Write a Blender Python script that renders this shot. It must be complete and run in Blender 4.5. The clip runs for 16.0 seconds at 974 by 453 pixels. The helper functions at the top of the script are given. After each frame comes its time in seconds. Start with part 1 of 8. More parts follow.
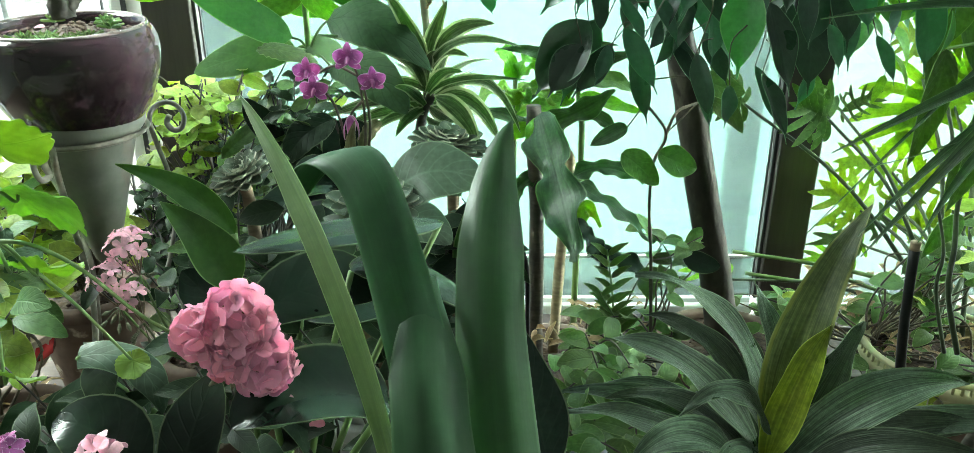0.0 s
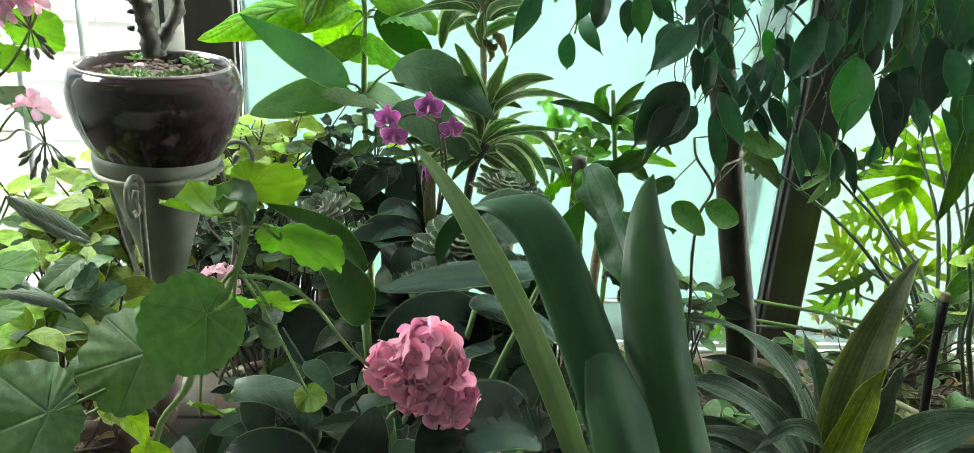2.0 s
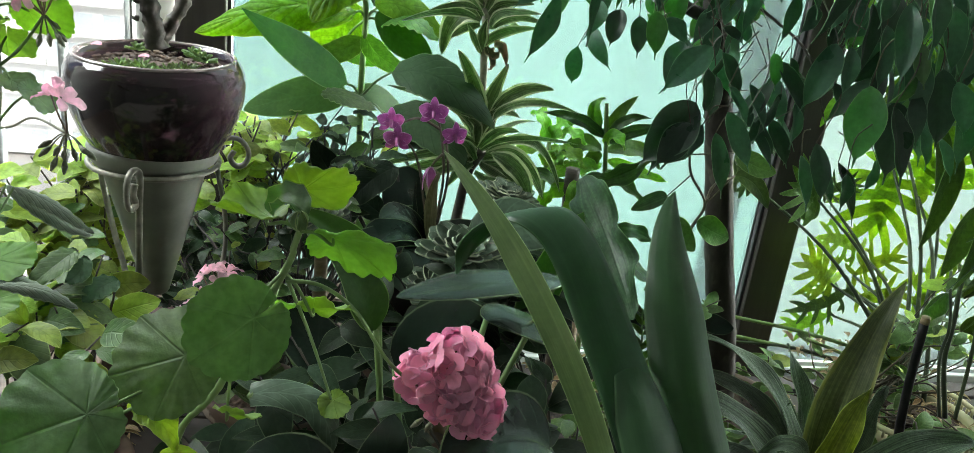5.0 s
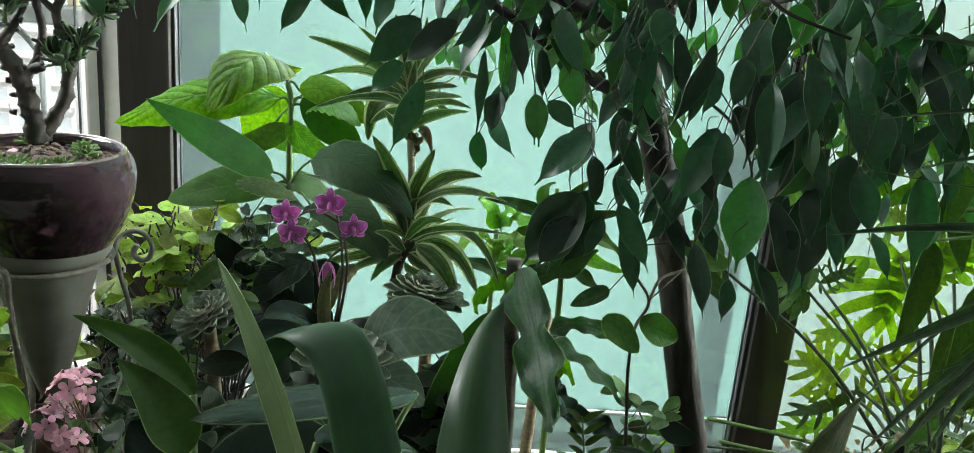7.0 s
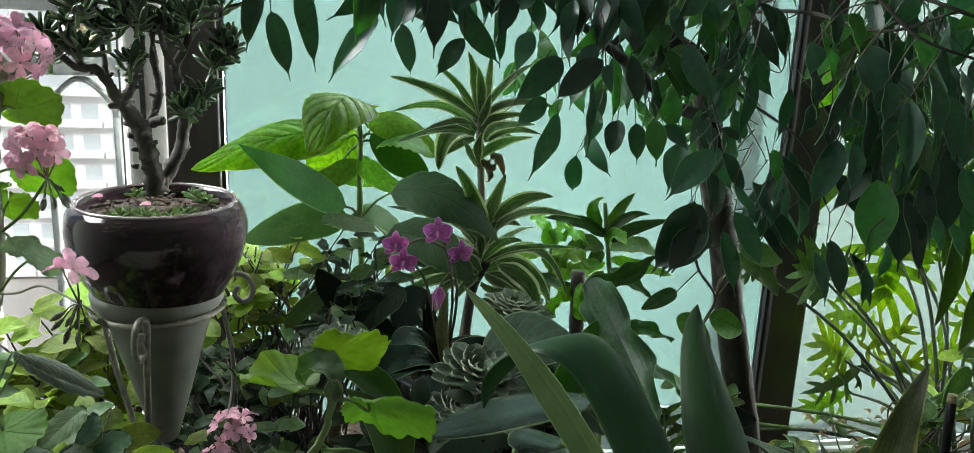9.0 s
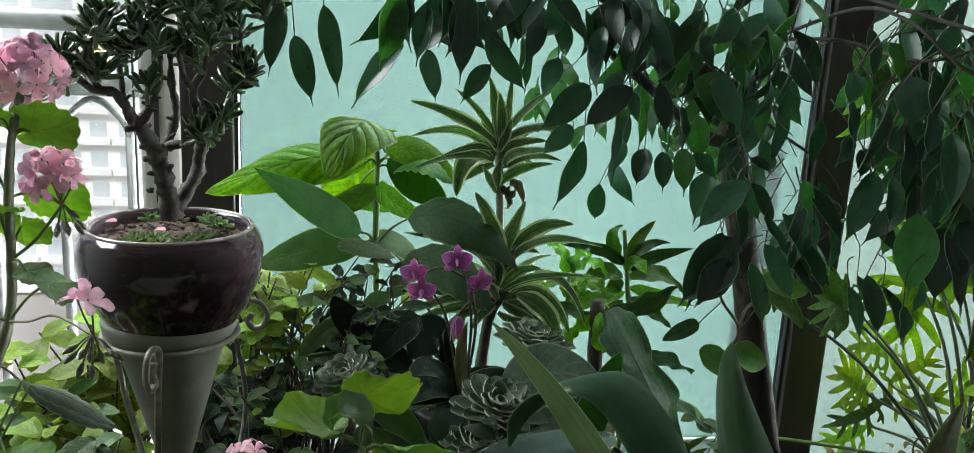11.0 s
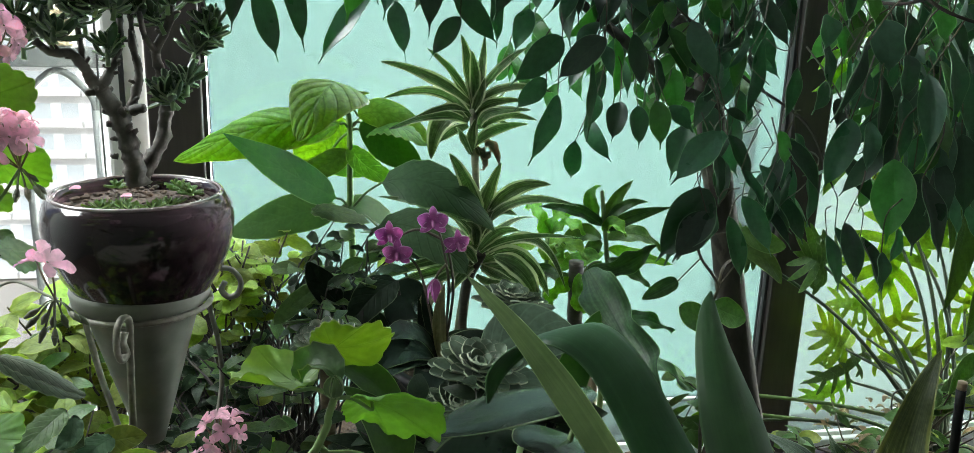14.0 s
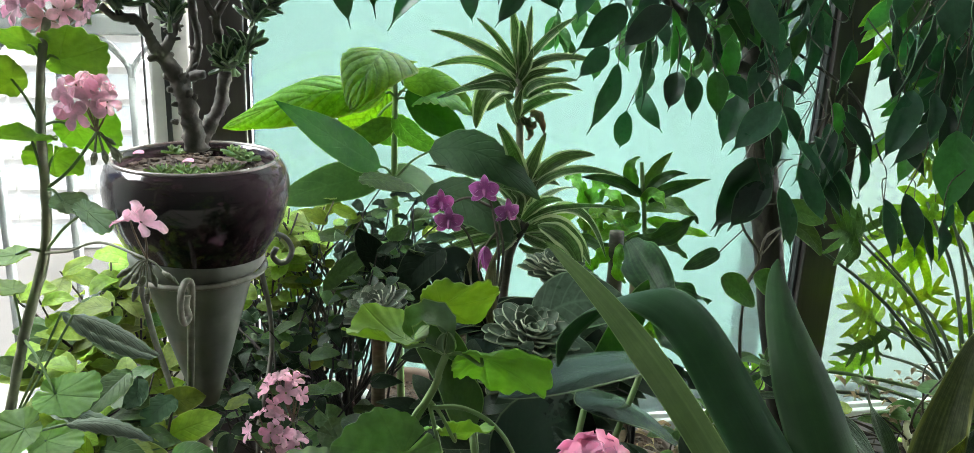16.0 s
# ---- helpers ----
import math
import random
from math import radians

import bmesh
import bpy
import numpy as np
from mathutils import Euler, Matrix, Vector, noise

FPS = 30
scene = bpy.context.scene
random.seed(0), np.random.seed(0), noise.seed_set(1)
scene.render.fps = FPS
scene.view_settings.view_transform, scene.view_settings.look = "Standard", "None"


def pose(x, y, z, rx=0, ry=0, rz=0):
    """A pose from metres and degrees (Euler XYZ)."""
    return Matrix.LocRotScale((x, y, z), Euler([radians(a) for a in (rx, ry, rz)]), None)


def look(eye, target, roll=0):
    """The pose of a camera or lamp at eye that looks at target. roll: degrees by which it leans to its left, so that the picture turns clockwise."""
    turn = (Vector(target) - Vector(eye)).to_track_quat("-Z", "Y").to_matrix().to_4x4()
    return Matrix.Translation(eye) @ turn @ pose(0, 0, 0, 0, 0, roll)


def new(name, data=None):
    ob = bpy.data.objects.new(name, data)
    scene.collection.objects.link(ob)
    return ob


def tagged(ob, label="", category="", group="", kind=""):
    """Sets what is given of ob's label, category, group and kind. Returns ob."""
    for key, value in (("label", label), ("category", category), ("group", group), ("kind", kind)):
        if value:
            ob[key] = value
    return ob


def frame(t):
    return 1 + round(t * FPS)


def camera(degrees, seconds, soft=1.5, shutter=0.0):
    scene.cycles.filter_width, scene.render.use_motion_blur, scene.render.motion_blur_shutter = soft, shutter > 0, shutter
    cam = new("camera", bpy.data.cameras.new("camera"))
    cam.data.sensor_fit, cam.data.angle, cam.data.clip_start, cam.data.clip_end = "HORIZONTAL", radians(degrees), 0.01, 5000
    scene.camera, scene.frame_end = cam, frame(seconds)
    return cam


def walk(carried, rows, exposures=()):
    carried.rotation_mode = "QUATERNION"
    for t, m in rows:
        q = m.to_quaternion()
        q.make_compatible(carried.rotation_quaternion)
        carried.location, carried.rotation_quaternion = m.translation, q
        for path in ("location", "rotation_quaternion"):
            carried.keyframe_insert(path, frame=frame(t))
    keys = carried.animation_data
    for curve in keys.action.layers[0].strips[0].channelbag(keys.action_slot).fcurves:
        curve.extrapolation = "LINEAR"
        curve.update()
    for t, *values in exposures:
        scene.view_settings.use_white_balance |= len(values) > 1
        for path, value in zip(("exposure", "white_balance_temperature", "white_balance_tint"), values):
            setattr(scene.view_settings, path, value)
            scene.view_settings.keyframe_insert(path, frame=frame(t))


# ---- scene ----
cam = camera(59.5, 16.0, soft=0.5)
METRES, EYE, TILT, LEAN, TURN = 1.15, 1.45, -24.0, 0.0, 0.0
ROWS = [
    (0.0, 0.0, 0.0, 0.0, 0.0, 0.0, -0.0),
    (0.5, 0.0104, -0.0315, -0.0078, -0.23, 0.83, 0.6),
    (1.0, 0.0207, -0.0563, -0.0094, -1.12, 1.8, 2.37),
    (1.5, -0.0496, -0.0496, -0.0007, -4.94, 2.98, 3.22),
    (2.0, -0.1788, -0.035, -0.0026, -5.62, 3.04, -1.23),
    (2.5, -0.2358, -0.0272, -0.0054, -6.85, 2.93, -5.57),
    (3.0, -0.2437, -0.0281, -0.0076, -8.31, 2.97, -6.68),
    (5.5, -0.2302, -0.0281, 0.0076, -8.5, 3.96, -2.44),
    (6.0, -0.1406, -0.0197, 0.0343, -6.76, 6.81, -2.84),
    (6.5, -0.053, 0.0107, 0.0459, -5.28, 7.69, -3.32),
    (7.0, -0.0202, 0.0299, 0.0488, -2.81, 7.83, -3.91),
    (7.5, -0.0308, 0.0249, 0.0482, -1.54, 7.89, -4.18),
    (8.0, -0.135, 0.0169, 0.0512, -5.87, 8.7, -0.57),
    (8.5, -0.2382, 0.0036, 0.0416, -8.9, 9.02, 2.57),
    (9.0, -0.2602, -0.0181, 0.0364, -9.42, 9.11, 1.53),
    (9.5, -0.2604, -0.025, 0.0373, -9.2, 9.56, 0.79),
    (10.0, -0.2739, -0.0154, 0.042, -9.03, 10.54, 0.73),
    (12.5, -0.2737, 0.0179, 0.043, -9.86, 10.24, 1.82),
    (13.0, -0.2704, 0.0197, 0.0394, -10.11, 9.33, 2.28),
    (13.5, -0.269, 0.0164, 0.0371, -10.4, 9.08, 2.5),
    (14.0, -0.2666, 0.0197, 0.0355, -10.26, 8.76, 2.45),
    (14.5, -0.2686, 0.0236, 0.0352, -10.02, 8.33, 2.12),
    (15.0, -0.2689, 0.0354, 0.0383, -9.75, 7.87, 1.9),
    (15.5, -0.2811, 0.0422, 0.0364, -9.62, 7.01, 1.7),
    (16.0, -0.3203, 0.0202, 0.0296, -10.13, 7.05, 1.89),
]
walk(cam, [(t, pose(0, 0, EYE, TILT, LEAN, TURN) @ pose(METRES * x, METRES * y, METRES * z, 90 + pitch, roll, yaw)) for t, x, y, z, yaw, pitch, roll in ROWS],
     [(0.0, 1.12, 6400, -1), (1.5, 0.92, 6600, 3), (3.0, 0.60, 6550, 10), (5.5, 0.35, 6500, 13), (6.3, 0.20, 6500, 12), (7.0, 0.16, 6500, 12), (8.5, 0.08, 6450, 14), (9.2, -0.08, 6450, 14), (10.2, -0.17, 6400, 15), (12.5, 0.02, 6400, 14), (13.0, 0.20, 6400, 14), (14.5, 0.23, 6400, 13), (16.0, 0.36, 6450, 13)])

# ---- light: an overcast sky outside the windows ----
world = bpy.data.worlds.new("overcast_sky")
scene.world = world
world.use_nodes = True
_w = world.node_tree.nodes
_sky = _w.new("ShaderNodeTexSky")
_sky.sky_type, _sky.sun_disc = "NISHITA", False
_sky.sun_elevation, _sky.sun_rotation = radians(42), radians(197)
_w["Background"].inputs["Strength"].default_value = 0.15
world.node_tree.links.new(_sky.outputs["Color"], _w["Background"].inputs["Color"])
sun = new("sun", bpy.data.lights.new("sun", "SUN"))
sun.data.energy, sun.data.angle, sun.data.color = 5.0, radians(20), (1, 0.97, 0.93)
sun.matrix_world = look((0, 0, 0), (-0.30, 1.0, -0.9))
SKY_GLOW = 88.0
# the sky's light in the head of the clear window
skylight = new("window_head_skylight", bpy.data.lights.new("window_head_skylight", "AREA"))
skylight.data.shape, skylight.data.size, skylight.data.size_y = "RECTANGLE", 1.3, 0.42
skylight.data.energy, skylight.data.color = 42, (0.93, 1.0, 0.97)
skylight.matrix_world = look((-1.32, 1.44, 2.06), (-0.55, 0.80, 1.05))


# ---- materials ----
def shader(name):
    m = bpy.data.materials.new(name)
    m.use_nodes = True
    t = m.node_tree
    b = t.nodes["Principled BSDF"]

    def node(kind, **values):
        n = t.nodes.new(kind)
        for k, v in values.items():
            if k in n.inputs:
                n.inputs[k].default_value = v
        return n
    return m, t, b, node, t.links.new


def ramp(node, link, source, *stops):
    n = node("ShaderNodeValToRGB")
    e = n.color_ramp.elements
    while len(e) < len(stops):
        e.new(0.5)
    for s, (p, c) in zip(e, stops):
        s.position, s.color = p, (*c, 1) if len(c) == 3 else c
    link(source, n.inputs[0])
    return n.outputs[0]


def surface(name, dark, light, rough=0.6, metal=0.0, grain=30.0, bump=0.2, coat=0.0, stretch=(1, 1, 1), spot=None, shine=0.5):
    """A worn surface in two tones, with grain at two scales; spot: a third colour in rare blotches."""
    m, t, b, node, link = shader(name)
    co = node("ShaderNodeTexCoord")
    mp = node("ShaderNodeMapping", Scale=stretch)
    link(co.outputs["Object"], mp.inputs[0])
    fine, broad = node("ShaderNodeTexNoise", Scale=grain, Detail=6.0), node("ShaderNodeTexNoise", Scale=grain / 7, Detail=3.0)
    link(mp.outputs[0], fine.inputs["Vector"])
    link(mp.outputs[0], broad.inputs["Vector"])
    add = node("ShaderNodeMath")
    link(fine.outputs[0], add.inputs[0])
    link(broad.outputs[0], add.inputs[1])
    half = node("ShaderNodeMath")
    half.operation, half.inputs[1].default_value = "MULTIPLY", 0.5
    link(add.outputs[0], half.inputs[0])
    colour = ramp(node, link, half.outputs[0], (0.36, dark), (0.64, light))
    if spot:
        blot = node("ShaderNodeTexNoise", Scale=grain / 2, Detail=4.0)
        link(mp.outputs[0], blot.inputs["Vector"])
        mask = ramp(node, link, blot.outputs[0], (0.60, (0, 0, 0)), (0.66, (1, 1, 1)))
        mix = node("ShaderNodeMixRGB")
        link(mask, mix.inputs[0])
        link(colour, mix.inputs[1])
        mix.inputs[2].default_value = (*spot, 1)
        colour = mix.outputs[0]
    link(colour, b.inputs["Base Color"])
    r = ramp(node, link, broad.outputs[0], (0.3, (rough * 0.8,) * 3), (0.7, (min(1, rough * 1.2),) * 3))
    link(r, b.inputs["Roughness"])
    b.inputs["Metallic"].default_value, b.inputs["Coat Weight"].default_value = metal, coat
    b.inputs["Coat Roughness"].default_value, b.inputs["Specular IOR Level"].default_value = 0.06, shine
    bp = node("ShaderNodeBump", Strength=bump, Distance=0.003)
    link(fine.outputs[0], bp.inputs["Height"])
    link(bp.outputs[0], b.inputs["Normal"])
    return m


def foliage(name, top, back, rough=0.38, glow=0.42, veins=9.0, vein_tone=0.25, edge=None, pleats=0.0, wear=None, pale_veins=0.0, vary=0.12, rim=0.6, streak=None, dark_veins=False, relief=0.5, shine=0.4, tooth=0.35, mottle=0.6):
    """A leaf: waxy top, light shining through, midrib and side veins by the leaf's own lengthwise and crosswise measure.
    streak: number and strength of lengthwise streaks; edge: a band of another colour along the margin; pleats: fine lengthwise ridges; wear: dry blotches."""
    m, t, b, node, link = shader(name)
    uv = node("ShaderNodeUVMap")
    sep = node("ShaderNodeSeparateXYZ")
    link(uv.outputs[0], sep.inputs[0])

    def calc(op, a, c=None, clamp=False):
        n = node("ShaderNodeMath")
        n.operation, n.use_clamp = op, clamp
        for s, v in zip(n.inputs, (a, c)):
            if v is None:
                continue
            if isinstance(v, (int, float)):
                s.default_value = v
            else:
                link(v, s)
        return n.outputs[0]

    across = calc("ABSOLUTE", calc("SUBTRACT", sep.outputs[1], 0.5))
    rib = calc("SUBTRACT", 1.0, calc("MULTIPLY", across, 26.0), True)
    lines = calc("SINE", calc("MULTIPLY", calc("SUBTRACT", sep.outputs[0], calc("MULTIPLY", across, 0.55)), veins * 6.283))
    side = calc("MULTIPLY", calc("POWER", calc("MAXIMUM", lines, 0.0), 9.0), 0.75)
    lines_mask = calc("MAXIMUM", rib, side, True)
    co = node("ShaderNodeTexCoord")
    fine, broad = node("ShaderNodeTexNoise", Scale=160.0, Detail=4.0), node("ShaderNodeTexNoise", Scale=28.0, Detail=3.0)
    link(co.outputs["Object"], fine.inputs["Vector"])
    link(co.outputs["Object"], broad.inputs["Vector"])
    info = node("ShaderNodeObjectInfo")
    if streak:
        run = node("ShaderNodeCombineXYZ")
        link(calc("MULTIPLY", sep.outputs[0], 1.6), run.inputs[0])
        link(calc("MULTIPLY", sep.outputs[1], streak[0]), run.inputs[1])
        link(calc("MULTIPLY", info.outputs["Random"], 37.0), run.inputs[2])
        fibre = node("ShaderNodeTexNoise", Scale=1.0, Detail=3.0, Roughness=0.65)
        link(run.outputs[0], fibre.inputs["Vector"])

    def toned(colour, strength):
        hs = node("ShaderNodeHueSaturation")
        hs.inputs["Color"].default_value = (*colour, 1)
        link(calc("ADD", 1.0 - vary, calc("MULTIPLY", info.outputs["Random"], 2 * vary)), hs.inputs["Value"])
        link(calc("ADD", 0.485, calc("MULTIPLY", info.outputs["Random"], 0.03)), hs.inputs["Hue"])
        out = hs.outputs[0]
        mul = node("ShaderNodeMixRGB")
        mul.blend_type = "MULTIPLY"
        mul.inputs[0].default_value = 0.55
        link(out, mul.inputs[1])
        link(ramp(node, link, broad.outputs[0], (0.3, (0.55, 0.6, 0.5)), (0.7, (1.1, 1.05, 1.0))), mul.inputs[2])
        out = mul.outputs[0]
        mot = node("ShaderNodeMixRGB")
        mot.blend_type = "MULTIPLY"
        mot.inputs[0].default_value = mottle
        link(out, mot.inputs[1])
        link(ramp(node, link, fine.outputs[0], (0.36, (0.66, 0.70, 0.62)), (0.64, (1.25, 1.22, 1.25))), mot.inputs[2])
        out = mot.outputs[0]
        if streak:
            sm = node("ShaderNodeMixRGB")
            sm.blend_type = "MULTIPLY"
            sm.inputs[0].default_value = streak[1]
            link(out, sm.inputs[1])
            link(ramp(node, link, fibre.outputs[0], (0.36, (0.35, 0.38, 0.33)), (0.52, (0.85, 0.85, 0.85)), (0.66, (1.9, 1.75, 1.9))), sm.inputs[2])
            out = sm.outputs[0]
        v = node("ShaderNodeMixRGB")
        link(calc("MULTIPLY", lines_mask, strength), v.inputs[0])
        link(out, v.inputs[1])
        lift = 2.6 if pale_veins else 1.7
        v.inputs[2].default_value = (min(0.9, colour[0] * lift + 0.03 + pale_veins), min(0.9, colour[1] * lift + 0.04 + pale_veins), min(0.9, colour[2] * lift + 0.02 + pale_veins), 1)
        if dark_veins:
            v.inputs[2].default_value = (colour[0] * 0.35, colour[1] * 0.42, colour[2] * 0.35, 1)
        out = v.outputs[0]
        if edge:
            e = node("ShaderNodeMixRGB")
            wob = calc("ADD", across, calc("MULTIPLY", calc("SUBTRACT", broad.outputs[0], 0.5), 0.12))
            link(calc("MULTIPLY", calc("SUBTRACT", wob, edge[1]), 30.0, True), e.inputs[0])
            link(out, e.inputs[1])
            e.inputs[2].default_value = (*edge[0], 1)
            out = e.outputs[0]
        # pale leaf margin; also paints a bright edge highlight into the colour
        if rim:
            e = node("ShaderNodeMixRGB")
            link(calc("MULTIPLY", calc("MULTIPLY", calc("SUBTRACT", across, 0.468), 60.0, True), rim), e.inputs[0])
            link(out, e.inputs[1])
            e.inputs[2].default_value = (min(0.8, colour[0] * 2.2 + 0.10), min(0.8, colour[1] * 2.0 + 0.12), min(0.8, colour[2] * 2.0 + 0.06), 1)
            out = e.outputs[0]
        if wear:
            e = node("ShaderNodeMixRGB")
            link(ramp(node, link, broad.outputs[0], (wear[1], (0, 0, 0)), (wear[1] + 0.06, (1, 1, 1))), e.inputs[0])
            link(out, e.inputs[1])
            e.inputs[2].default_value = (*wear[0], 1)
            out = e.outputs[0]
        return out

    link(toned(top, vein_tone), b.inputs["Base Color"])
    b.inputs["Roughness"].default_value = rough
    b.inputs["Specular IOR Level"].default_value = shine
    link(ramp(node, link, broad.outputs[0], (0.3, (rough * 0.8,) * 3), (0.7, (rough * 1.35,) * 3)), b.inputs["Roughness"])
    tr = node("ShaderNodeBsdfTranslucent")
    link(toned(back, -0.0 + vein_tone * 0.5), tr.inputs["Color"])
    height = calc("ADD", calc("MULTIPLY", lines_mask, -relief if vein_tone else 0.0), calc("MULTIPLY", fine.outputs[0], tooth))
    if relief > 1:
        height = calc("ADD", height, calc("MULTIPLY", lines, -0.6 * relief))
    if streak:
        height = calc("ADD", height, calc("MULTIPLY", fibre.outputs[0], 3.0 * streak[1]))
    if pleats:
        height = calc("ADD", height, calc("MULTIPLY", calc("SINE", calc("ADD", calc("MULTIPLY", sep.outputs[1], 6.283 * pleats), calc("MULTIPLY", broad.outputs[0], 7.0))), 0.28))
    bp = node("ShaderNodeBump", Strength=0.5, Distance=0.0016)
    link(height, bp.inputs["Height"])
    link(bp.outputs[0], b.inputs["Normal"])
    link(bp.outputs[0], tr.inputs["Normal"])
    mix = node("ShaderNodeMixShader", Fac=glow)
    link(b.outputs[0], mix.inputs[1])
    link(tr.outputs[0], mix.inputs[2])
    link(mix.outputs[0], t.nodes["Material Output"].inputs[0])
    return m


def glow(name, colour, strength):
    m, t, b, node, link = shader(name)
    n = node("ShaderNodeEmission", Color=(*colour, 1), Strength=strength)
    link(n.outputs[0], t.nodes["Material Output"].inputs[0])
    return m


def pane_glass(name, tint, haze, grain):
    """Window glass: tinted see-through, a thin reflection, and a milky film that scatters daylight."""
    m, t, b, node, link = shader(name)
    co = node("ShaderNodeTexCoord")
    n = node("ShaderNodeTexNoise", Scale=grain, Detail=4.0)
    mp = node("ShaderNodeMapping", Scale=(1.0, 1.0, 0.25))
    link(co.outputs["Object"], mp.inputs[0])
    link(mp.outputs[0], n.inputs["Vector"])
    clear = node("ShaderNodeBsdfTransparent")
    lo = tuple(c * 0.86 for c in tint)
    link(ramp(node, link, n.outputs[0], (0.35, lo), (0.62, tint)), clear.inputs[0])
    film = node("ShaderNodeBsdfTranslucent", Color=(*tint, 1))
    gloss = node("ShaderNodeBsdfGlossy", Roughness=0.12)
    a, c = node("ShaderNodeMixShader", Fac=haze), node("ShaderNodeMixShader", Fac=0.05)
    link(clear.outputs[0], a.inputs[1])
    link(film.outputs[0], a.inputs[2])
    link(a.outputs[0], c.inputs[1])
    link(gloss.outputs[0], c.inputs[2])
    link(c.outputs[0], t.nodes["Material Output"].inputs[0])
    return m


M_WALL = surface("wall_paint", (0.10, 0.105, 0.10), (0.13, 0.135, 0.125), 0.75, grain=40, bump=0.1)
M_FLOOR = surface("floor_tile", (0.40, 0.37, 0.33), (0.48, 0.45, 0.40), 0.4, grain=14, bump=0.05)
M_FRAME = surface("brown_frame", (0.022, 0.017, 0.016), (0.036, 0.028, 0.026), 0.42, grain=60, bump=0.08, stretch=(3, 3, 0.2))
M_SEAL = surface("rubber_seal", (0.012, 0.014, 0.014), (0.03, 0.032, 0.032), 0.6)
M_ALU = surface("pale_aluminium", (0.50, 0.50, 0.47), (0.60, 0.60, 0.57), 0.4, metal=0.2, grain=50, bump=0.05)
M_WHITE = surface("white_frame_paint", (0.74, 0.80, 0.78), (0.84, 0.88, 0.86), 0.4, grain=30, bump=0.05)
M_BENCH = surface("bench_wood", (0.020, 0.014, 0.010), (0.045, 0.031, 0.022), 0.6, grain=30, stretch=(0.3, 4, 4))
M_GLAZE = surface("brown_glaze", (0.010, 0.0062, 0.0085), (0.019, 0.0095, 0.012), 0.12, grain=26, bump=0.04, shine=0.45, coat=0.15)
M_RIM = surface("worn_rim_glaze", (0.07, 0.05, 0.045), (0.22, 0.19, 0.18), 0.2, grain=40, bump=0.05, coat=0.6)
M_CONE = surface("grey_green_metal", (0.105, 0.115, 0.092), (0.175, 0.185, 0.152), 0.55, metal=0.15, grain=36, bump=0.15, spot=(0.16, 0.15, 0.12))
M_IRON = surface("antiqued_iron", (0.13, 0.125, 0.10), (0.26, 0.25, 0.21), 0.5, metal=0.35, grain=90, bump=0.3)
M_SOIL = surface("potting_soil", (0.016, 0.011, 0.008), (0.115, 0.075, 0.050), 0.95, grain=160, bump=1.0)
M_BARK = surface("jade_bark", (0.030, 0.026, 0.022), (0.120, 0.105, 0.088), 0.8, grain=90, bump=0.7)
M_TRUNK = surface("fig_bark", (0.021, 0.019, 0.015), (0.056, 0.050, 0.040), 0.8, grain=70, bump=0.7, stretch=(1, 1, 0.5), spot=(0.075, 0.070, 0.055), shine=0.25)
M_CANE = surface("tan_cane", (0.13, 0.095, 0.05), (0.32, 0.25, 0.15), 0.7, grain=60, bump=0.5, stretch=(1, 1, 3))
M_DARKCANE = surface("dark_cane", (0.030, 0.026, 0.02), (0.085, 0.075, 0.055), 0.7, grain=60, bump=0.5, stretch=(1, 1, 3))
M_RINGED = surface("ringed_pale_stem", (0.11, 0.12, 0.075), (0.22, 0.22, 0.15), 0.7, grain=60, bump=0.5, stretch=(1, 1, 3))
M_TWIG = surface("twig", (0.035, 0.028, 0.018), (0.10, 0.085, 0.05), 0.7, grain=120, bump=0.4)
# darker copy of the twig, shade of the undergrowth put into its colour
M_SHADETWIG = surface("shade_toned_twig", (0.014, 0.012, 0.009), (0.045, 0.038, 0.026), 0.75, grain=120, bump=0.4)
M_STEM = surface("green_stem", (0.075, 0.14, 0.035), (0.16, 0.26, 0.075), 0.5, grain=60, bump=0.2)
M_WOODY = surface("woody_green_stem", (0.085, 0.095, 0.055), (0.19, 0.20, 0.12), 0.6, grain=80, bump=0.4)
M_BUD = surface("green_bud", (0.06, 0.075, 0.035), (0.13, 0.13, 0.075), 0.6, grain=90, bump=0.2)
M_PETIOLE = surface("dark_petiole", (0.022, 0.036, 0.016), (0.055, 0.080, 0.034), 0.45, grain=60, bump=0.2)
M_REDSTEM = surface("flower_stalk", (0.09, 0.06, 0.035), (0.17, 0.12, 0.06), 0.5, grain=90, bump=0.2)
M_TERRA = surface("terracotta", (0.10, 0.067, 0.050), (0.18, 0.122, 0.088), 0.8, grain=50, bump=0.2, spot=(0.5, 0.42, 0.34))
M_CREAM = surface("cream_plastic", (0.40, 0.38, 0.21), (0.50, 0.47, 0.28), 0.5, grain=40, bump=0.1)
M_GREYPOT = surface("grey_ceramic", (0.30, 0.31, 0.29), (0.42, 0.43, 0.40), 0.4, grain=30, bump=0.1)
M_BLACK = surface("black_plastic", (0.006, 0.006, 0.006), (0.014, 0.014, 0.014), 0.5, grain=60, bump=0.15, shine=0.2)
M_STONE = surface("pebbles", (0.20, 0.13, 0.09), (0.5, 0.42, 0.33), 0.8, grain=60, bump=0.4)
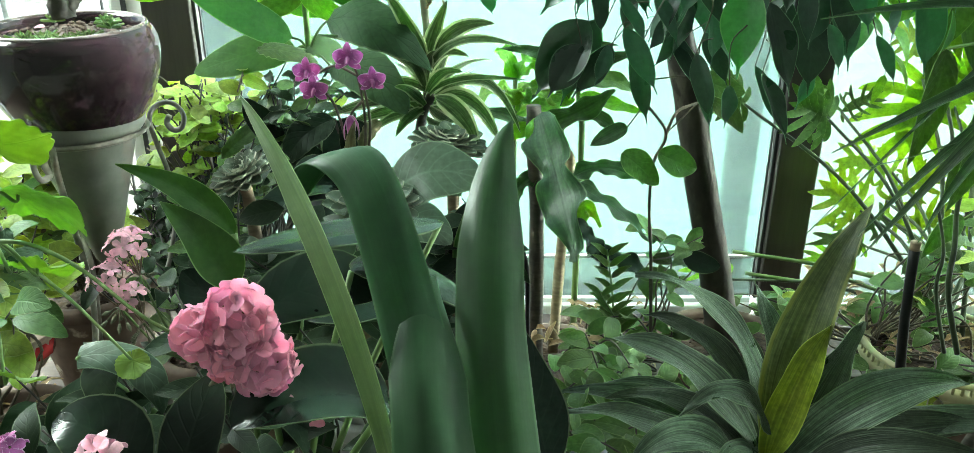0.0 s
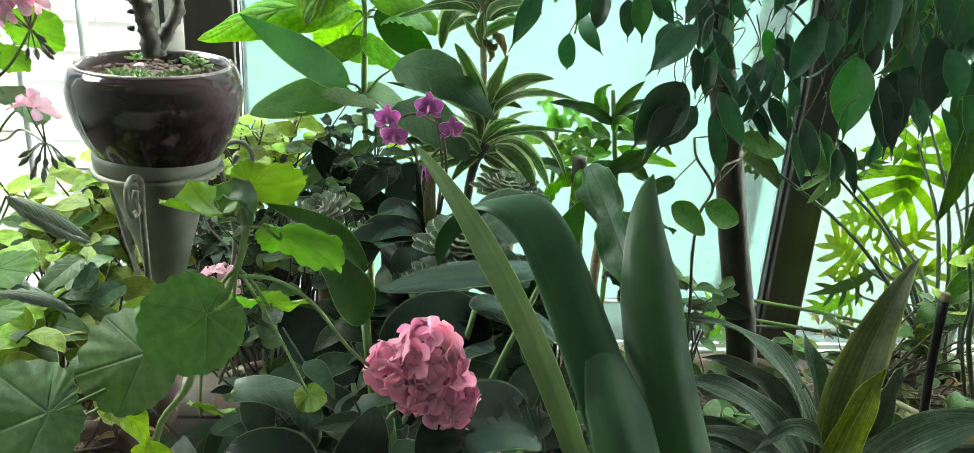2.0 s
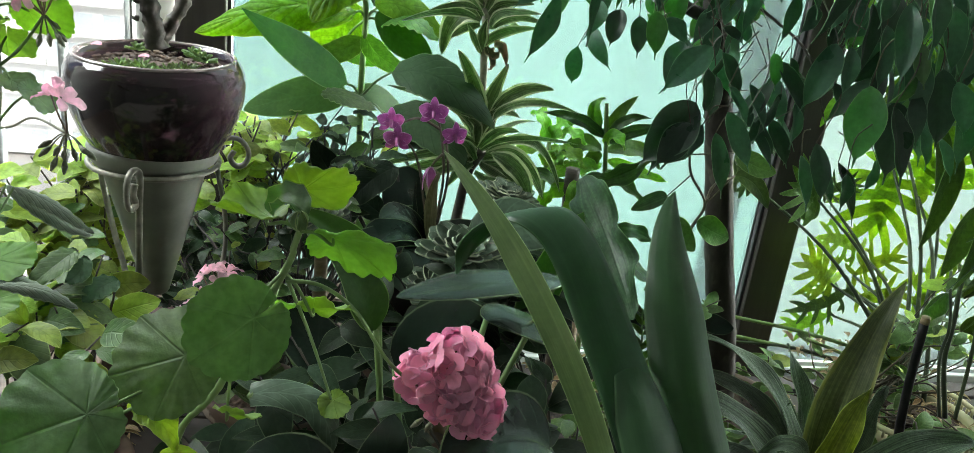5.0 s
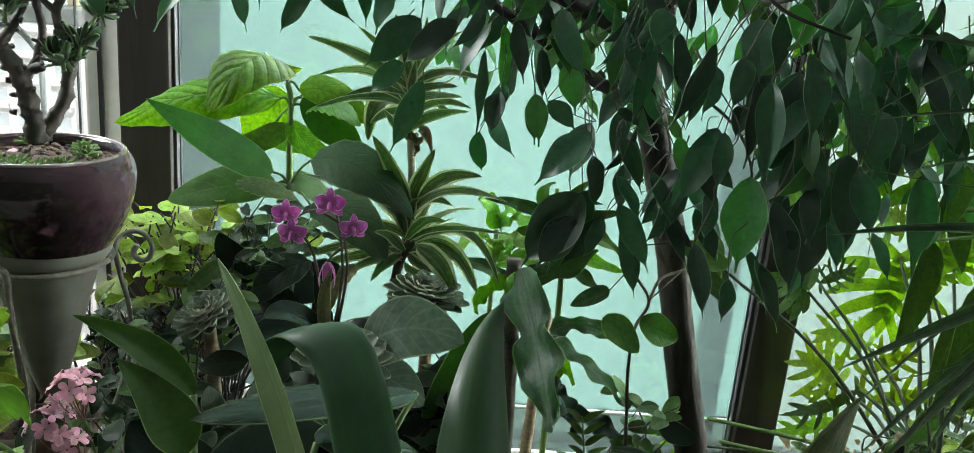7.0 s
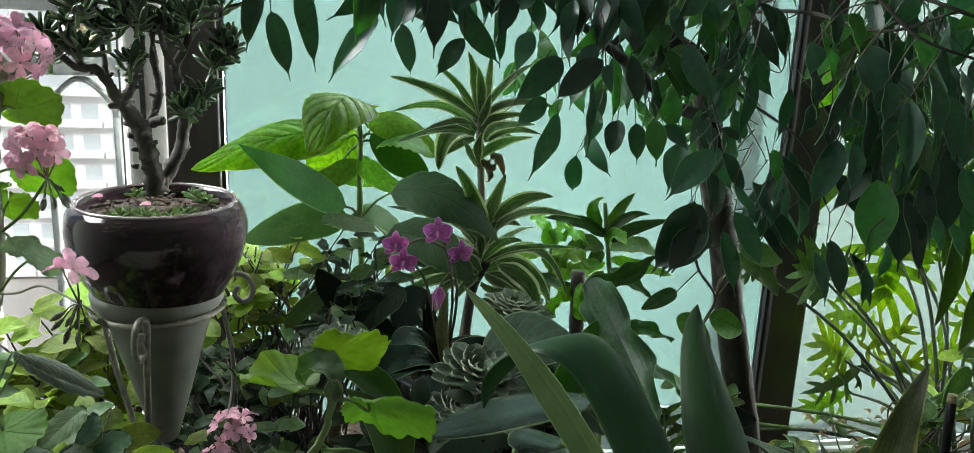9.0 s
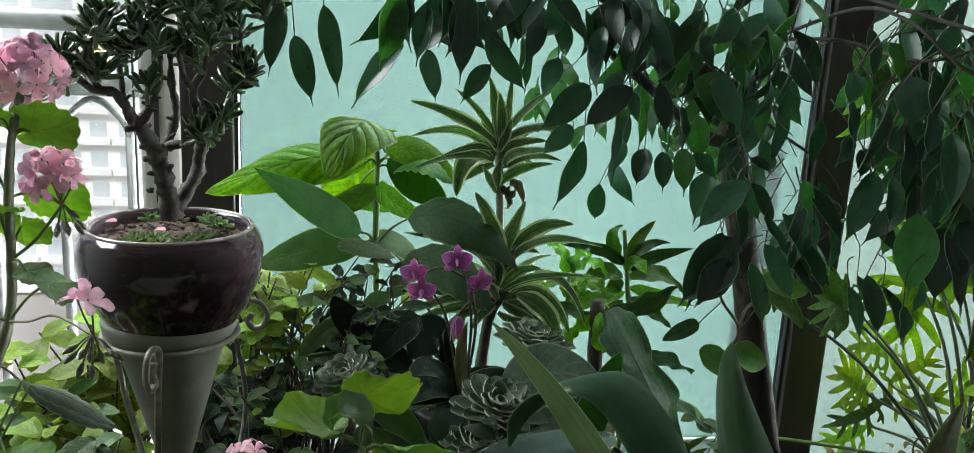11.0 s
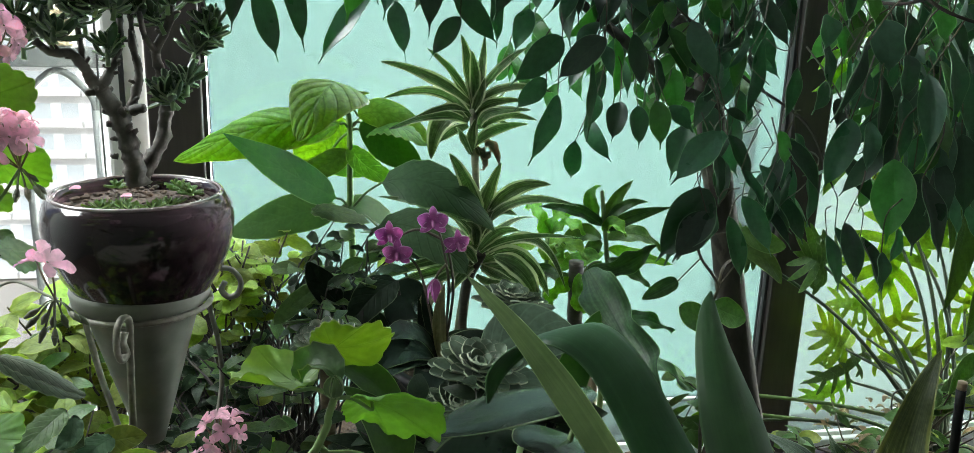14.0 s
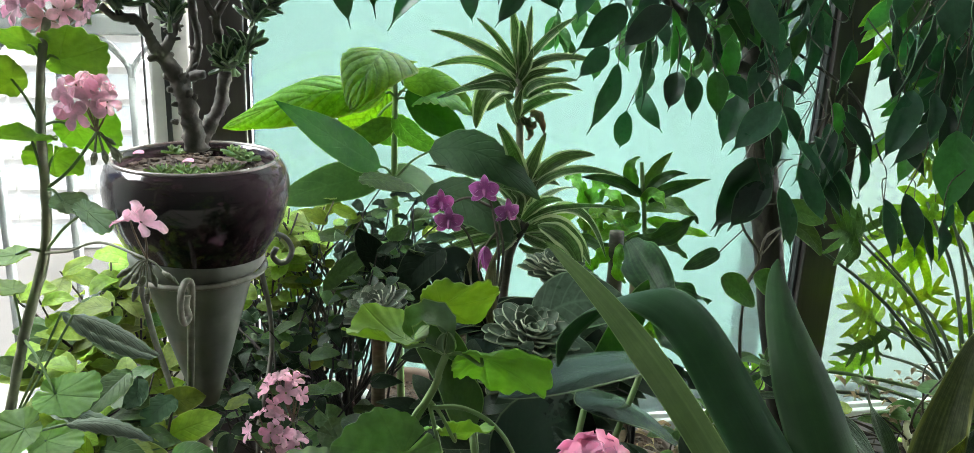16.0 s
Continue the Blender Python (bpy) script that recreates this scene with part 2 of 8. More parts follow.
M_DRY = foliage("dry_leaf", (0.40, 0.30, 0.16), (0.44, 0.33, 0.16), 0.7, 0.25, 7, 0.4, vary=0.3)

L_AMARP = foliage("pale_strap_leaf", (0.075, 0.140, 0.046), (0.26, 0.42, 0.09), 0.42, 0.16, 0, 0.0, vary=0.05, streak=(7, 0.2), mottle=0.2)
L_AMAR = foliage("strap_leaf", (0.026, 0.074, 0.031), (0.13, 0.34, 0.06), 0.40, 0.14, 0, 0.0, vary=0.05, streak=(9, 0.10), tooth=0.12, mottle=0.1, shine=0.3, rim=0.2)
L_FIG = foliage("fig_leaf", (0.037, 0.096, 0.068), (0.10, 0.30, 0.10), 0.32, 0.30, 9, 0.07, vary=0.55, relief=0.10, shine=0.7, mottle=0.4)
# lighter copy of the fig leaf, light from behind put into its colour
L_FIGB = foliage("backlit_fig_leaf", (0.060, 0.145, 0.062), (0.22, 0.52, 0.13), 0.36, 0.45, 9, 0.10, vary=0.35, relief=0.12, mottle=0.4)
# undergrowth leaf: the deep shade it stands in is put into its colour
L_SHADE = foliage("shade_toned_leaf", (0.016, 0.034, 0.016), (0.06, 0.13, 0.03), 0.42, 0.14, 7, 0.1, vary=0.4, relief=0.2, shine=0.15)
L_BROAD = foliage("broad_leaf", (0.055, 0.125, 0.028), (0.40, 0.70, 0.05), 0.55, 0.48, 7, 0.5, dark_veins=True, shine=0.15)
L_SMOOTH = foliage("smooth_broad_leaf", (0.032, 0.084, 0.024), (0.20, 0.46, 0.045), 0.5, 0.36, 6, 0.12, relief=0.15, shine=0.15, mottle=0.3)
L_QUILT = foliage("quilted_leaf", (0.042, 0.090, 0.026), (0.56, 0.82, 0.07), 0.5, 0.66, 8, 0.6, dark_veins=True, relief=1.6, shine=0.10)
# dark leaf green, deepened further to imitate deep shade between the plants
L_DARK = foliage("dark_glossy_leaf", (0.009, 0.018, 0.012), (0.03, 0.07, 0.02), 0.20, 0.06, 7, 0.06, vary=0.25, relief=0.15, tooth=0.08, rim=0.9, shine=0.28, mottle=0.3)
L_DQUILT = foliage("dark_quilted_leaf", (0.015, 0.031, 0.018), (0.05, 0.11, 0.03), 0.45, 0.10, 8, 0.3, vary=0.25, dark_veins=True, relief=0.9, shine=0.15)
L_DEEP = foliage("deep_green_broad_leaf", (0.034, 0.075, 0.036), (0.13, 0.30, 0.05), 0.6, 0.24, 8, 0.32, vary=0.15, dark_veins=True, relief=0.55, shine=0.14, mottle=0.35)
L_LEATHER = foliage("leathery_leaf", (0.042, 0.090, 0.034), (0.22, 0.46, 0.07), 0.45, 0.28, 7, 0.05, vary=0.2, relief=0.08, rim=0.9, shine=0.25, mottle=0.3)
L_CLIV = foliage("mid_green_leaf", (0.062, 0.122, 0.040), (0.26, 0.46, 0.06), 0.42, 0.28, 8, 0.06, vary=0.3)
L_BLUE = foliage("grey_green_leaf", (0.075, 0.125, 0.085), (0.08, 0.16, 0.06), 0.34, 0.12, 7, 0.22, pale_veins=0.01, relief=0.15)
L_VARI = foliage("striped_dracaena_leaf", (0.120, 0.175, 0.105), (0.24, 0.42, 0.14), 0.34, 0.48, 1, 0.0, edge=((0.58, 0.65, 0.42), 0.32), pleats=6, vary=0.25, streak=(14, 0.75), rim=0.0)
L_WAVY = foliage("wavy_leaf", (0.040, 0.085, 0.042), (0.15, 0.34, 0.05), 0.36, 0.26, 0, 0.1, streak=(10, 0.4))
L_BRIGHT = foliage("bright_leaf", (0.095, 0.230, 0.030), (0.42, 0.72, 0.06), 0.42, 0.50, 7, 0.3)
L_YELLOW = foliage("yellow_green_leaf", (0.19, 0.28, 0.050), (0.62, 0.78, 0.10), 0.45, 0.52, 7, 0.35, vary=0.40, dark_veins=True)
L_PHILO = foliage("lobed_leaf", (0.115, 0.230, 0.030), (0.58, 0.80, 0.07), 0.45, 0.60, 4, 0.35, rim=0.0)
L_PLEAT = foliage("pleated_leaf", (0.060, 0.098, 0.060), (0.10, 0.20, 0.05), 0.33, 0.16, 0, 0.0, pleats=3, vary=0.35, streak=(30, 0.95), shine=0.6)
L_PLEATY = foliage("yellowing_pleated_leaf", (0.23, 0.30, 0.030), (0.50, 0.58, 0.05), 0.45, 0.32, 0, 0.3, streak=(18, 0.35))
L_PLEATE = foliage("yellow_edged_pleated_leaf", (0.075, 0.092, 0.038), (0.16, 0.20, 0.05), 0.38, 0.20, 0, 0.0, edge=((0.19, 0.21, 0.05), 0.40), streak=(22, 0.6))
L_PALM = foliage("palm_leaf", (0.055, 0.098, 0.060), (0.14, 0.30, 0.06), 0.33, 0.25, 0, 0.0, streak=(12, 0.55), shine=0.6)
# one geranium leaf in two copies, lit and shaded tones put into colour
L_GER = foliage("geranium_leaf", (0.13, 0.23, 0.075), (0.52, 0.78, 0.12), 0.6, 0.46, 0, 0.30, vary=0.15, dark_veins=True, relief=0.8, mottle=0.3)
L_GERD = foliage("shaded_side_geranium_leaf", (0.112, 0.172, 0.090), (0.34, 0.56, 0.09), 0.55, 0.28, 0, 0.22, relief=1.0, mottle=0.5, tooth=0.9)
L_FELT = foliage("felty_leaf", (0.17, 0.215, 0.165), (0.22, 0.32, 0.15), 0.7, 0.16, 9, 0.25, dark_veins=True, relief=0.9, mottle=0.4)
L_SUCC = foliage("rosette_leaf", (0.09, 0.138, 0.092), (0.18, 0.26, 0.13), 0.55, 0.08, 0, 0.0, edge=((0.30, 0.28, 0.23), 0.45), vary=0.15)
L_SUCCP = foliage("pale_rosette_leaf", (0.20, 0.25, 0.19), (0.2, 0.28, 0.14), 0.55, 0.08, 0, 0.0, edge=((0.36, 0.31, 0.28), 0.45), vary=0.15)
L_JADE = foliage("jade_leaf", (0.030, 0.062, 0.036), (0.16, 0.30, 0.07), 0.26, 0.16, 1, 0.0, vary=0.4, tooth=0.1, mottle=0.3, rim=0.9, shine=0.6)
P_PINK = foliage("pink_petal", (0.98, 0.49, 0.69), (0.99, 0.58, 0.78), 0.65, 0.55, 5, 0.0, vary=0.12, rim=0.25, mottle=0.15)
P_PALE = foliage("pale_pink_petal", (0.86, 0.54, 0.70), (0.96, 0.66, 0.81), 0.65, 0.42, 5, 0.0, vary=0.15, rim=0.25)
P_ORCH = foliage("purple_petal", (0.60, 0.19, 0.54), (0.72, 0.25, 0.64), 0.5, 0.40, 6, 0.25, edge=((0.88, 0.64, 0.85), 0.41), vary=0.12)



# ---- building helpers ----
def V(*a):
    return Vector(a[0] if len(a) == 1 else a)


def mesh_of(bm, name, material, smooth=True):
    me = bpy.data.meshes.new(name)
    bmesh.ops.recalc_face_normals(bm, faces=bm.faces)
    bm.to_mesh(me)
    bm.free()
    for m in material if isinstance(material, (list, tuple)) else (material,):
        me.materials.append(m)
    if smooth:
        me.polygons.foreach_set("use_smooth", [True] * len(me.polygons))
    return me


def part(name, bm, material, parent=None, label="", smooth=True):
    """One mesh object, in the world's own coordinates, under a thing or a part."""
    ob = new(name, mesh_of(bm, name, material, smooth))
    if parent:
        ob.parent = parent
        ob.matrix_parent_inverse = world_of(parent).inverted()
    return tagged(ob, label)


def share(name, me, parent, m):
    """Another object on a mesh that exists, at the world pose m."""
    ob = new(name, me)
    ob.parent = parent
    ob.matrix_parent_inverse = world_of(parent).inverted()
    ob.matrix_basis = m
    return ob


def world_of(ob):
    return world_of(ob.parent) @ ob.matrix_parent_inverse @ ob.matrix_basis if ob.parent else ob.matrix_basis.copy()


def thing(name, at, label, category, group="", kind=""):
    ob = new(name)
    ob.empty_display_size = 0.03
    ob.matrix_basis = Matrix.Translation(at)
    return tagged(ob, label, category, group, kind)


def box(bm, lo, hi, bevel=0.0):
    made = bmesh.ops.create_cube(bm, size=1.0)
    c, s = (V(lo) + V(hi)) / 2, V(hi) - V(lo)
    for v in made["verts"]:
        v.co = V(c.x + v.co.x * s.x, c.y + v.co.y * s.y, c.z + v.co.z * s.z)
    if bevel:
        edges = list({e for v in made["verts"] for e in v.link_edges})
        bmesh.ops.bevel(bm, geom=edges, offset=bevel, segments=2, profile=0.6, affect="EDGES")
    return bm


def boxed(lo, hi, bevel=0.0):
    return box(bmesh.new(), lo, hi, bevel)


def lathe(centre, profile, n=40, wobble=0.0, seed=0):
    """A turned body: profile as (radius, height) from inside bottom to outside bottom or the other way round."""
    bm = bmesh.new()
    rng = random.Random(seed)
    ph = rng.uniform(0, 6.28)
    rings = []
    for r, z in profile:
        rings.append([bm.verts.new((centre[0] + r * (1 + wobble * math.sin(3 * a + ph)) * math.cos(a), centre[1] + r * math.sin(a), centre[2] + z))
                      for a in (2 * math.pi * k / n for k in range(n))])
    for a, b in zip(rings, rings[1:]):
        for k in range(n):
            bm.faces.new((a[k], a[(k + 1) % n], b[(k + 1) % n], b[k]))
    for ring in (rings[0], rings[-1]):
        bm.faces.new(ring)
    return bm


def spline(points, n):
    """A smooth line through the points (Catmull-Rom)."""
    p = [V(q) for q in points]
    p = [p[0] * 2 - p[1]] + p + [p[-1] * 2 - p[-2]]
    out = []
    for k in range(1, len(p) - 2):
        a, b, c, d = p[k - 1:k + 3]
        for j in range(n):
            t = j / n
            out.append(0.5 * (2 * b + (c - a) * t + (2 * a - 5 * b + 4 * c - d) * t * t + (3 * b - a - 3 * c + d) * t ** 3))
    return out + [p[-2]]


def tube(points, r0, r1=None, n=8, steps=6, knots=0.0, bm=None, flat=1.0):
    """A round stem or rod along a smooth line, tapering from r0 to r1, with knobbly swellings if wished."""
    r1 = r0 if r1 is None else r1
    bm = bm or bmesh.new()
    line = spline(points, steps)
    rings, side = [], None
    for k, c in enumerate(line):
        t = (line[min(k + 1, len(line) - 1)] - line[max(k - 1, 0)]).normalized()
        if side is None:
            side = t.orthogonal().normalized()
        side = (side - t * side.dot(t)).normalized()
        up = t.cross(side)
        f = k / (len(line) - 1)
        r = r0 + (r1 - r0) * f
        r *= 1 + knots * (noise.noise(c * 60) + (0.6 if k % 4 == 0 else 0))
        rings.append([bm.verts.new(c + (side * math.cos(a) + up * flat * math.sin(a)) * r * (1 + 1.6 * knots * noise.noise((c + side * r * math.cos(a) + up * r * math.sin(a)) * 85))) for a in (2 * math.pi * j / n for j in range(n))])
    for a, b in zip(rings, rings[1:]):
        for j in range(n):
            bm.faces.new((a[j], a[(j + 1) % n], b[(j + 1) % n], b[j]))
    bm.faces.new(rings[0])
    bm.faces.new(rings[-1])
    return bm


def outline(kind, u):
    """Half the width of a leaf, 0 to 1, at u from its base to its tip."""
    if kind == "strap":
        return (0.72 + 0.28 * min(1, u / 0.4)) * min(1, max(0, (1 - u)) / 0.32) ** 0.62
    if kind == "tongue":
        return (0.90 + 0.10 * min(1, u / 0.3)) * min(1, max(0, (1 - u)) / 0.42) ** 0.68
    if kind == "spear":
        return (0.8 + 0.2 * min(1, u / 0.3)) * min(1, max(0, (1 - u)) / 0.78) ** 0.8
    if kind == "ribbon":
        return (0.5 + 0.5 * min(1, u / 0.3)) * min(1, max(0, (1 - u)) / 0.5) ** 0.62
    if kind == "lance":
        return max(0.0, math.sin(math.pi * u ** 0.72)) ** 0.85 * (1 - 0.12 * u)
    if kind == "fig":
        e = max(0.0, math.sin(math.pi * min(1, u / 0.87) ** 0.95)) ** 0.66
        return max(e, 0.09 * max(0, 1 - u) / 0.12 if u > 0.5 else 0)
    if kind == "finger":
        return 0.75 * (1 - u) ** 0.5 + 0.42 * max(0.0, math.sin(math.pi * u ** 1.3)) ** 0.8
    if kind == "wavy":
        return max(0.0, math.sin(math.pi * (0.06 + 0.92 * u) ** 0.8)) ** 0.55 * (0.92 + 0.26 * math.sin(13 * u - 0.4))
    if kind == "oval":
        return max(0.0, math.sin(math.pi * u ** 0.85)) ** 0.62
    if kind == "spoon":
        return 0.3 + 0.7 * (u / 0.58) ** 0.8 if u < 0.58 else math.sqrt(max(0.0, 1 - ((u - 0.58) / 0.42) ** 2))
    return max(0.0, math.sin(math.pi * u))


def blade(base, mid, tip, width, up=(0, -0.5, 1), kind="lance", fold=0.15, wave=0.0, waves=4, curl=0.0, twist=0.0, nu=14, nv=4, thick=0.0007, bm=None, seed=0):
    """A leaf along a curve through base, mid and tip. fold: V across; curl: edges bent back; wave: rippled margin."""
    a, m, c = V(base), V(mid), V(tip)
    ctl = 2 * m - (a + c) / 2
    up = V(up).normalized()
    bm = bm or bmesh.new()
    uvl = bm.loops.layers.uv.verify()
    rng = random.Random(seed * 7 + int(abs(a.x * 9000)) + int(abs(c.z * 7000)))
    ph, ph2 = rng.uniform(0, 6.28), rng.uniform(0, 6.28)
    grid, under, place = [], [], {}
    for i in range(nu + 1):
        u = i / nu
        if kind == "spoon":
            u = math.sin(u * math.pi / 2)
        elif kind == "oval":
            u = 0.5 * u + 0.25 * (1 - math.cos(math.pi * u))
        p = (1 - u) ** 2 * a + 2 * u * (1 - u) * ctl + u * u * c
        t = (2 * (1 - u) * (ctl - a) + 2 * u * (c - ctl)).normalized()
        s = t.cross(up)
        s = s.normalized() if s.length > 1e-4 else t.orthogonal().normalized()
        n = s.cross(t)
        if twist:
            q = Matrix.Rotation(radians(twist) * u, 3, t)
            s, n = q @ s, q @ n
        h = max(width / 2 * outline(kind, u), 0.0004)
        row, low = [], []
        for j in range(nv + 1):
            v = 2 * j / nv - 1
            w = abs(v)
            hv = h * (1 + 0.05 * math.sin(9 * u + (ph if v < 0 else ph2)))
            lift = fold * hv * w - curl * hv * w * w + wave * w * w * math.sin(2 * math.pi * waves * u + (ph if v < 0 else ph2))
            q = p + s * hv * v * (1 - 0.25 * fold * w) + n * lift
            row.append(bm.verts.new(q))
            low.append(bm.verts.new(q - n * thick))
            place[row[-1]] = place[low[-1]] = (u, 0.5 + 0.5 * v)
        grid.append(row)
        under.append(low)
    faces, rims = [], []
    for i in range(nu):
        for j in range(nv):
            faces.append(bm.faces.new((grid[i][j], grid[i + 1][j], grid[i + 1][j + 1], grid[i][j + 1])))
            faces.append(bm.faces.new((under[i][j], under[i][j + 1], under[i + 1][j + 1], under[i + 1][j])))
        for j in (0, nv):
            q = (grid[i][j], under[i][j], under[i + 1][j], grid[i + 1][j])
            faces.append(bm.faces.new(q if j == 0 else q[::-1]))
            rims.append(faces[-1])
    for i in (0, nu):
        for j in range(nv):
            q = (grid[i][j], grid[i][j + 1], under[i][j + 1], under[i][j])
            faces.append(bm.faces.new(q if i == 0 else q[::-1]))
            rims.append(faces[-1])
    for f in rims:
        for e in f.edges:
            e.smooth = False
    for f in faces:
        for loop in f.loops:
            loop[uvl].uv = place[loop.vert]
    return bm


def leaf(plant, base, mid, tip, width, mat, label="", name="leaf", **more):
    """One leaf as a part of its plant."""
    return part(name, blade(base, mid, tip, width, **more), mat, plant, label)


def frond(centre, facing, radius, toward, material, plant, cup=0.25, lobes=7, notch=0.22, label="", seed=0, n=126, rings=8, ecc=0.0, ruffle=0.045, name="leaf", pleat=0.045, teeth=3):
    """A round, scalloped geranium leaf about its stalk's end: sunken veins, one to a lobe, and a toothed margin. toward: the way from the centre to its middle lobe."""
    f = V(facing).normalized()
    y = V(toward)
    y = (y - f * y.dot(f)).normalized()
    x = y.cross(f)
    rng = random.Random(seed)
    ph, lean = rng.uniform(0, 6.28), [rng.uniform(0.95, 1.05) for _ in range(lobes + 1)]
    bm = bmesh.new()
    uvl = bm.loops.layers.uv.verify()
    place, tops, lows = {}, [], []
    for k in range(rings + 1):
        d = k / rings
        top, low = [], []
        for j in range(n + 1):
            a = math.pi * 0.985 * (2 * j / n - 1)
            turn = a * lobes / (2 * math.pi) + lobes / 2
            q = turn % 1.0 - 0.5
            size = lean[min(lobes, int(turn))]
            size += (lean[min(lobes, max(0, int(turn) + (1 if q > 0 else -1)))] - size) * abs(q)
            reach = ecc * math.cos(a) + math.sqrt(1 - (ecc * math.sin(a)) ** 2)
            edge = 0.012 * math.cos(2 * math.pi * q) + 0.055 * (abs(math.cos(math.pi * teeth * q)) - 0.6)
            r = radius * reach * size * (1 + edge * d * d) * (1 - notch * max(0, abs(a) / math.pi - 0.82) / 0.18 * 0.6)
            z = cup * r * d ** 1.6 + pleat * r * d * (1.15 - 0.45 * d) * (abs(math.sin(math.pi * q)) - 0.5)
            z += ruffle * r * d * d * math.sin(3 * a + ph) + 0.5 * ruffle * r * d ** 3 * math.sin(7 * a + 2 * ph) + 0.02 * r * d ** 3 * math.sin(teeth * lobes * a + ph)
            p = V(centre) + (x * math.sin(a) + y * math.cos(a)) * d * r + f * z
            top.append(bm.verts.new(p))
            low.append(bm.verts.new(p - f * 0.0008))
            place[top[-1]] = place[low[-1]] = (d, 0.5 + min(0.46, 1.5 * d * abs(q) * 2 * math.pi / lobes))
        tops.append(top)
        lows.append(low)
    faces = []
    for k in range(rings):
        for j in range(n):
            faces.append(bm.faces.new((tops[k][j], tops[k + 1][j], tops[k + 1][j + 1], tops[k][j + 1])))
            faces.append(bm.faces.new((lows[k][j], lows[k][j + 1], lows[k + 1][j + 1], lows[k + 1][j])))
    for j in range(n):
        faces.append(bm.faces.new((tops[-1][j], lows[-1][j], lows[-1][j + 1], tops[-1][j + 1])))
        for e in faces[-1].edges:
            e.smooth = False
    for q in faces:
        for loop in q.loops:
            loop[uvl].uv = place[loop.vert]
    bmesh.ops.remove_doubles(bm, verts=bm.verts, dist=1e-6)
    return part(name, bm, material, plant, label)


def aim(at, along, up, size=1.0, roll=0.0):
    """A pose whose y runs along and whose z is near up."""
    y = V(along).normalized()
    x = y.cross(V(up))
    x = x.normalized() if x.length > 1e-4 else y.orthogonal().normalized()
    z = x.cross(y)
    m = Matrix((x, y, z)).transposed().to_4x4()
    return Matrix.Translation(at) @ m @ Matrix.Rotation(roll, 4, "Y") @ Matrix.Scale(size, 4)


def leaf_kinds(name, count, length, width, material, kind, **more):
    """Some leaf meshes of one sort, lying along y from the origin, for a crown of many."""
    out = []
    for k in range(count):
        droop = 0.06 * length * (1 + k % 3)
        out.append(mesh_of(blade((0, 0, 0), (0, 0.5 * length, droop), (0, length, -droop * (k % 2)), width * (0.88 + 0.08 * (k % 4)), up=(0, 0, 1), kind=kind, seed=k + 1, **more), name, material))
    return out


def hand(base, mid, tip, width, up, pairs=6, seed=0):
    """A deeply cut leaf: long flat fingers in pairs along a midrib, the lowest turned back, joined by a narrow web; the larger fingers are cut once more."""
    a, m, c = V(base), V(mid), V(tip)
    up = V(up).normalized()
    rng = random.Random(seed)
    axis = (c - a).normalized()
    side = axis.cross(up).normalized()
    nor = side.cross(axis)
    bm = bmesh.new()
    blade(a, m, c, width * 0.36, up=up, kind="lance", fold=0.04, nu=14, nv=4, bm=bm, seed=seed, thick=0.0004)
    reach = (0.46, 0.62, 0.66, 0.61, 0.50, 0.38, 0.28)
    for k in range(pairs):
        f = 0.03 + 0.76 * k / pairs
        p = a.lerp(c, f) + (m - (a + c) / 2) * (1 - (2 * f - 1) ** 2)
        for s in (-1, 1):
            g = radians(122 - 84 * k / max(1, pairs - 1) + rng.uniform(-6, 6))
            d = axis * math.cos(g) + side * s * math.sin(g)
            r = width * reach[k] * rng.uniform(0.92, 1.08)
            o = nor * 0.0004 * (2 * k + (s > 0) + 1)
            droop = -nor * r * rng.uniform(0.02, 0.16)
            q = p + d * r + axis * r * 0.20 + droop + o
            h = p + d * r * 0.52 + axis * r * 0.02 + o + droop * 0.2
            w = width * rng.uniform(0.135, 0.165)
            blade(p - d * 0.003 + o, h, q, w, up=up, kind="finger", fold=0.05, nu=12, nv=4, bm=bm, seed=seed + k, thick=0.0004)
            if 0 < k < pairs - 2:
                b0 = p + d * r * 0.46 + axis * r * 0.02 + o + nor * 0.0002
                t0 = b0 + d * r * 0.30 + axis * r * (0.42 if k % 2 else -0.26) + droop * 0.6
                blade(b0, (b0 + t0) / 2 + d * 0.002, t0, w * 0.7, up=up, kind="finger", fold=0.03, nu=8, nv=2, bm=bm, seed=seed + k, thick=0.0004)
    return bm


# ---- the room and its windows ----
WIN = 1.48          # inner face of the window wall
SILL, HEAD = 0.60, 2.30
LEFT, RIGHT, BACK, CEIL = -2.2, 2.4, -2.6, 2.55


def setting(name, bm, material, label, category, smooth=False):
    ob = new(name, mesh_of(bm, name, material, smooth))
    return tagged(ob, label, category, kind="structure")


setting("floor", boxed((LEFT, BACK, -0.1), (RIGHT, WIN + 0.16, 0)), M_FLOOR, "grey beige tiled room floor", "floor")
setting("ceiling", boxed((LEFT - 0.12, BACK - 0.12, CEIL), (RIGHT + 0.12, WIN + 0.16, CEIL + 0.12)), M_WALL, "plain beige painted ceiling", "ceiling")
setting("wall_west", boxed((LEFT - 0.12, BACK, 0), (LEFT, WIN + 0.16, CEIL)), M_WALL, "plain beige painted wall", "wall")
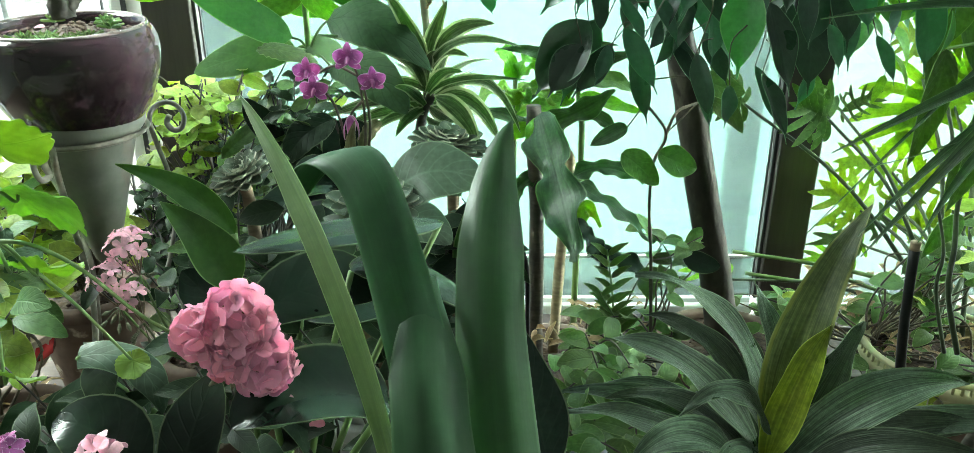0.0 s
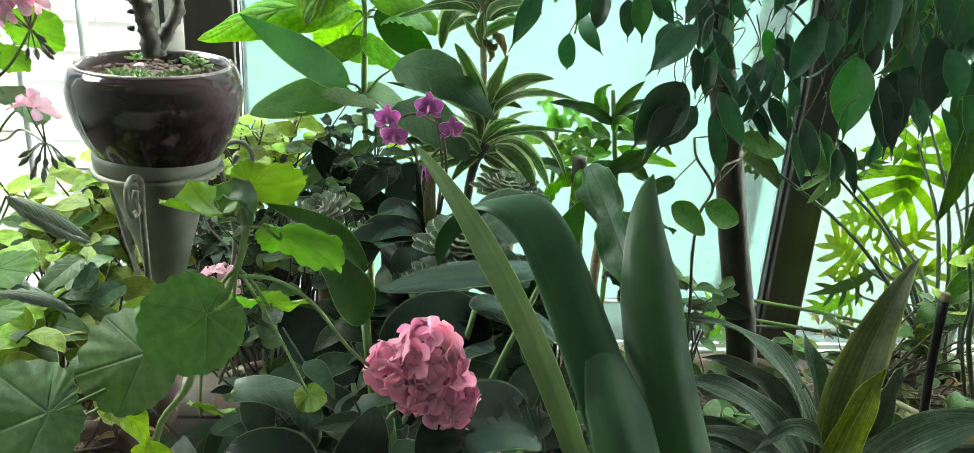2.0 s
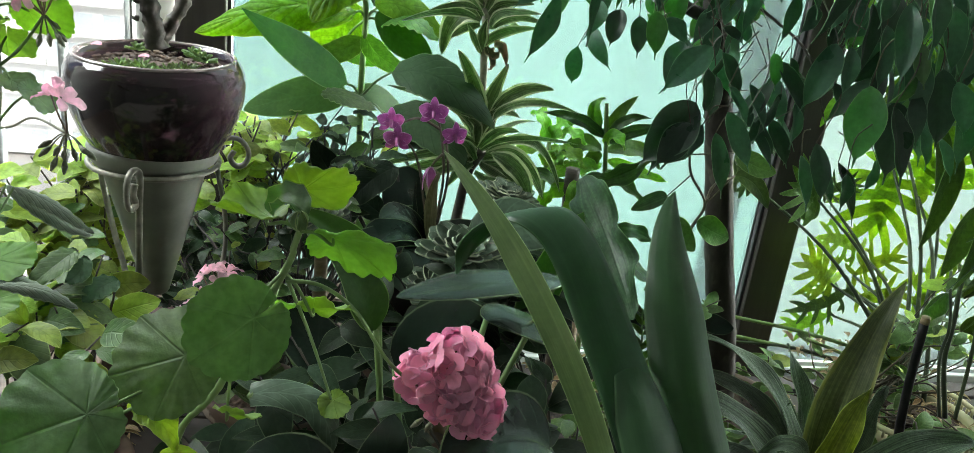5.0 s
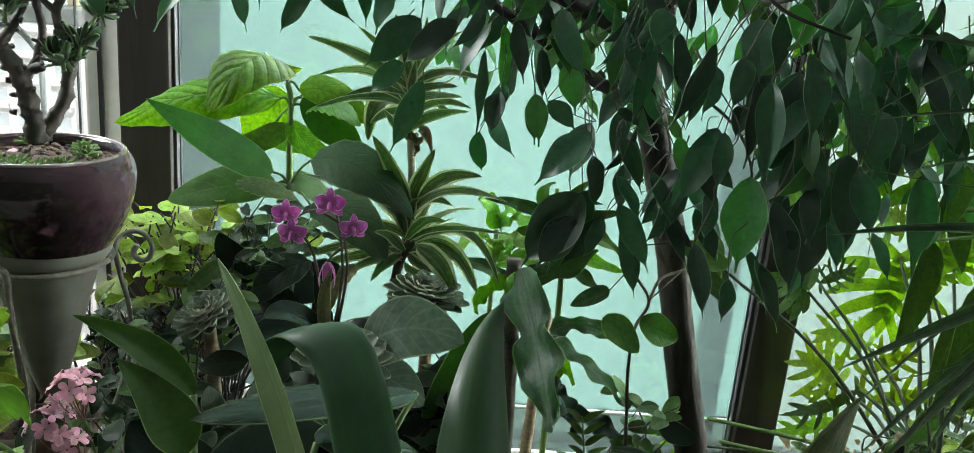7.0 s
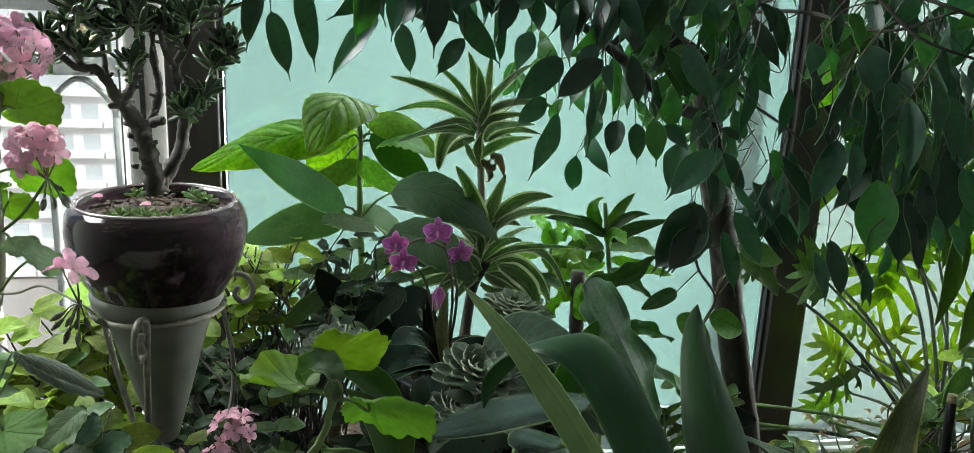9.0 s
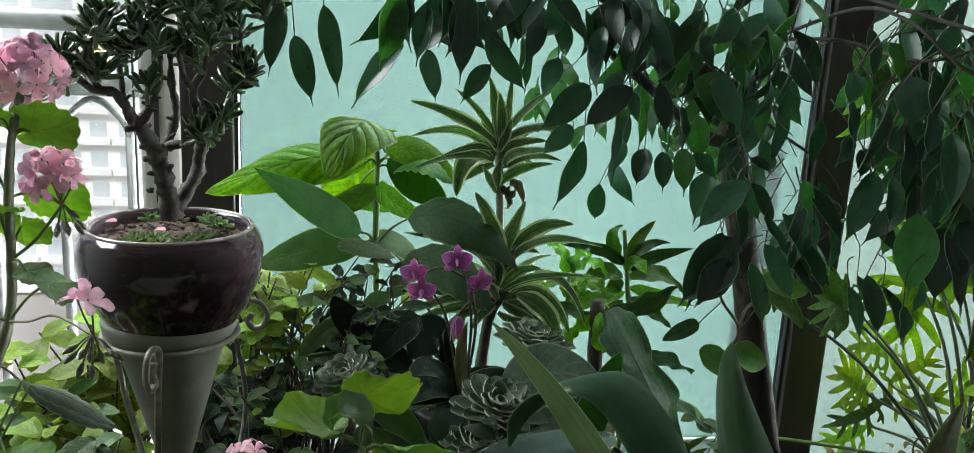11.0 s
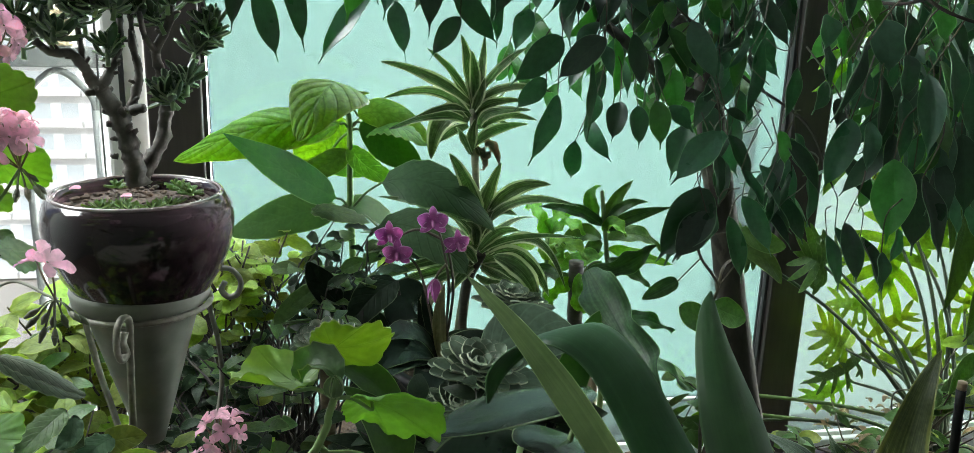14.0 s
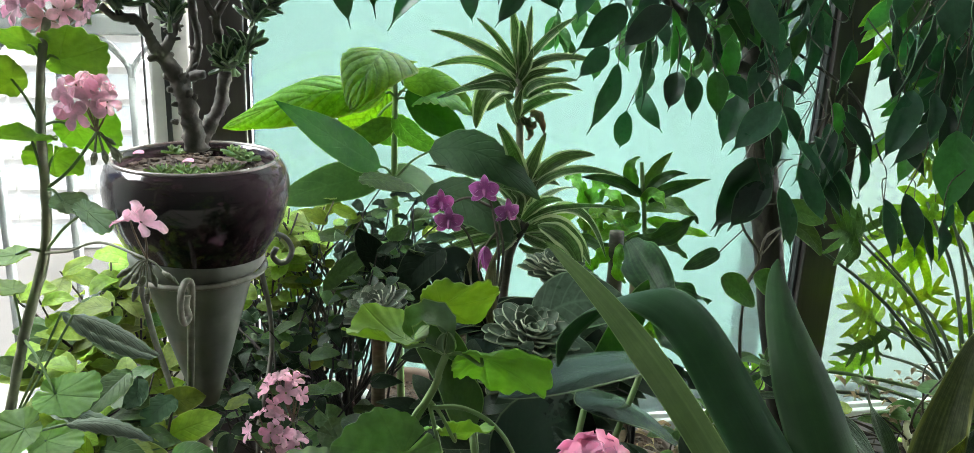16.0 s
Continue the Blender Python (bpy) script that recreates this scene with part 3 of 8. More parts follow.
setting("wall_east", boxed((RIGHT, BACK, 0), (RIGHT + 0.12, WIN + 0.16, CEIL)), M_WALL, "plain beige painted wall", "wall")
setting("wall_south", boxed((LEFT - 0.12, BACK - 0.12, 0), (RIGHT + 0.12, BACK, CEIL)), M_WALL, "plain beige painted wall behind the viewer", "wall")
_bm = boxed((LEFT, WIN, 0), (RIGHT, WIN + 0.16, SILL - 0.06))
box(_bm, (LEFT, WIN, HEAD), (RIGHT, WIN + 0.16, CEIL))
setting("wall_north", _bm, M_WALL, "beige wall below and above the long window", "wall")
setting("window_sill", boxed((LEFT, WIN - 0.05, SILL - 0.058), (RIGHT, WIN + 0.155, SILL - 0.002), 0.004), M_FRAME, "brown wooden sill board under the windows", "window sill")


def post(name, x0, x1, seal_left, seal_right):
    ob = setting(name, boxed((x0, WIN - 0.01, SILL), (x1, WIN + 0.018, HEAD), 0.004), M_FRAME, "dark brown window post with a black rubber seal", "window post")
    for on, x in ((seal_left, x0 - 0.0065), (seal_right, x1 + 0.0005)):
        if on:
            part("seal", boxed((x, WIN + 0.002, SILL + 0.035), (x + 0.006, WIN + 0.019, HEAD - 0.065), 0.001), M_SEAL, ob, "black rubber seal", False)
    return ob


post("window_post_1", -0.588, -0.505, False, True)
post("window_post_2", 0.532, 0.608, True, False)
_ob = setting("window_post_3", boxed((-0.66, WIN + 0.03, SILL + 0.002), (-0.592, WIN + 0.12, HEAD), 0.006), M_ALU, "pale grey aluminium sash stile beside the brown post", "window frame")
part("groove", boxed((-0.636, WIN + 0.026, SILL + 0.01), (-0.628, WIN + 0.034, HEAD - 0.01)), M_SEAL, _ob, "dark groove", False)


def window(name, x0, x1, glass, label, rail=0.030, lower=None):
    """A pane in a white frame: bottom and top rail, two stiles."""
    ob = thing(name, ((x0 + x1) / 2, WIN + 0.05, SILL), label, "window", kind="structure")
    part("bottom_rail", boxed((x0, WIN + 0.012, SILL + 0.002), (x1, WIN + 0.05, SILL + rail), 0.002), M_WHITE, ob, "white bottom rail", False)
    part("bead", boxed((x0, WIN - 0.004, SILL + 0.002), (x1, WIN + 0.011, SILL + 0.022), 0.004), M_WHITE, ob, "white glazing bead", False)
    part("top_rail", boxed((x0, WIN + 0.002, HEAD - 0.06), (x1, WIN + 0.06, HEAD), 0.006), M_WHITE, ob, "", False)
    for a, c in ((x0 + 0.0005, x0 + 0.003), (x1 - 0.003, x1 - 0.0005)):
        part("stile", boxed((a, WIN + 0.013, SILL + rail + 0.001), (c, WIN + 0.019, HEAD - 0.061), 0.001), M_SEAL, ob, "slim stile at the edge of the glass", False)
    p = part("pane", boxed((x0 + 0.001, WIN + 0.020, SILL + (0.124 if lower else rail + 0.001)), (x1 - 0.001, WIN + 0.026, HEAD - 0.061)), glass, ob, "window glass", False)
    p.visible_shadow = False
    if lower:
        part("glazing_bar", boxed((x0, WIN + 0.014, SILL + 0.118), (x1, WIN + 0.031, SILL + 0.123), 0.001), M_WHITE, ob, "thin white glazing bar", False)
        p = part("lower_pane", boxed((x0 + 0.001, WIN + 0.020, SILL + rail + 0.001), (x1 - 0.001, WIN + 0.026, SILL + 0.117)), lower, ob, "frosted lower strip of glass", False)
        p.visible_shadow = False
    return ob


G_TEAL = pane_glass("teal_film_glass", (0.057, 0.079, 0.0735), 0.10, 3.0)
G_WHITE = pane_glass("milky_glass", (0.064, 0.078, 0.073), 0.14, 4.0)
window("window_1", -0.498, 0.5250, G_TEAL, "window with pale teal filmed glass and white bottom rail", lower=pane_glass("frosted_lower_glass", (0.040, 0.052, 0.048), 0.15, 6.0))
window("window_2", 0.609, RIGHT, G_WHITE, "bright milky window with white bottom rail")
window("window_3", LEFT, -0.662, pane_glass("clear_glass", (0.96, 0.98, 0.97), 0.0, 3.0), "clear bright window towards the balcony railing")

# pale upright screen standing behind the teal glass, beside the brown post
M_SCREEN = surface("pale_screen", (0.42, 0.60, 0.57), (0.52, 0.70, 0.66), 0.7, grain=20, bump=0.05)
setting("screen_strip", boxed((0.472, WIN + 0.11, SILL), (0.532, WIN + 0.13, HEAD), 0.003), M_SCREEN, "pale upright strip behind the teal glass", "screen")

# bright overcast distance: a plain sheet outside
M_SKY = glow("overcast_distance", (0.93, 1.0, 0.96), SKY_GLOW)
setting("backdrop_near", boxed((-0.60, WIN + 0.62, -0.2), (RIGHT + 1.5, WIN + 0.64, 4.2)), M_SKY, "bright hazy daylight outside the windows", "backdrop")
setting("backdrop_far", boxed((-170, 125, -60), (40, 125.5, 110)), glow("far_overcast", (0.95, 1.0, 1.0), 1.6), "white overcast sky behind the towers", "backdrop")
setting("ground", boxed((-260, WIN + 2.2, -26.4), (260, 160, -26.0)), M_FLOOR, "pale ground far below the balcony", "ground")


# ---- balcony railing ----
setting("balcony_slab", boxed((-2.8, WIN + 0.161, 0.45), (-0.40, 2.0, 0.56)), M_FLOOR, "pale concrete balcony slab outside the clear window", "balcony")


def railing():
    y = 1.86
    ob = thing("balcony_railing", (-1.0, y, 0.6), "grey metal balcony railing with arched balusters outside the window", "railing")
    # grey lifted to imitate the haze outside
    m = surface("railing_paint", (0.13, 0.135, 0.133), (0.20, 0.205, 0.20), 0.45, metal=0.3, grain=60, bump=0.1)
    part("top_rail", boxed((-2.6, y - 0.03, 1.325), (-0.55, y + 0.03, 1.365), 0.006), m, ob, "flat grey top rail", False)
    part("hand_rail", tube([(-2.6, y, 1.47), (-1.6, y, 1.47), (-0.55, y, 1.47)], 0.022, n=12, steps=3), m, ob, "round hand rail")
    part("bottom_rail", boxed((-2.6, y - 0.02, 0.60), (-0.55, y + 0.02, 0.63), 0.004), m, ob, "", False)
    pitch = 0.135
    for k in range(14):
        x = -0.76 - pitch * k
        part("baluster", tube([(x, y, 0.561), (x, y, 0.9), (x, y, 1.24)], 0.0105, n=8, steps=2), m, ob)
        part("arch", tube([(x, y, 1.22), (x + 0.010, y, 1.27), (x + pitch / 2, y, 1.318), (x + pitch - 0.010, y, 1.27), (x + pitch, y, 1.22)], 0.0075, n=8, steps=4), m, ob)


railing()


def tower(x, y, w, floors, base, label):
    """A pale block of flats with rows of windows."""
    ob = thing("apartment_tower", (x, y, base), label, "building", "towers across the street")
    # wall and window colours kept pale to imitate distant haze and overexposure
    wall = surface("tower_render", (0.76, 0.76, 0.74), (0.84, 0.84, 0.82), 0.8, grain=0.6, bump=0.05)
    glass = surface("tower_glass", (0.44, 0.50, 0.51), (0.60, 0.65, 0.66), 0.2, grain=0.8, bump=0.0)
    part("wall", boxed((x - w / 2, y, base), (x + w / 2, y + 12, base + 2.9 * floors)), wall, ob, "white rendered wall", False)
    part("roof", boxed((x - w / 2 - 0.4, y - 0.4, base + 2.9 * floors), (x + w / 2 + 0.4, y + 12.4, base + 2.9 * floors + 0.6)), wall, ob, "", False)
    wide = mesh_of(boxed((-1.75, -0.06, -0.72), (1.75, 0.1, 0.72)), "window", glass, False)
    slim = mesh_of(boxed((-0.75, -0.06, -0.72), (0.75, 0.1, 0.72)), "window", glass, False)
    bal = mesh_of(boxed((-3.4, -0.9, -0.55), (3.4, -0.005, 0.0), 0.02), "balcony", wall, False)
    for f in range(floors):
        for c in range(int(w / 7)):
            p = V(x - w / 2 + 3.5 + 7 * c, y, base + 1.75 + 2.9 * f)
            share("window", wide, ob, Matrix.Translation(p + V(-1.2, 0, 0)))
            share("window", slim, ob, Matrix.Translation(p + V(2.2, 0, 0)))
            share("balcony", bal, ob, Matrix.Translation(p - V(0, 0, 0.85)))


tower(-26, 85, 21, 16, -26, "white apartment tower with rows of windows, hazy and overexposed")
tower(-58, 98, 28, 13, -26, "pale apartment tower farther off in the haze")

# things standing on the flat railing outside
for _x, _r, _h, _m, _l in ((-0.815, 0.030, 0.075, surface("tan_pot", (0.42, 0.33, 0.20), (0.55, 0.45, 0.30), 0.6), "tan pot standing on the balcony railing"), (-0.705, 0.027, 0.06, surface("red_orange_pot", (0.45, 0.10, 0.06), (0.58, 0.17, 0.10), 0.5), "red orange pot standing on the balcony railing")):
    _ob = thing("balcony_pot", (_x, 1.86, 1.366), _l, "flower pot")
    part("body", lathe((_x, 1.86, 1.366), [(0.001, 0), (_r * 0.7, 0), (_r * 0.75, 0.004), (_r * 0.95, _h * 0.8), (_r * 1.1, _h * 0.81), (_r * 1.1, _h), (_r * 0.95, _h), (_r * 0.9, _h * 0.85), (0.001, _h * 0.84)], 24), _m, _ob)

# ---- the plant bench ----
BENCH = 0.60


def bench():
    ob = thing("plant_bench", (0, 0.9, 0), "low brown wooden bench that carries the pots", "bench")
    for k in range(7):
        y = 0.30 + 0.160 * k
        part("plank", boxed((-1.5, y, BENCH - 0.03), (1.6, y + 0.154, BENCH), 0.003), M_BENCH, ob, "", False)
    for x in (-1.4, 0.0, 1.5):
        for y in (0.36, 1.38):
            part("leg", boxed((x - 0.03, y - 0.03, 0), (x + 0.03, y + 0.03, BENCH - 0.031), 0.003), M_BENCH, ob, "", False)


bench()


def pot(x, y, r, h, material, label, name="flower_pot", z=BENCH, rim=0.012, bulge=0.0, fill=0.88, soil_label="dark crumbly potting soil"):
    """A turned pot with a rim, filled with soil."""
    ob = thing(name, (x, y, z), label, "flower pot")
    r0 = r * 0.72
    outer = [(r0 * 0.3, 0.0), (r0, 0.0), (r0 * 1.02, 0.004)]
    for k in range(1, 7):
        f = k / 7
        outer.append((r0 + (r - r0) * f + bulge * math.sin(math.pi * f), h * f * 0.88))
    outer += [(r, h * 0.86), (r + rim * 0.8, h * 0.87), (r + rim, h * 0.9), (r + rim, h * 0.985), (r + rim * 0.6, h), (r - 0.004, h), (r - 0.008, h * 0.97), (r * 0.94, h * fill)]
    part("body", lathe((x, y, z), outer + [(0.001, h * fill - 0.004)]), material, ob)
    soil(ob, (x, y, z + h * fill), r * 0.93, soil_label)
    return ob


def soil(ob, c, r, label="dark crumbly potting soil", lumps=50, seed=3):
    bm = bmesh.new()
    n, rings = 28, 6
    rows = [[bm.verts.new((c[0] + r * k / rings * math.cos(a), c[1] + r * k / rings * math.sin(a),
                           c[2] + 0.006 * noise.noise(V(math.cos(a) * k, math.sin(a) * k, c[0] * 9)) + 0.006 * (1 - k / rings)))
             for a in (2 * math.pi * j / n for j in range(n))] for k in range(1, rings + 1)]
    mid = bm.verts.new((c[0], c[1], c[2] + 0.007))
    for j in range(n):
        bm.faces.new((mid, rows[0][j], rows[0][(j + 1) % n]))
        for a, b in zip(rows, rows[1:]):
            bm.faces.new((a[j], b[j], b[(j + 1) % n], a[(j + 1) % n]))
    rng = random.Random(int(abs(c[0]) * 999) + seed)
    for _ in range(lumps):
        a, d = rng.uniform(0, 6.28), r * 0.9 * math.sqrt(rng.random())
        s = rng.uniform(0.0016, 0.0052)
        made = bmesh.ops.create_icosphere(bm, subdivisions=1, radius=s)
        for v in made["verts"]:
            v.co = V(v.co.x * rng.uniform(0.7, 1.3), v.co.y, v.co.z * 0.7) + V(c[0] + d * math.cos(a), c[1] + d * math.sin(a), c[2] + 0.005)
    return part("soil", bm, M_SOIL, ob, label, False)


# ---- the cone stand, its glazed pot and the jade tree ----
POT = V(-0.527, 1.075, 1.247)
COLLAR = V(-0.531, 1.075, 1.128)


def cone_stand():
    c = COLLAR
    ob = thing("cone_stand", (c.x, c.y, BENCH), "grey green metal cone vase in a scrolled iron stand", "plant stand")
    h = 0.205
    prof = [(0.001, -h), (0.013, -h), (0.016, -h + 0.004)]
    prof += [(0.016 + (0.066 - 0.016) * k / 8, -h + 0.004 + (h - 0.026) * k / 8) for k in range(1, 9)]
    prof += [(0.075, -0.016), (0.079, -0.010), (0.081, 0.002), (0.080, 0.008), (0.076, 0.008), (0.072, 0.000), (0.02, -h + 0.02), (0.001, -h + 0.02)]
    part("cone", lathe(c, prof, 44), M_CONE, ob, "grey green painted cone, scuffed")
    ring = [(c.x + 0.0795 * math.cos(a), c.y + 0.0795 * math.sin(a), c.z - 0.018) for a in (2 * math.pi * k / 24 for k in range(25))]
    part("collar_ring", tube(ring, 0.0036, n=8, steps=2), M_IRON, ob, "iron ring round the collar")
    legs = [[(-0.442, 1.146, 1.109), (-0.447, 1.146, 1.098), (-0.439, 1.146, 1.088), (-0.427, 1.146, 1.092), (-0.422, 1.146, 1.108), (-0.430, 1.146, 1.123), (-0.444, 1.146, 1.128), (-0.458, 1.140, 1.123), (-0.464, 1.130, 1.109), (-0.460, 1.130, 1.076), (-0.453, 1.140, 1.022), (-0.452, 1.140, 0.966), (-0.461, 1.120, 0.909), (-0.471, 1.100, 0.854), (-0.469, 1.100, 0.715)]]
    legs += [[(-0.518, 0.965, 1.126), (-0.520, 0.962, 1.114), (-0.518, 0.965, 1.100), (-0.521, 0.950, 1.099), (-0.522, 0.942, 1.116), (-0.520, 0.942, 1.138), (-0.517, 0.955, 1.146), (-0.515, 0.975, 1.133), (-0.519, 0.985, 1.089), (-0.527, 1.010, 1.013), (-0.535, 1.035, 0.940), (-0.528, 1.020, 0.886), (-0.533, 1.000, 0.791)], [(-0.607, 1.120, 1.089), (-0.611, 1.120, 1.074), (-0.608, 1.130, 1.030), (-0.600, 1.130, 0.984), (-0.585, 1.120, 0.933), (-0.571, 1.100, 0.878), (-0.586, 1.100, 0.723)]]
    for k, line in enumerate(legs):
        part("scroll_leg", tube([V(q) + V(-0.010 if k == 1 else 0, 0, -0.012 if k == 1 else 0) for q in line], 0.0043, n=9, steps=5, flat=0.8), M_IRON, ob, "bent iron leg ending in a scroll")


cone_stand()


def glazed_pot():
    c = POT
    ob = thing("glazed_pot", (c.x, c.y, c.z - 0.135), "round dark brown glazed ceramic pot with a worn rim", "flower pot")
    prof = [(0.001, -0.137), (0.060, -0.137), (0.066, -0.133), (0.077, -0.118), (0.0905, -0.096), (0.1005, -0.073), (0.1065, -0.050), (0.108, -0.032), (0.1065, -0.018), (0.1025, -0.008), (0.0975, -0.002), (0.0925, 0.0)]
    part("body", lathe(c, prof + [(0.089, -0.003), (0.087, -0.012), (0.088, -0.02), (0.001, -0.022)], 56), M_GLAZE, ob)
    ring = [(c.x + 0.0945 * math.cos(a), c.y + 0.0945 * math.sin(a), c.z - 0.0008) for a in (2 * math.pi * k / 36 for k in range(37))]
    part("rim", tube(ring, 0.0028, n=8, steps=2), M_RIM, ob, "rim worn to pale brown")
    soil(ob, (c.x, c.y, c.z - 0.016), 0.088, lumps=220)


glazed_pot()


def jade_tree():
    c = POT + V(0, 0, -0.012)
    ob = thing("jade_tree", c, "small knobbly jade tree with tubular dark green leaves", "potted tree")
    limbs = [([(-0.526, 1.07, 1.257), (-0.53, 1.067, 1.294), (-0.535, 1.064, 1.32), (-0.543, 1.06, 1.345), (-0.555, 1.055, 1.367)], 0.0115, 0.0085), ([(-0.555, 1.055, 1.367), (-0.563, 1.05, 1.381), (-0.567, 1.04, 1.396), (-0.576, 1.035, 1.408), (-0.594, 1.025, 1.411), (-0.607, 1.02, 1.422)], 0.0069, 0.0035), ([(-0.557, 1.055, 1.369), (-0.548, 1.058, 1.38), (-0.542, 1.07, 1.396), (-0.537, 1.08, 1.414), (-0.535, 1.085, 1.443), (-0.537, 1.09, 1.479)], 0.0058, 0.0031), ([(-0.536, 1.064, 1.329), (-0.53, 1.075, 1.343), (-0.523, 1.08, 1.362), (-0.518, 1.082, 1.385), (-0.522, 1.08, 1.415), (-0.52, 1.07, 1.452)], 0.0065, 0.0035)]
    limbs += [([(-0.522, 1.08, 1.26), (-0.513, 1.082, 1.282), (-0.498, 1.084, 1.307), (-0.492, 1.086, 1.336), (-0.49, 1.086, 1.355), (-0.494, 1.08, 1.386), (-0.495, 1.07, 1.411), (-0.48, 1.065, 1.441), (-0.47, 1.065, 1.483)], 0.0092, 0.0038), ([(-0.49, 1.086, 1.354), (-0.474, 1.09, 1.366), (-0.464, 1.092, 1.386), (-0.456, 1.092, 1.408), (-0.449, 1.092, 1.439), (-0.444, 1.092, 1.484)], 0.0050, 0.0027), ([(-0.568, 1.04, 1.394), (-0.57, 1.05, 1.415), (-0.575, 1.06, 1.442), (-0.581, 1.07, 1.484)], 0.0038, 0.0027), ([(-0.495, 1.07, 1.409), (-0.503, 1.05, 1.428), (-0.505, 1.04, 1.454)], 0.0038, 0.0027)]
    for line, r0, r1 in limbs:
        part("limb", tube(line, r0, r1, n=12, steps=9, knots=0.22), M_BARK, ob)
    srng = random.Random(12)
    for line, r0, r1 in limbs[:5]:
        run = spline(line, 6)
        for _ in range(6):
            i = srng.randrange(2, len(run) - 1)
            d = V(srng.uniform(-1, 1), srng.uniform(-1, 0.4), srng.uniform(-0.2, 0.8)).normalized()
            r = r0 + (r1 - r0) * i / len(run)
            part("stub", tube([run[i], run[i] + d * (r + 0.003), run[i] + d * (r + 0.006)], r * 0.5, r * 0.32, n=7, steps=2), M_BARK, ob)
    for a, m, c, r in (((-0.525, 1.073, 1.343), (-0.516, 1.066, 1.346), (-0.511, 1.064, 1.347), 0.0062), ((-0.542, 1.06, 1.312), (-0.546, 1.058, 1.313), (-0.547, 1.058, 1.314), 0.0031), ((-0.543, 1.06, 1.292), (-0.547, 1.058, 1.293), (-0.547, 1.058, 1.294), 0.0038), ((-0.523, 1.06, 1.32), (-0.52, 1.058, 1.322), (-0.519, 1.058, 1.322), 0.0031), ((-0.533, 1.058, 1.339), (-0.534, 1.054, 1.345), (-0.535, 1.054, 1.347), 0.0046), ((-0.56, 1.05, 1.366), (-0.565, 1.046, 1.365), (-0.567, 1.046, 1.364), 0.0046)):
        part("stub", tube([a, m, c], r, r * 0.8, n=8, steps=3, knots=0.2), M_BARK, ob)
    fingers = []
    for k in range(5):
        rng = random.Random(k)
        bm = bmesh.new()
        uvl = bm.loops.layers.uv.verify()
        for j in range(19):
            a, e = 2.4 * j + rng.uniform(-0.4, 0.4), rng.uniform(0.0, 1.3)
            d = V(math.cos(a) * math.cos(e), math.sin(a) * math.cos(e), math.sin(e))
            n = rng.uniform(0.017, 0.031)
            o = V(rng.uniform(-1, 1), rng.uniform(-1, 1), rng.uniform(-2.2, 0.6)) * 0.005
            blade(o, o + d * n * 0.5 + V(0, 0, -0.0015), o + d * n + V(0, 0, 0.002), n * rng.uniform(0.30, 0.42), up=V(0, 0, 1) - d * 0.6 + V(rng.uniform(-0.3, 0.3), rng.uniform(-0.3, 0.3), 0), kind="spoon", fold=0.35, nu=8, nv=4, thick=0.0024, bm=bm, seed=j)
        tube([V(0, 0, -0.022), V(0.001, 0, -0.008), V(0, 0, 0.006)], 0.0028, 0.0018, n=7, steps=3, bm=bm)
        fingers.append(mesh_of(bm, "sprig", L_JADE))
    rng = random.Random(8)
    tips = [(-0.622, 1.030, 1.428), (-0.636, 1.040, 1.446), (-0.610, 1.030, 1.436), (-0.597, 1.040, 1.456), (-0.575, 1.070, 1.460), (-0.565, 1.070, 1.442), (-0.542, 1.080, 1.471), (-0.518, 1.060, 1.458), (-0.502, 1.070, 1.476), (-0.491, 1.060, 1.449), (-0.484, 1.090, 1.473),
            (-0.475, 1.030, 1.373), (-0.472, 1.050, 1.364), (-0.491, 1.040, 1.372), (-0.458, 1.090, 1.423), (-0.439, 1.090, 1.450), (-0.432, 1.090, 1.431), (-0.462, 1.060, 1.381), (-0.445, 1.090, 1.475), (-0.593, 1.060, 1.497), (-0.558, 1.050, 1.485)]
    for p in tips:
        for _ in range(1):
            q = V(p) + V(rng.uniform(-1, 1), rng.uniform(-1, 1), rng.uniform(-1, 1)) * 0.008
            share("sprig", rng.choice(fingers), ob, Matrix.Translation(q) @ Matrix.Rotation(rng.uniform(0, 6.28), 4, "Z") @ Matrix.Rotation(rng.uniform(-0.7, 0.7), 4, "X"))
    lo, hi = V(-0.611, 1.050, 1.435), V(-0.423, 1.080, 1.440)
    for k in range(5):
        p = lo.lerp(hi, rng.random()) + V(0, rng.uniform(-0.045, 0.045), rng.uniform(-0.035, 0.10))
        share("sprig", rng.choice(fingers), ob, Matrix.Translation(p) @ Matrix.Rotation(rng.uniform(0, 6.28), 4, "Z") @ Matrix.Rotation(rng.uniform(-1.0, 1.0), 4, "X"))
    for k in range(22):
        p = V(limbs[rng.choice((1, 2, 3, 4, 5, 6, 7))][0][-1]) + V(rng.uniform(-0.05, 0.05), rng.uniform(-0.05, 0.05), rng.uniform(0.0, 0.09))
        share("sprig", rng.choice(fingers), ob, Matrix.Translation(p) @ Matrix.Rotation(rng.uniform(0, 6.28), 4, "Z") @ Matrix.Rotation(rng.uniform(-0.9, 0.9), 4, "X"))


jade_tree()


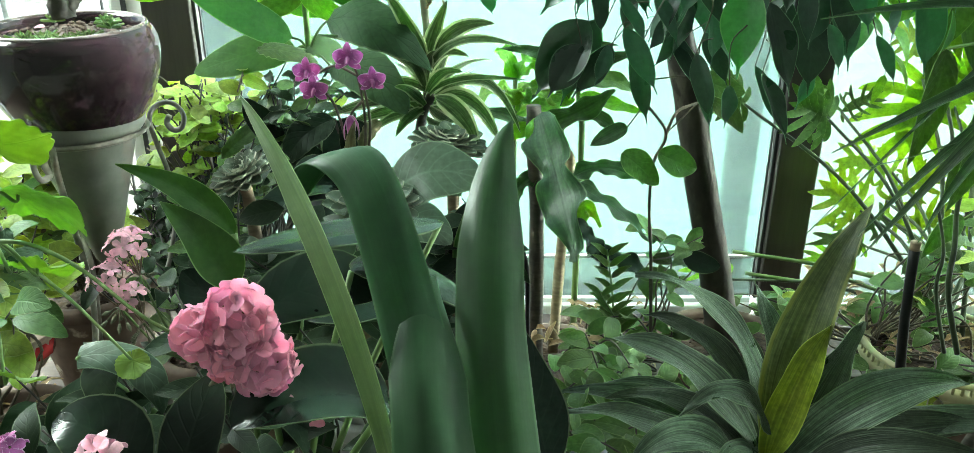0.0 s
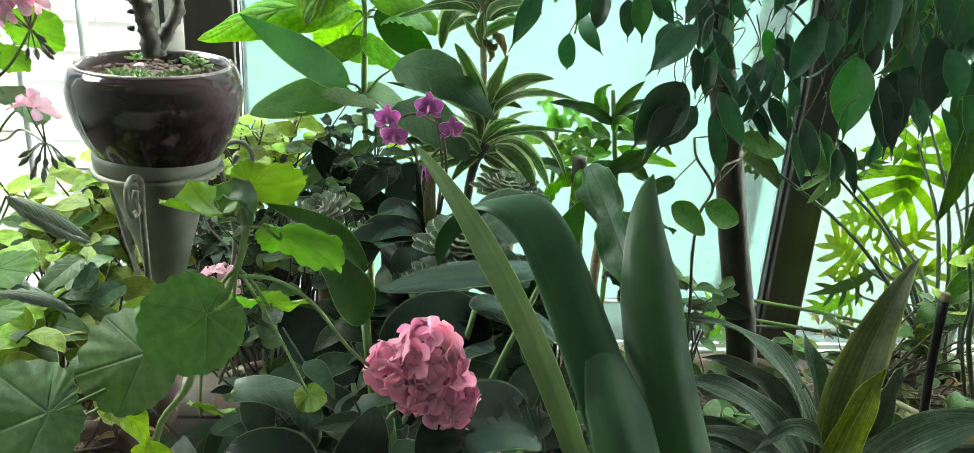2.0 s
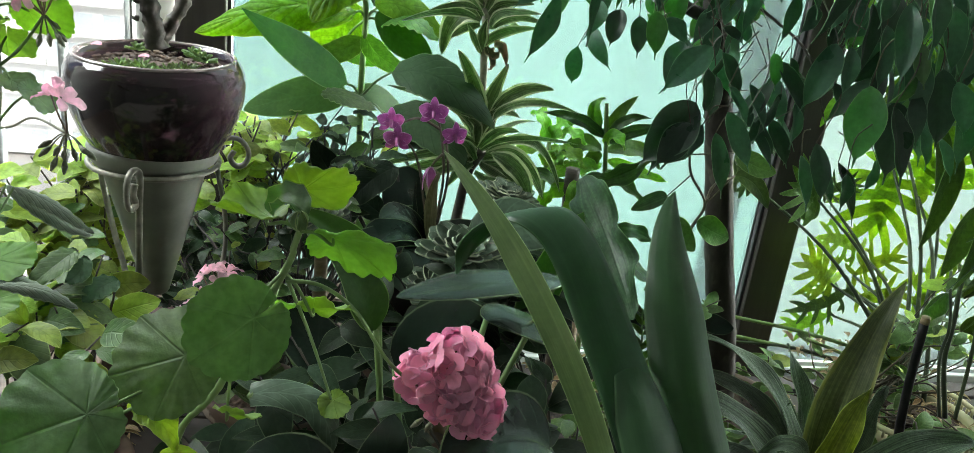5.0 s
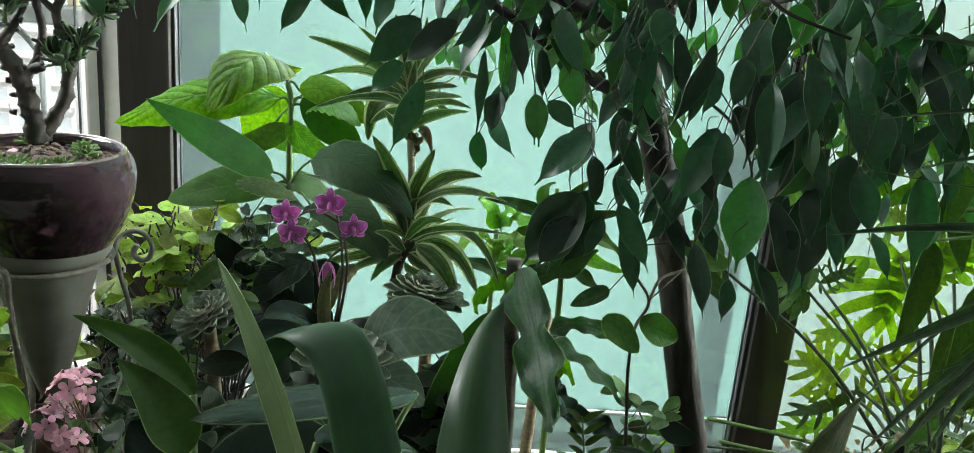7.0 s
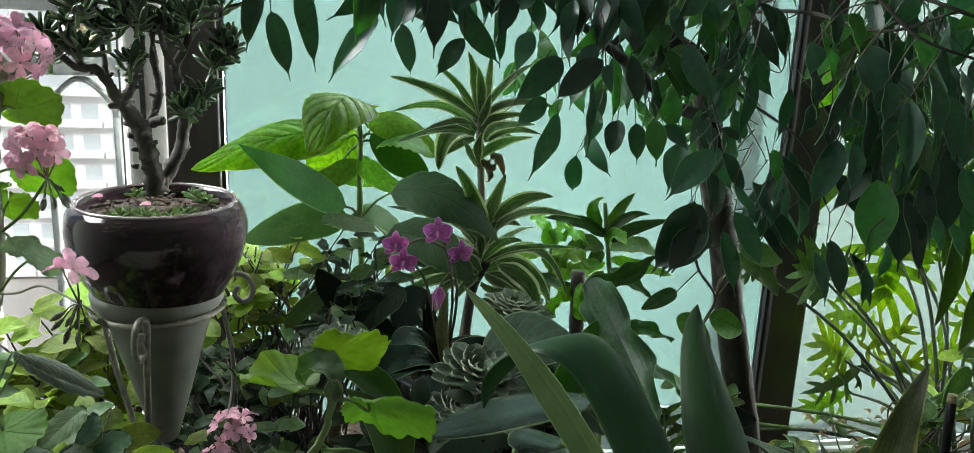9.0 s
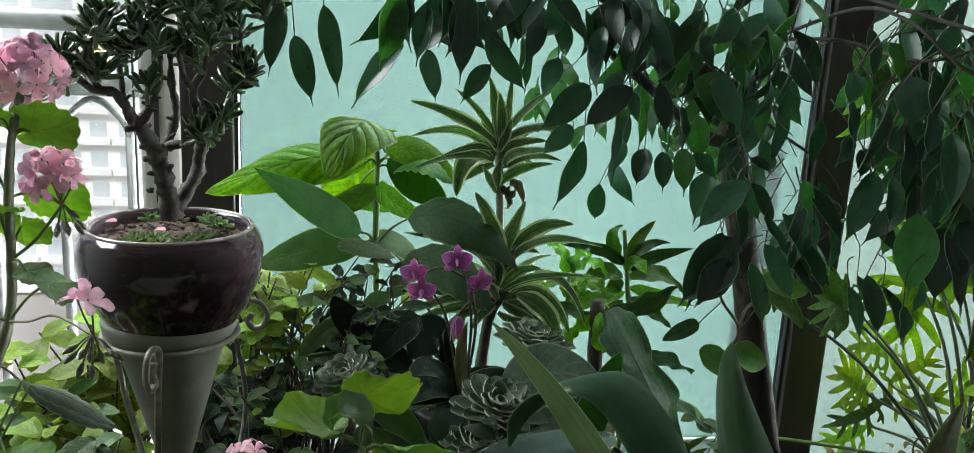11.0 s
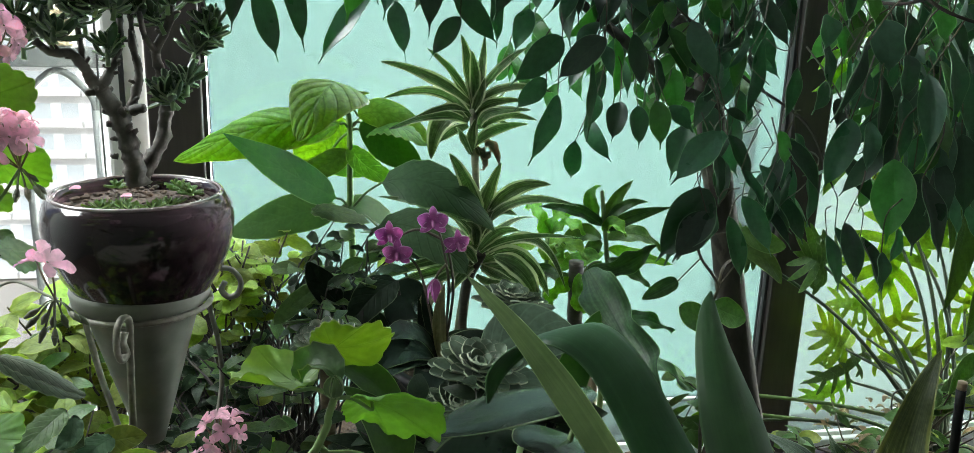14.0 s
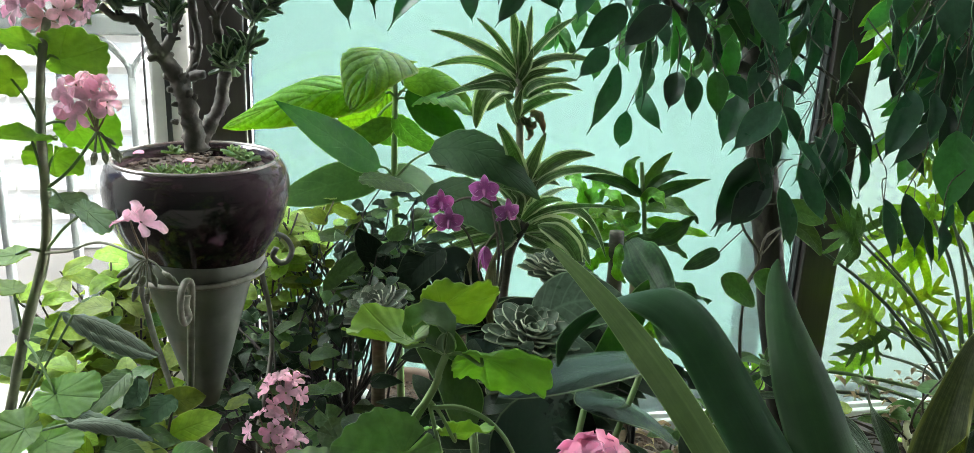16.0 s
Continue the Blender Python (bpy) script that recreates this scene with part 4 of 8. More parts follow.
def rosette(name, at, radius, label, tilt=(0, 0, 1), rows=((5, 0.35, 1.15), (7, 0.6, 0.85), (9, 0.82, 0.55), (11, 1.0, 0.25)), mat=None, w=0.36, kind="spoon", seed=1, lift=0.6, category="succulent"):
    """A succulent rosette: rings of fleshy leaves, steep in the middle and flat outside."""
    ob = thing(name, at, label, category)
    rng = random.Random(seed)
    q = V(tilt).normalized().to_track_quat("Z", "Y")
    for n, size, steep in rows:
        off = rng.uniform(0, 6.28)
        for k in range(n):
            a = off + 2 * math.pi * k / n + rng.uniform(-0.1, 0.1)
            s = radius * size * rng.uniform(0.92, 1.08)
            e = steep + rng.uniform(-0.08, 0.08)
            d = V(math.cos(a) * math.cos(e), math.sin(a) * math.cos(e), math.sin(e) * 0.8)
            o = V(0, 0, radius * 0.12 * (1.2 - size))
            tip = o + d * s
            mid = o + d * s * 0.5 + V(0, 0, -0.06 * s)
            up = V(-math.cos(a) * math.sin(e), -math.sin(a) * math.sin(e), math.cos(e))
            leaf(ob, V(at) + q @ o, V(at) + q @ mid, V(at) + q @ tip, radius * w * (0.55 + 0.45 * size), mat or L_SUCC, up=q @ up, kind=kind, fold=0.3, thick=0.0022, nu=9, nv=4, seed=seed * 50 + k)
    return ob


for _k, (_x, _y, _r) in enumerate(((-0.03, -0.045, 0.022), (0.0, -0.055, 0.02), (0.025, -0.05, 0.02), (-0.012, -0.03, 0.018), (0.04, -0.03, 0.02))):
    rosette("small_succulent", POT + V(_x, _y, -0.010), _r, "tiny green rosette growing at the foot of the jade tree", rows=((5, 0.6, 1.0), (7, 1.0, 0.5)), mat=L_CLIV, kind="lance", w=0.3, seed=_k + 20)
for _k, (_x, _y) in enumerate(((0.05, 0.01), (0.06, -0.01), (-0.03, 0.03), (0.04, 0.03))):
    rosette("small_succulent", POT + V(_x, _y, 0.000), 0.016, "tiny pale green sprig at the foot of the jade tree", rows=((4, 0.7, 0.9), (6, 1.0, 0.2)), mat=L_CLIV, w=0.42, seed=_k + 30)


L_SHEATH = foliage("pale_sheath", (0.24, 0.25, 0.15), (0.36, 0.38, 0.20), 0.6, 0.3, 0, 0.0, streak=(9, 0.4))


# ---- amaryllis: broad strap leaves rising from a bulb ----
def amaryllis():
    b = V(0.0, 0.42, 0.86)
    pot(b.x, b.y, 0.085, 0.22, M_TERRA, "plain terracotta pot with the amaryllis bulb")
    ob = thing("amaryllis", b, "amaryllis with long broad green strap leaves, one folded over", "plant")
    part("bulb", lathe(b, [(0.001, -0.06), (0.035, -0.05), (0.045, -0.02), (0.036, 0.02), (0.022, 0.05), (0.02, 0.06), (0.001, 0.06)], 20), M_CANE, ob, "papery brown bulb")
    leaf(ob, (-0.053, 0.445, 1.017), (-0.111, 0.548, 1.164), (-0.200, 0.672, 1.267), 0.0255, L_AMARP, up=(-0.62, -0.65, 0.35), kind="strap", fold=0.22, nu=22, label="narrow strap leaf arching over")
    bent(ob)
    leaf(ob, (0.019, 0.420, 1.009), (0.001, 0.567, 1.154), (0.021, 0.695, 1.239), 0.056, L_AMAR, up=(-0.12, -1, 0.15), kind="tongue", fold=0.10, curl=0.60, wave=0.0012, waves=2, twist=8, nu=32, nv=10, label="upright pointed strap leaf")
    leaf(ob, (-0.016, 0.400, 1.000), (-0.036, 0.480, 1.110), (-0.040, 0.590, 1.146), 0.060, L_AMAR, up=(0.42, -1, 0.35), kind="tongue", fold=0.1, curl=0.55, twist=-14, nu=26, nv=8, label="young leaf with a rolled edge")


def bent(ob):
    """The folded leaf: it rises, bends over at the top and hangs."""
    line = spline([(-0.015, 0.420, 1.015), (-0.041, 0.495, 1.099), (-0.068, 0.565, 1.166), (-0.092, 0.615, 1.214), (-0.117, 0.645, 1.227), (-0.145, 0.675, 1.208), (-0.167, 0.695, 1.173), (-0.173, 0.700, 1.140)], 6)
    bm = bmesh.new()
    uvl = bm.loops.layers.uv.verify()
    rows, place = [], {}
    n = len(line) - 1
    for k, p in enumerate(line):
        u = k / n
        t = (line[min(k + 1, n)] - line[max(k - 1, 0)]).normalized()
        side = V(0.95, 0.18, 0.22)
        side = (side - t * side.dot(t)).normalized()
        nor = side.cross(t)
        h = 0.0235 * (1 - 0.12 * u) * (1 if u < 0.62 else max(0.02, (1 - u) / 0.38) ** 0.75)
        row = []
        for j in range(7):
            v = j / 3 - 1
            row.append((p + side * h * v - nor * h * 0.22 * v * v, nor, u, 0.5 + v / 2))
        rows.append(row)
    top = [[bm.verts.new(q) for q, *_ in r] for r in rows]
    low = [[bm.verts.new(q + nn * 0.0012) for q, nn, *_ in r] for r in rows]
    for r, a, b in zip(rows, top, low):
        for (_, _, u, v), x, y in zip(r, a, b):
            place[x] = place[y] = (u, v)
    for k in range(n):
        for j in range(6):
            bm.faces.new((top[k][j], top[k][j + 1], top[k + 1][j + 1], top[k + 1][j]))
            bm.faces.new((low[k][j], low[k + 1][j], low[k + 1][j + 1], low[k][j + 1]))
        for j in (0, 6):
            bm.faces.new((top[k][j], top[k + 1][j], low[k + 1][j], low[k][j]))
    for f in bm.faces:
        for loop in f.loops:
            loop[uvl].uv = place[loop.vert]
    part("leaf", bm, L_AMAR, ob, "broad strap leaf folded over at the top")


amaryllis()


# ---- dark glossy broad leaves round the amaryllis ----
def dark_plant():
    b = V(-0.20, 0.66, 0.80)
    pot(b.x, b.y, 0.08, 0.2, M_GREYPOT, "plain grey pot among the leaves")
    ob = thing("glossy_leaf_plant", b, "plant with broad leathery dark green leaves", "plant")

    def stalk(a, c, r=0.004):
        m = (V(a) + V(c)) / 2 + V(0, 0, 0.02)
        part("leaf_stalk", tube([V(a), m, V(c)], r, r * 0.8, n=7, steps=5), M_STEM, ob)

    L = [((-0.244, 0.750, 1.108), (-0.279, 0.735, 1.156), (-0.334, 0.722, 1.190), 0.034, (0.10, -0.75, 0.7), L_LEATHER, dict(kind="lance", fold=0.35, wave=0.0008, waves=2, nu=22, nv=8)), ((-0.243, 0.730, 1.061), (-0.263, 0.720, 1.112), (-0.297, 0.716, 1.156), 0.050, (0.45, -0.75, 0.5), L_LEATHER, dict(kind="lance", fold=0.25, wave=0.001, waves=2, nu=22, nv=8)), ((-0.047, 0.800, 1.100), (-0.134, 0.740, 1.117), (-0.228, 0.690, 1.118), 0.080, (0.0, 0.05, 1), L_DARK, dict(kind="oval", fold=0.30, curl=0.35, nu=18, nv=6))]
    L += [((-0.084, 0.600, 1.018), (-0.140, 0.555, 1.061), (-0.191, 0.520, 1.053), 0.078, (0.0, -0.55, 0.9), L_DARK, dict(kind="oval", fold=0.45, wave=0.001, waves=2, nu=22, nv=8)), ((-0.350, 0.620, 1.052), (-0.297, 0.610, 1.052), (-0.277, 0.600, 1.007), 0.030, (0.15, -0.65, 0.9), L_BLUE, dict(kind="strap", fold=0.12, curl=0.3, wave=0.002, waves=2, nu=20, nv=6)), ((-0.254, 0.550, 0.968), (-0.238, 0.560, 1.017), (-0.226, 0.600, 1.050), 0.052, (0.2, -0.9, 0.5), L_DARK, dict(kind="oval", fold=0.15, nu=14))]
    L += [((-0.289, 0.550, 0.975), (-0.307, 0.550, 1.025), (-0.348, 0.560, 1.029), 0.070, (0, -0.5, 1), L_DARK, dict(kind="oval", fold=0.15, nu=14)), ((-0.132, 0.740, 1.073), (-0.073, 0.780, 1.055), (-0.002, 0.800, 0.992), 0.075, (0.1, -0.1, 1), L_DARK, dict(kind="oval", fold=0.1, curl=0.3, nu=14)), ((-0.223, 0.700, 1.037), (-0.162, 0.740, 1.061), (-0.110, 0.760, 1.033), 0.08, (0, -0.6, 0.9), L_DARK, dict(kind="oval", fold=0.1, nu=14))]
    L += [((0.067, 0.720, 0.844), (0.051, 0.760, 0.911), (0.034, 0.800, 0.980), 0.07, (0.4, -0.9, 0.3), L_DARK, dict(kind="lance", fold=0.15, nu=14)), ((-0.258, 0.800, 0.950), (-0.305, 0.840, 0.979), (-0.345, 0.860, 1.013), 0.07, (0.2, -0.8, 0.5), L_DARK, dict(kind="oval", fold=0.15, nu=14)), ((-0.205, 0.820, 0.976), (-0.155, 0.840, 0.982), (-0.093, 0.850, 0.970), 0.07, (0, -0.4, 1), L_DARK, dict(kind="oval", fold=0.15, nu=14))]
    for k, (a, m, c, w, up, mat, more) in enumerate(L):
        leaf(ob, a, m, c, w, mat, up=up, seed=k, **more)
        stalk(b + V(0.01 * (k % 5 - 2), 0.008 * (k % 3), -0.03), a)
    return ob


dark_plant()


# ---- the striped-leaf plant: one pale-veined leaf over the centre ----
def striped_plant():
    b = V(-0.09, 1.0, 0.80)
    pot(b.x, b.y, 0.07, 0.19, M_TERRA, "small terracotta pot behind the amaryllis")
    ob = thing("striped_leaf_plant", b, "plant with grey green leaves striped by pale veins", "plant")
    for k, (a, m, c, w, up) in enumerate((
            ((-0.117, 1.000, 1.050), (-0.069, 0.990, 1.084), (0.000, 0.980, 1.074), 0.085, (0, -0.75, 0.8)),
            ((-0.130, 1.000, 1.016), (-0.083, 0.970, 1.025), (-0.044, 0.950, 1.003), 0.06, (0, -0.6, 0.9)),
            ((-0.034, 1.020, 0.909), (-0.034, 1.020, 0.979), (-0.022, 1.030, 1.027), 0.05, (-0.6, -0.8, 0.3)),
            ((-0.029, 1.020, 0.913), (-0.006, 1.010, 1.004), (0.026, 1.000, 1.107), 0.062, (0.2, -0.9, 0.2)))):
        leaf(ob, a, m, c, w, (L_BLUE, L_BLUE, L_DARK, L_LEATHER)[k], up=up, kind="oval", fold=0.1, curl=0.1, nu=16, seed=k)
        part("leaf_stalk", tube([b, (b + V(a)) / 2 + V(-0.02, 0, 0.03), V(a)], 0.004, 0.003, n=7), M_STEM, ob)


striped_plant()


# ---- dark quilted leaves filling the shade behind the orchid ----
def quilted_plant():
    b = V((-0.205, 1.210, 0.790))
    pot(b.x, b.y, 0.06, 0.2, M_TERRA, "terracotta pot in the shade behind the orchid")
    ob = thing("quilted_leaf_plant", b, "plant with dark quilted leaves in the shade behind the orchid", "plant")
    L = [((-0.215, 1.160, 1.100), (-0.253, 1.130, 1.085), (-0.281, 1.120, 1.047), 0.053), ((-0.221, 1.160, 1.017), (-0.256, 1.150, 1.046), (-0.285, 1.150, 1.060), 0.042), ((-0.196, 1.160, 0.978), (-0.203, 1.170, 1.031), (-0.207, 1.180, 1.084), 0.022), ((-0.177, 1.160, 0.978), (-0.183, 1.130, 1.037), (-0.190, 1.120, 1.093), 0.014), ((-0.290, 1.160, 1.066), (-0.315, 1.150, 1.097), (-0.335, 1.150, 1.133), 0.042), ((-0.265, 1.160, 1.019), (-0.294, 1.170, 1.016), (-0.325, 1.180, 0.999), 0.039)]
    L += [((-0.168, 1.160, 0.991), (-0.129, 1.130, 1.024), (-0.087, 1.120, 1.029), 0.025), ((-0.164, 1.160, 0.987), (-0.143, 1.150, 1.004), (-0.089, 1.150, 0.986), 0.025), ((-0.221, 1.160, 0.979), (-0.220, 1.170, 0.936), (-0.200, 1.180, 0.881), 0.042)]
    for k, (a, m, c, w) in enumerate(L):
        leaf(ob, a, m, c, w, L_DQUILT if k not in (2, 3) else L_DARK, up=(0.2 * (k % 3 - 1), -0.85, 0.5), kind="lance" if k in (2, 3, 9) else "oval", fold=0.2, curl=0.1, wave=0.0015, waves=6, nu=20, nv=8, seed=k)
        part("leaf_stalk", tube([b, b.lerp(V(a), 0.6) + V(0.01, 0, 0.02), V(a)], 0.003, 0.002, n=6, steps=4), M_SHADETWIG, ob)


quilted_plant()


# ---- orchid ----
def orchid():
    b = V(-0.169, 1.050, 1.026)
    pot(b.x, b.y, 0.055, b.z - 0.005 - BENCH, M_BLACK, "dark plastic orchid pot", fill=0.95)
    ob = thing("orchid", b, "moth orchid with small purple flowers on thin dark stalks", "orchid")
    for k, (x, y, Y, w) in enumerate(((825, 590, 1.02, 0.05), (600, 600, 0.98, 0.05), (640, 560, 1.0, 0.04), (790, 640, 0.96, 0.045), (560, 640, 0.95, 0.05), (690, 480, 1.06, 0.018), (660, 640, 0.93, 0.05))):
        tips = ((-0.079, 1.020, 1.034), (-0.264, 0.980, 1.043), (-0.240, 1.000, 1.079), (-0.110, 0.960, 1.022), (-0.287, 0.950, 1.033), (-0.190, 1.060, 1.121), (-0.198, 0.930, 0.999))
        t = V(tips[k])
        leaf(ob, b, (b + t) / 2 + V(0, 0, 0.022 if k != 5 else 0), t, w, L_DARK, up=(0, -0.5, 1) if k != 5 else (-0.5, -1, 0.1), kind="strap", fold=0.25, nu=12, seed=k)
    stalks = (((-0.169, 1.050, 1.030), (-0.189, 1.060, 1.128), (-0.205, 1.070, 1.159), (-0.221, 1.075, 1.162)), ((-0.166, 1.050, 1.027), (-0.157, 1.060, 1.119), (-0.166, 1.075, 1.183), (-0.176, 1.080, 1.199)),
              ((-0.164, 1.050, 1.027), (-0.151, 1.060, 1.119), (-0.158, 1.070, 1.176), (-0.147, 1.075, 1.179)), ((-0.166, 1.075, 1.183), (-0.196, 1.085, 1.193), (-0.225, 1.090, 1.179)),
              ((-0.160, 1.065, 1.152), (-0.170, 1.060, 1.143), (-0.175, 1.055, 1.136)))
    for s in stalks:
        part("flower_stalk", tube([V(p) for p in s], 0.0022, 0.0014, n=7, steps=6), M_TWIG, ob, "thin dark stalk")
    for k, (p, f, s) in enumerate((((-0.177, 1.075, 1.205), (-0.05, -1, 0.15), 1.1), ((-0.222, 1.070, 1.166), (-0.1, -1, -0.05), 1.05), ((-0.232, 1.080, 1.187), (0.1, -1, 0.1), 1.0), ((-0.147, 1.070, 1.178), (0.3, -1, -0.1), 1.0))):
        orchid_flower(ob, V(p), V(f), 0.0188 * s, k)
    p = V(-0.175, 1.055, 1.125)
    for k in range(4):
        a = k * 1.6
        leaf(ob, p + V(0, 0, 0.012), p + V(math.cos(a) * 0.008, math.sin(a) * 0.008, -0.002), p + V(math.cos(a) * 0.009, math.sin(a) * 0.009, -0.022), 0.012, P_ORCH, up=(math.cos(a), math.sin(a), 0.2), name="petal", kind="oval", nu=6, label="drooping half-closed petal" if k == 0 else "")
    leaf(ob, (-0.169, 1.030, 1.034), (-0.173, 1.030, 1.096), (-0.166, 1.035, 1.136), 0.020, L_SHEATH, up=(0, -1, 0.1), kind="lance", fold=0.5, label="dry tan sheath leaf")


P_LIP = surface("dark_lip", (0.30, 0.05, 0.24), (0.55, 0.22, 0.45), 0.5, grain=200)


def orchid_flower(ob, p, f, r, seed):
    f = f.normalized()
    x = f.cross(V(0, 0, 1)).normalized()
    z = x.cross(f)
    bm = tube([p - f * 0.001, p + f * 0.005 - z * 0.002, p + f * 0.010 - z * 0.007], 0.0034, 0.0018, n=8)
    bloom = part("flower", bm, P_LIP, ob, "open orchid flower with a small dark lip")
    for a, w, n in ((90, 0.62, 1.0), (218, 0.58, 1.0), (322, 0.58, 1.0), (14, 0.98, 1.0), (166, 0.98, 1.0)):
        d = x * math.cos(radians(a)) + z * math.sin(radians(a))
        leaf(bloom, p, p + d * r * n * 0.5 + f * 0.003, p + d * r * n - f * 0.001, r * w, P_ORCH, up=f, name="petal", kind="oval", fold=0.06, nu=8, nv=4, thick=0.0005, seed=seed)
    return bloom


orchid()


# ---- echeverias ----
for _k, (_p, _r, _t, _l) in enumerate((
        ((-0.316, 1.03, 1.064), 0.043, (-0.35, -0.35, 1), "pale grey green rosette succulent with pinkish leaf edges"),
        ((-0.137, 0.945, 1.057), 0.058, (0.1, -0.3, 1), "grey green rosette succulent between the orchid leaves"),
        ((-0.054, 1.140, 1.065), 0.058, (0.15, -0.05, 1), "dark grey green rosette succulent under the dracaena"),
        ((-0.163, 0.930, 1.017), 0.045, (0, -0.3, 1), "small grey green rosette succulent in the shade"))):
    _ob = rosette("echeveria", _p, _r, _l, tilt=_t, seed=_k + 3, rows=((5, 0.30, 1.2), (7, 0.45, 1.0), (9, 0.62, 0.78), (11, 0.80, 0.50), (12, 0.92, 0.25), (12, 1.0, 0.05)), w=0.47, mat=L_SUCCP if _k == 0 else None)
    part("stem", tube([V(_p), V(_p) + V(0.005, 0.01, -0.08), V(_p[0], _p[1] + 0.02, BENCH + 0.15)], 0.008, 0.010, n=8, knots=0.1), M_CANE, _ob, "bare woody stem")
    pot(_p[0], _p[1] + 0.02, 0.055, 0.17, (M_TERRA, M_GREYPOT, M_TERRA, M_GREYPOT)[_k], "small pot holding a rosette succulent")


# ---- avocado-like seedling with large bright leaves ----
def broad_seedling():
    b = V(-0.258, 1.320, 0.805)
    pot(b.x, b.y, 0.08, 0.2, M_TERRA, "terracotta pot by the window")
    ob = thing("broad_leaf_seedling", (b.x, b.y, 0.78), "young tree with large bright green leaves against the window", "plant")
    stem = [V(b.x, b.y, 0.77), V(-0.265, 1.320, 0.979), V(-0.274, 1.310, 1.163), V(-0.274, 1.310, 1.285), V(-0.278, 1.300, 1.321)]
    part("stem", tube(stem, 0.0065, 0.004, n=9, steps=6), M_STEM, ob, "upright green stem")
    L = [((-0.289, 1.300, 1.296), (-0.386, 1.250, 1.301), (-0.520, 1.280, 1.245), 0.072, (0.0, -0.8, 0.6), L_QUILT, 0.05, 0.55), ((-0.275, 1.280, 1.334), (-0.302, 1.200, 1.363), (-0.344, 1.140, 1.296), 0.105, (-0.25, -0.9, 0.55), L_QUILT, 0.1, 0.35), ((-0.282, 1.320, 1.302), (-0.317, 1.340, 1.254), (-0.342, 1.350, 1.207), 0.085, (0, -1, 0.3), L_QUILT, 0.1, 0.1), ((-0.296, 1.300, 1.185), (-0.362, 1.240, 1.238), (-0.441, 1.190, 1.299), 0.060, (0.2, -0.9, 0.4), L_SMOOTH, 0.1, 0.1)]
    L += [((-0.292, 1.300, 1.168), (-0.367, 1.290, 1.161), (-0.450, 1.290, 1.133), 0.066, (0.0, -0.8, 0.6), L_SMOOTH, 0.1, 0.1), ((-0.330, 1.220, 1.183), (-0.294, 1.230, 1.181), (-0.247, 1.240, 1.162), 0.040, (0, -0.5, 1), L_CLIV, 0.1, 0.2), ((-0.311, 1.330, 1.235), (-0.280, 1.330, 1.227), (-0.245, 1.330, 1.216), 0.035, (0, -0.8, 0.4), L_BRIGHT, 0.1, 0.1), ((-0.231, 1.240, 1.221), (-0.156, 1.200, 1.224), (-0.076, 1.170, 1.164), 0.088, (0.1, -0.7, 0.7), L_DEEP, 0.1, 0.2)]
    L += [((-0.245, 1.330, 1.305), (-0.220, 1.350, 1.282), (-0.193, 1.350, 1.243), 0.055, (0.2, -0.9, 0.3), L_BROAD, 0.1, 0.1), ((-0.250, 1.310, 1.278), (-0.209, 1.280, 1.297), (-0.166, 1.260, 1.270), 0.05, (0, -0.3, 1), L_BROAD, 0.1, 0.25), ((-0.235, 1.270, 1.148), (-0.173, 1.220, 1.152), (-0.114, 1.180, 1.100), 0.08, (0, -0.7, 0.8), L_DEEP, 0.1, 0.1), ((-0.256, 1.250, 1.046), (-0.273, 1.200, 1.081), (-0.279, 1.170, 1.036), 0.07, (0, -0.8, 0.6), L_DARK, 0.1, 0.1)]
    L += [((-0.382, 1.160, 1.041), (-0.341, 1.180, 1.074), (-0.286, 1.200, 1.101), 0.03, (0.3, -0.7, 0.6), L_CLIV, 0.2, 0.1), ((-0.177, 1.180, 1.049), (-0.200, 1.160, 1.069), (-0.226, 1.140, 1.043), 0.07, (0, -0.8, 0.6), L_DARK, 0.1, 0.1)]
    L += [((-0.262, 1.310, 1.307), (-0.213, 1.300, 1.309), (-0.155, 1.300, 1.267), 0.051, (0.1, -0.9, 0.4), L_BROAD, 0.15, 0.25), ((-0.258, 1.310, 1.298), (-0.213, 1.300, 1.262), (-0.166, 1.300, 1.229), 0.055, (0.1, -0.95, 0.3), L_SMOOTH, 0.12, 0.1), ((-0.272, 1.310, 1.265), (-0.250, 1.300, 1.234), (-0.198, 1.300, 1.210), 0.037, (0.1, -0.9, 0.4), L_BRIGHT, 0.12, 0.1), ((-0.277, 1.310, 1.256), (-0.313, 1.300, 1.234), (-0.368, 1.300, 1.215), 0.040, (0.0, -0.9, 0.4), L_BROAD, 0.12, 0.1), ((-0.286, 1.310, 1.160), (-0.249, 1.300, 1.172), (-0.197, 1.300, 1.127), 0.046, (0.1, -0.6, 0.8), L_LEATHER, 0.15, 0.2)]
    for k, (a, m, c, w, up, mat, fold, curl) in enumerate(L):
        leaf(ob, a, m, c, w, mat, up=up, kind="lance" if k in (3, 7, 12) else "oval", fold=fold, curl=curl, wave=0.0006 if mat is L_SMOOTH else 0.002, waves=7, nu=18, nv=6, seed=k)
        j = min(range(len(stem)), key=lambda i: (stem[i] - V(a)).length)
        part("leaf_stalk", tube([stem[j], (stem[j] + V(a)) / 2 + V(0, 0, 0.006), V(a)], 0.0024, 0.0018, n=6, steps=4), M_STEM, ob)


broad_seedling()


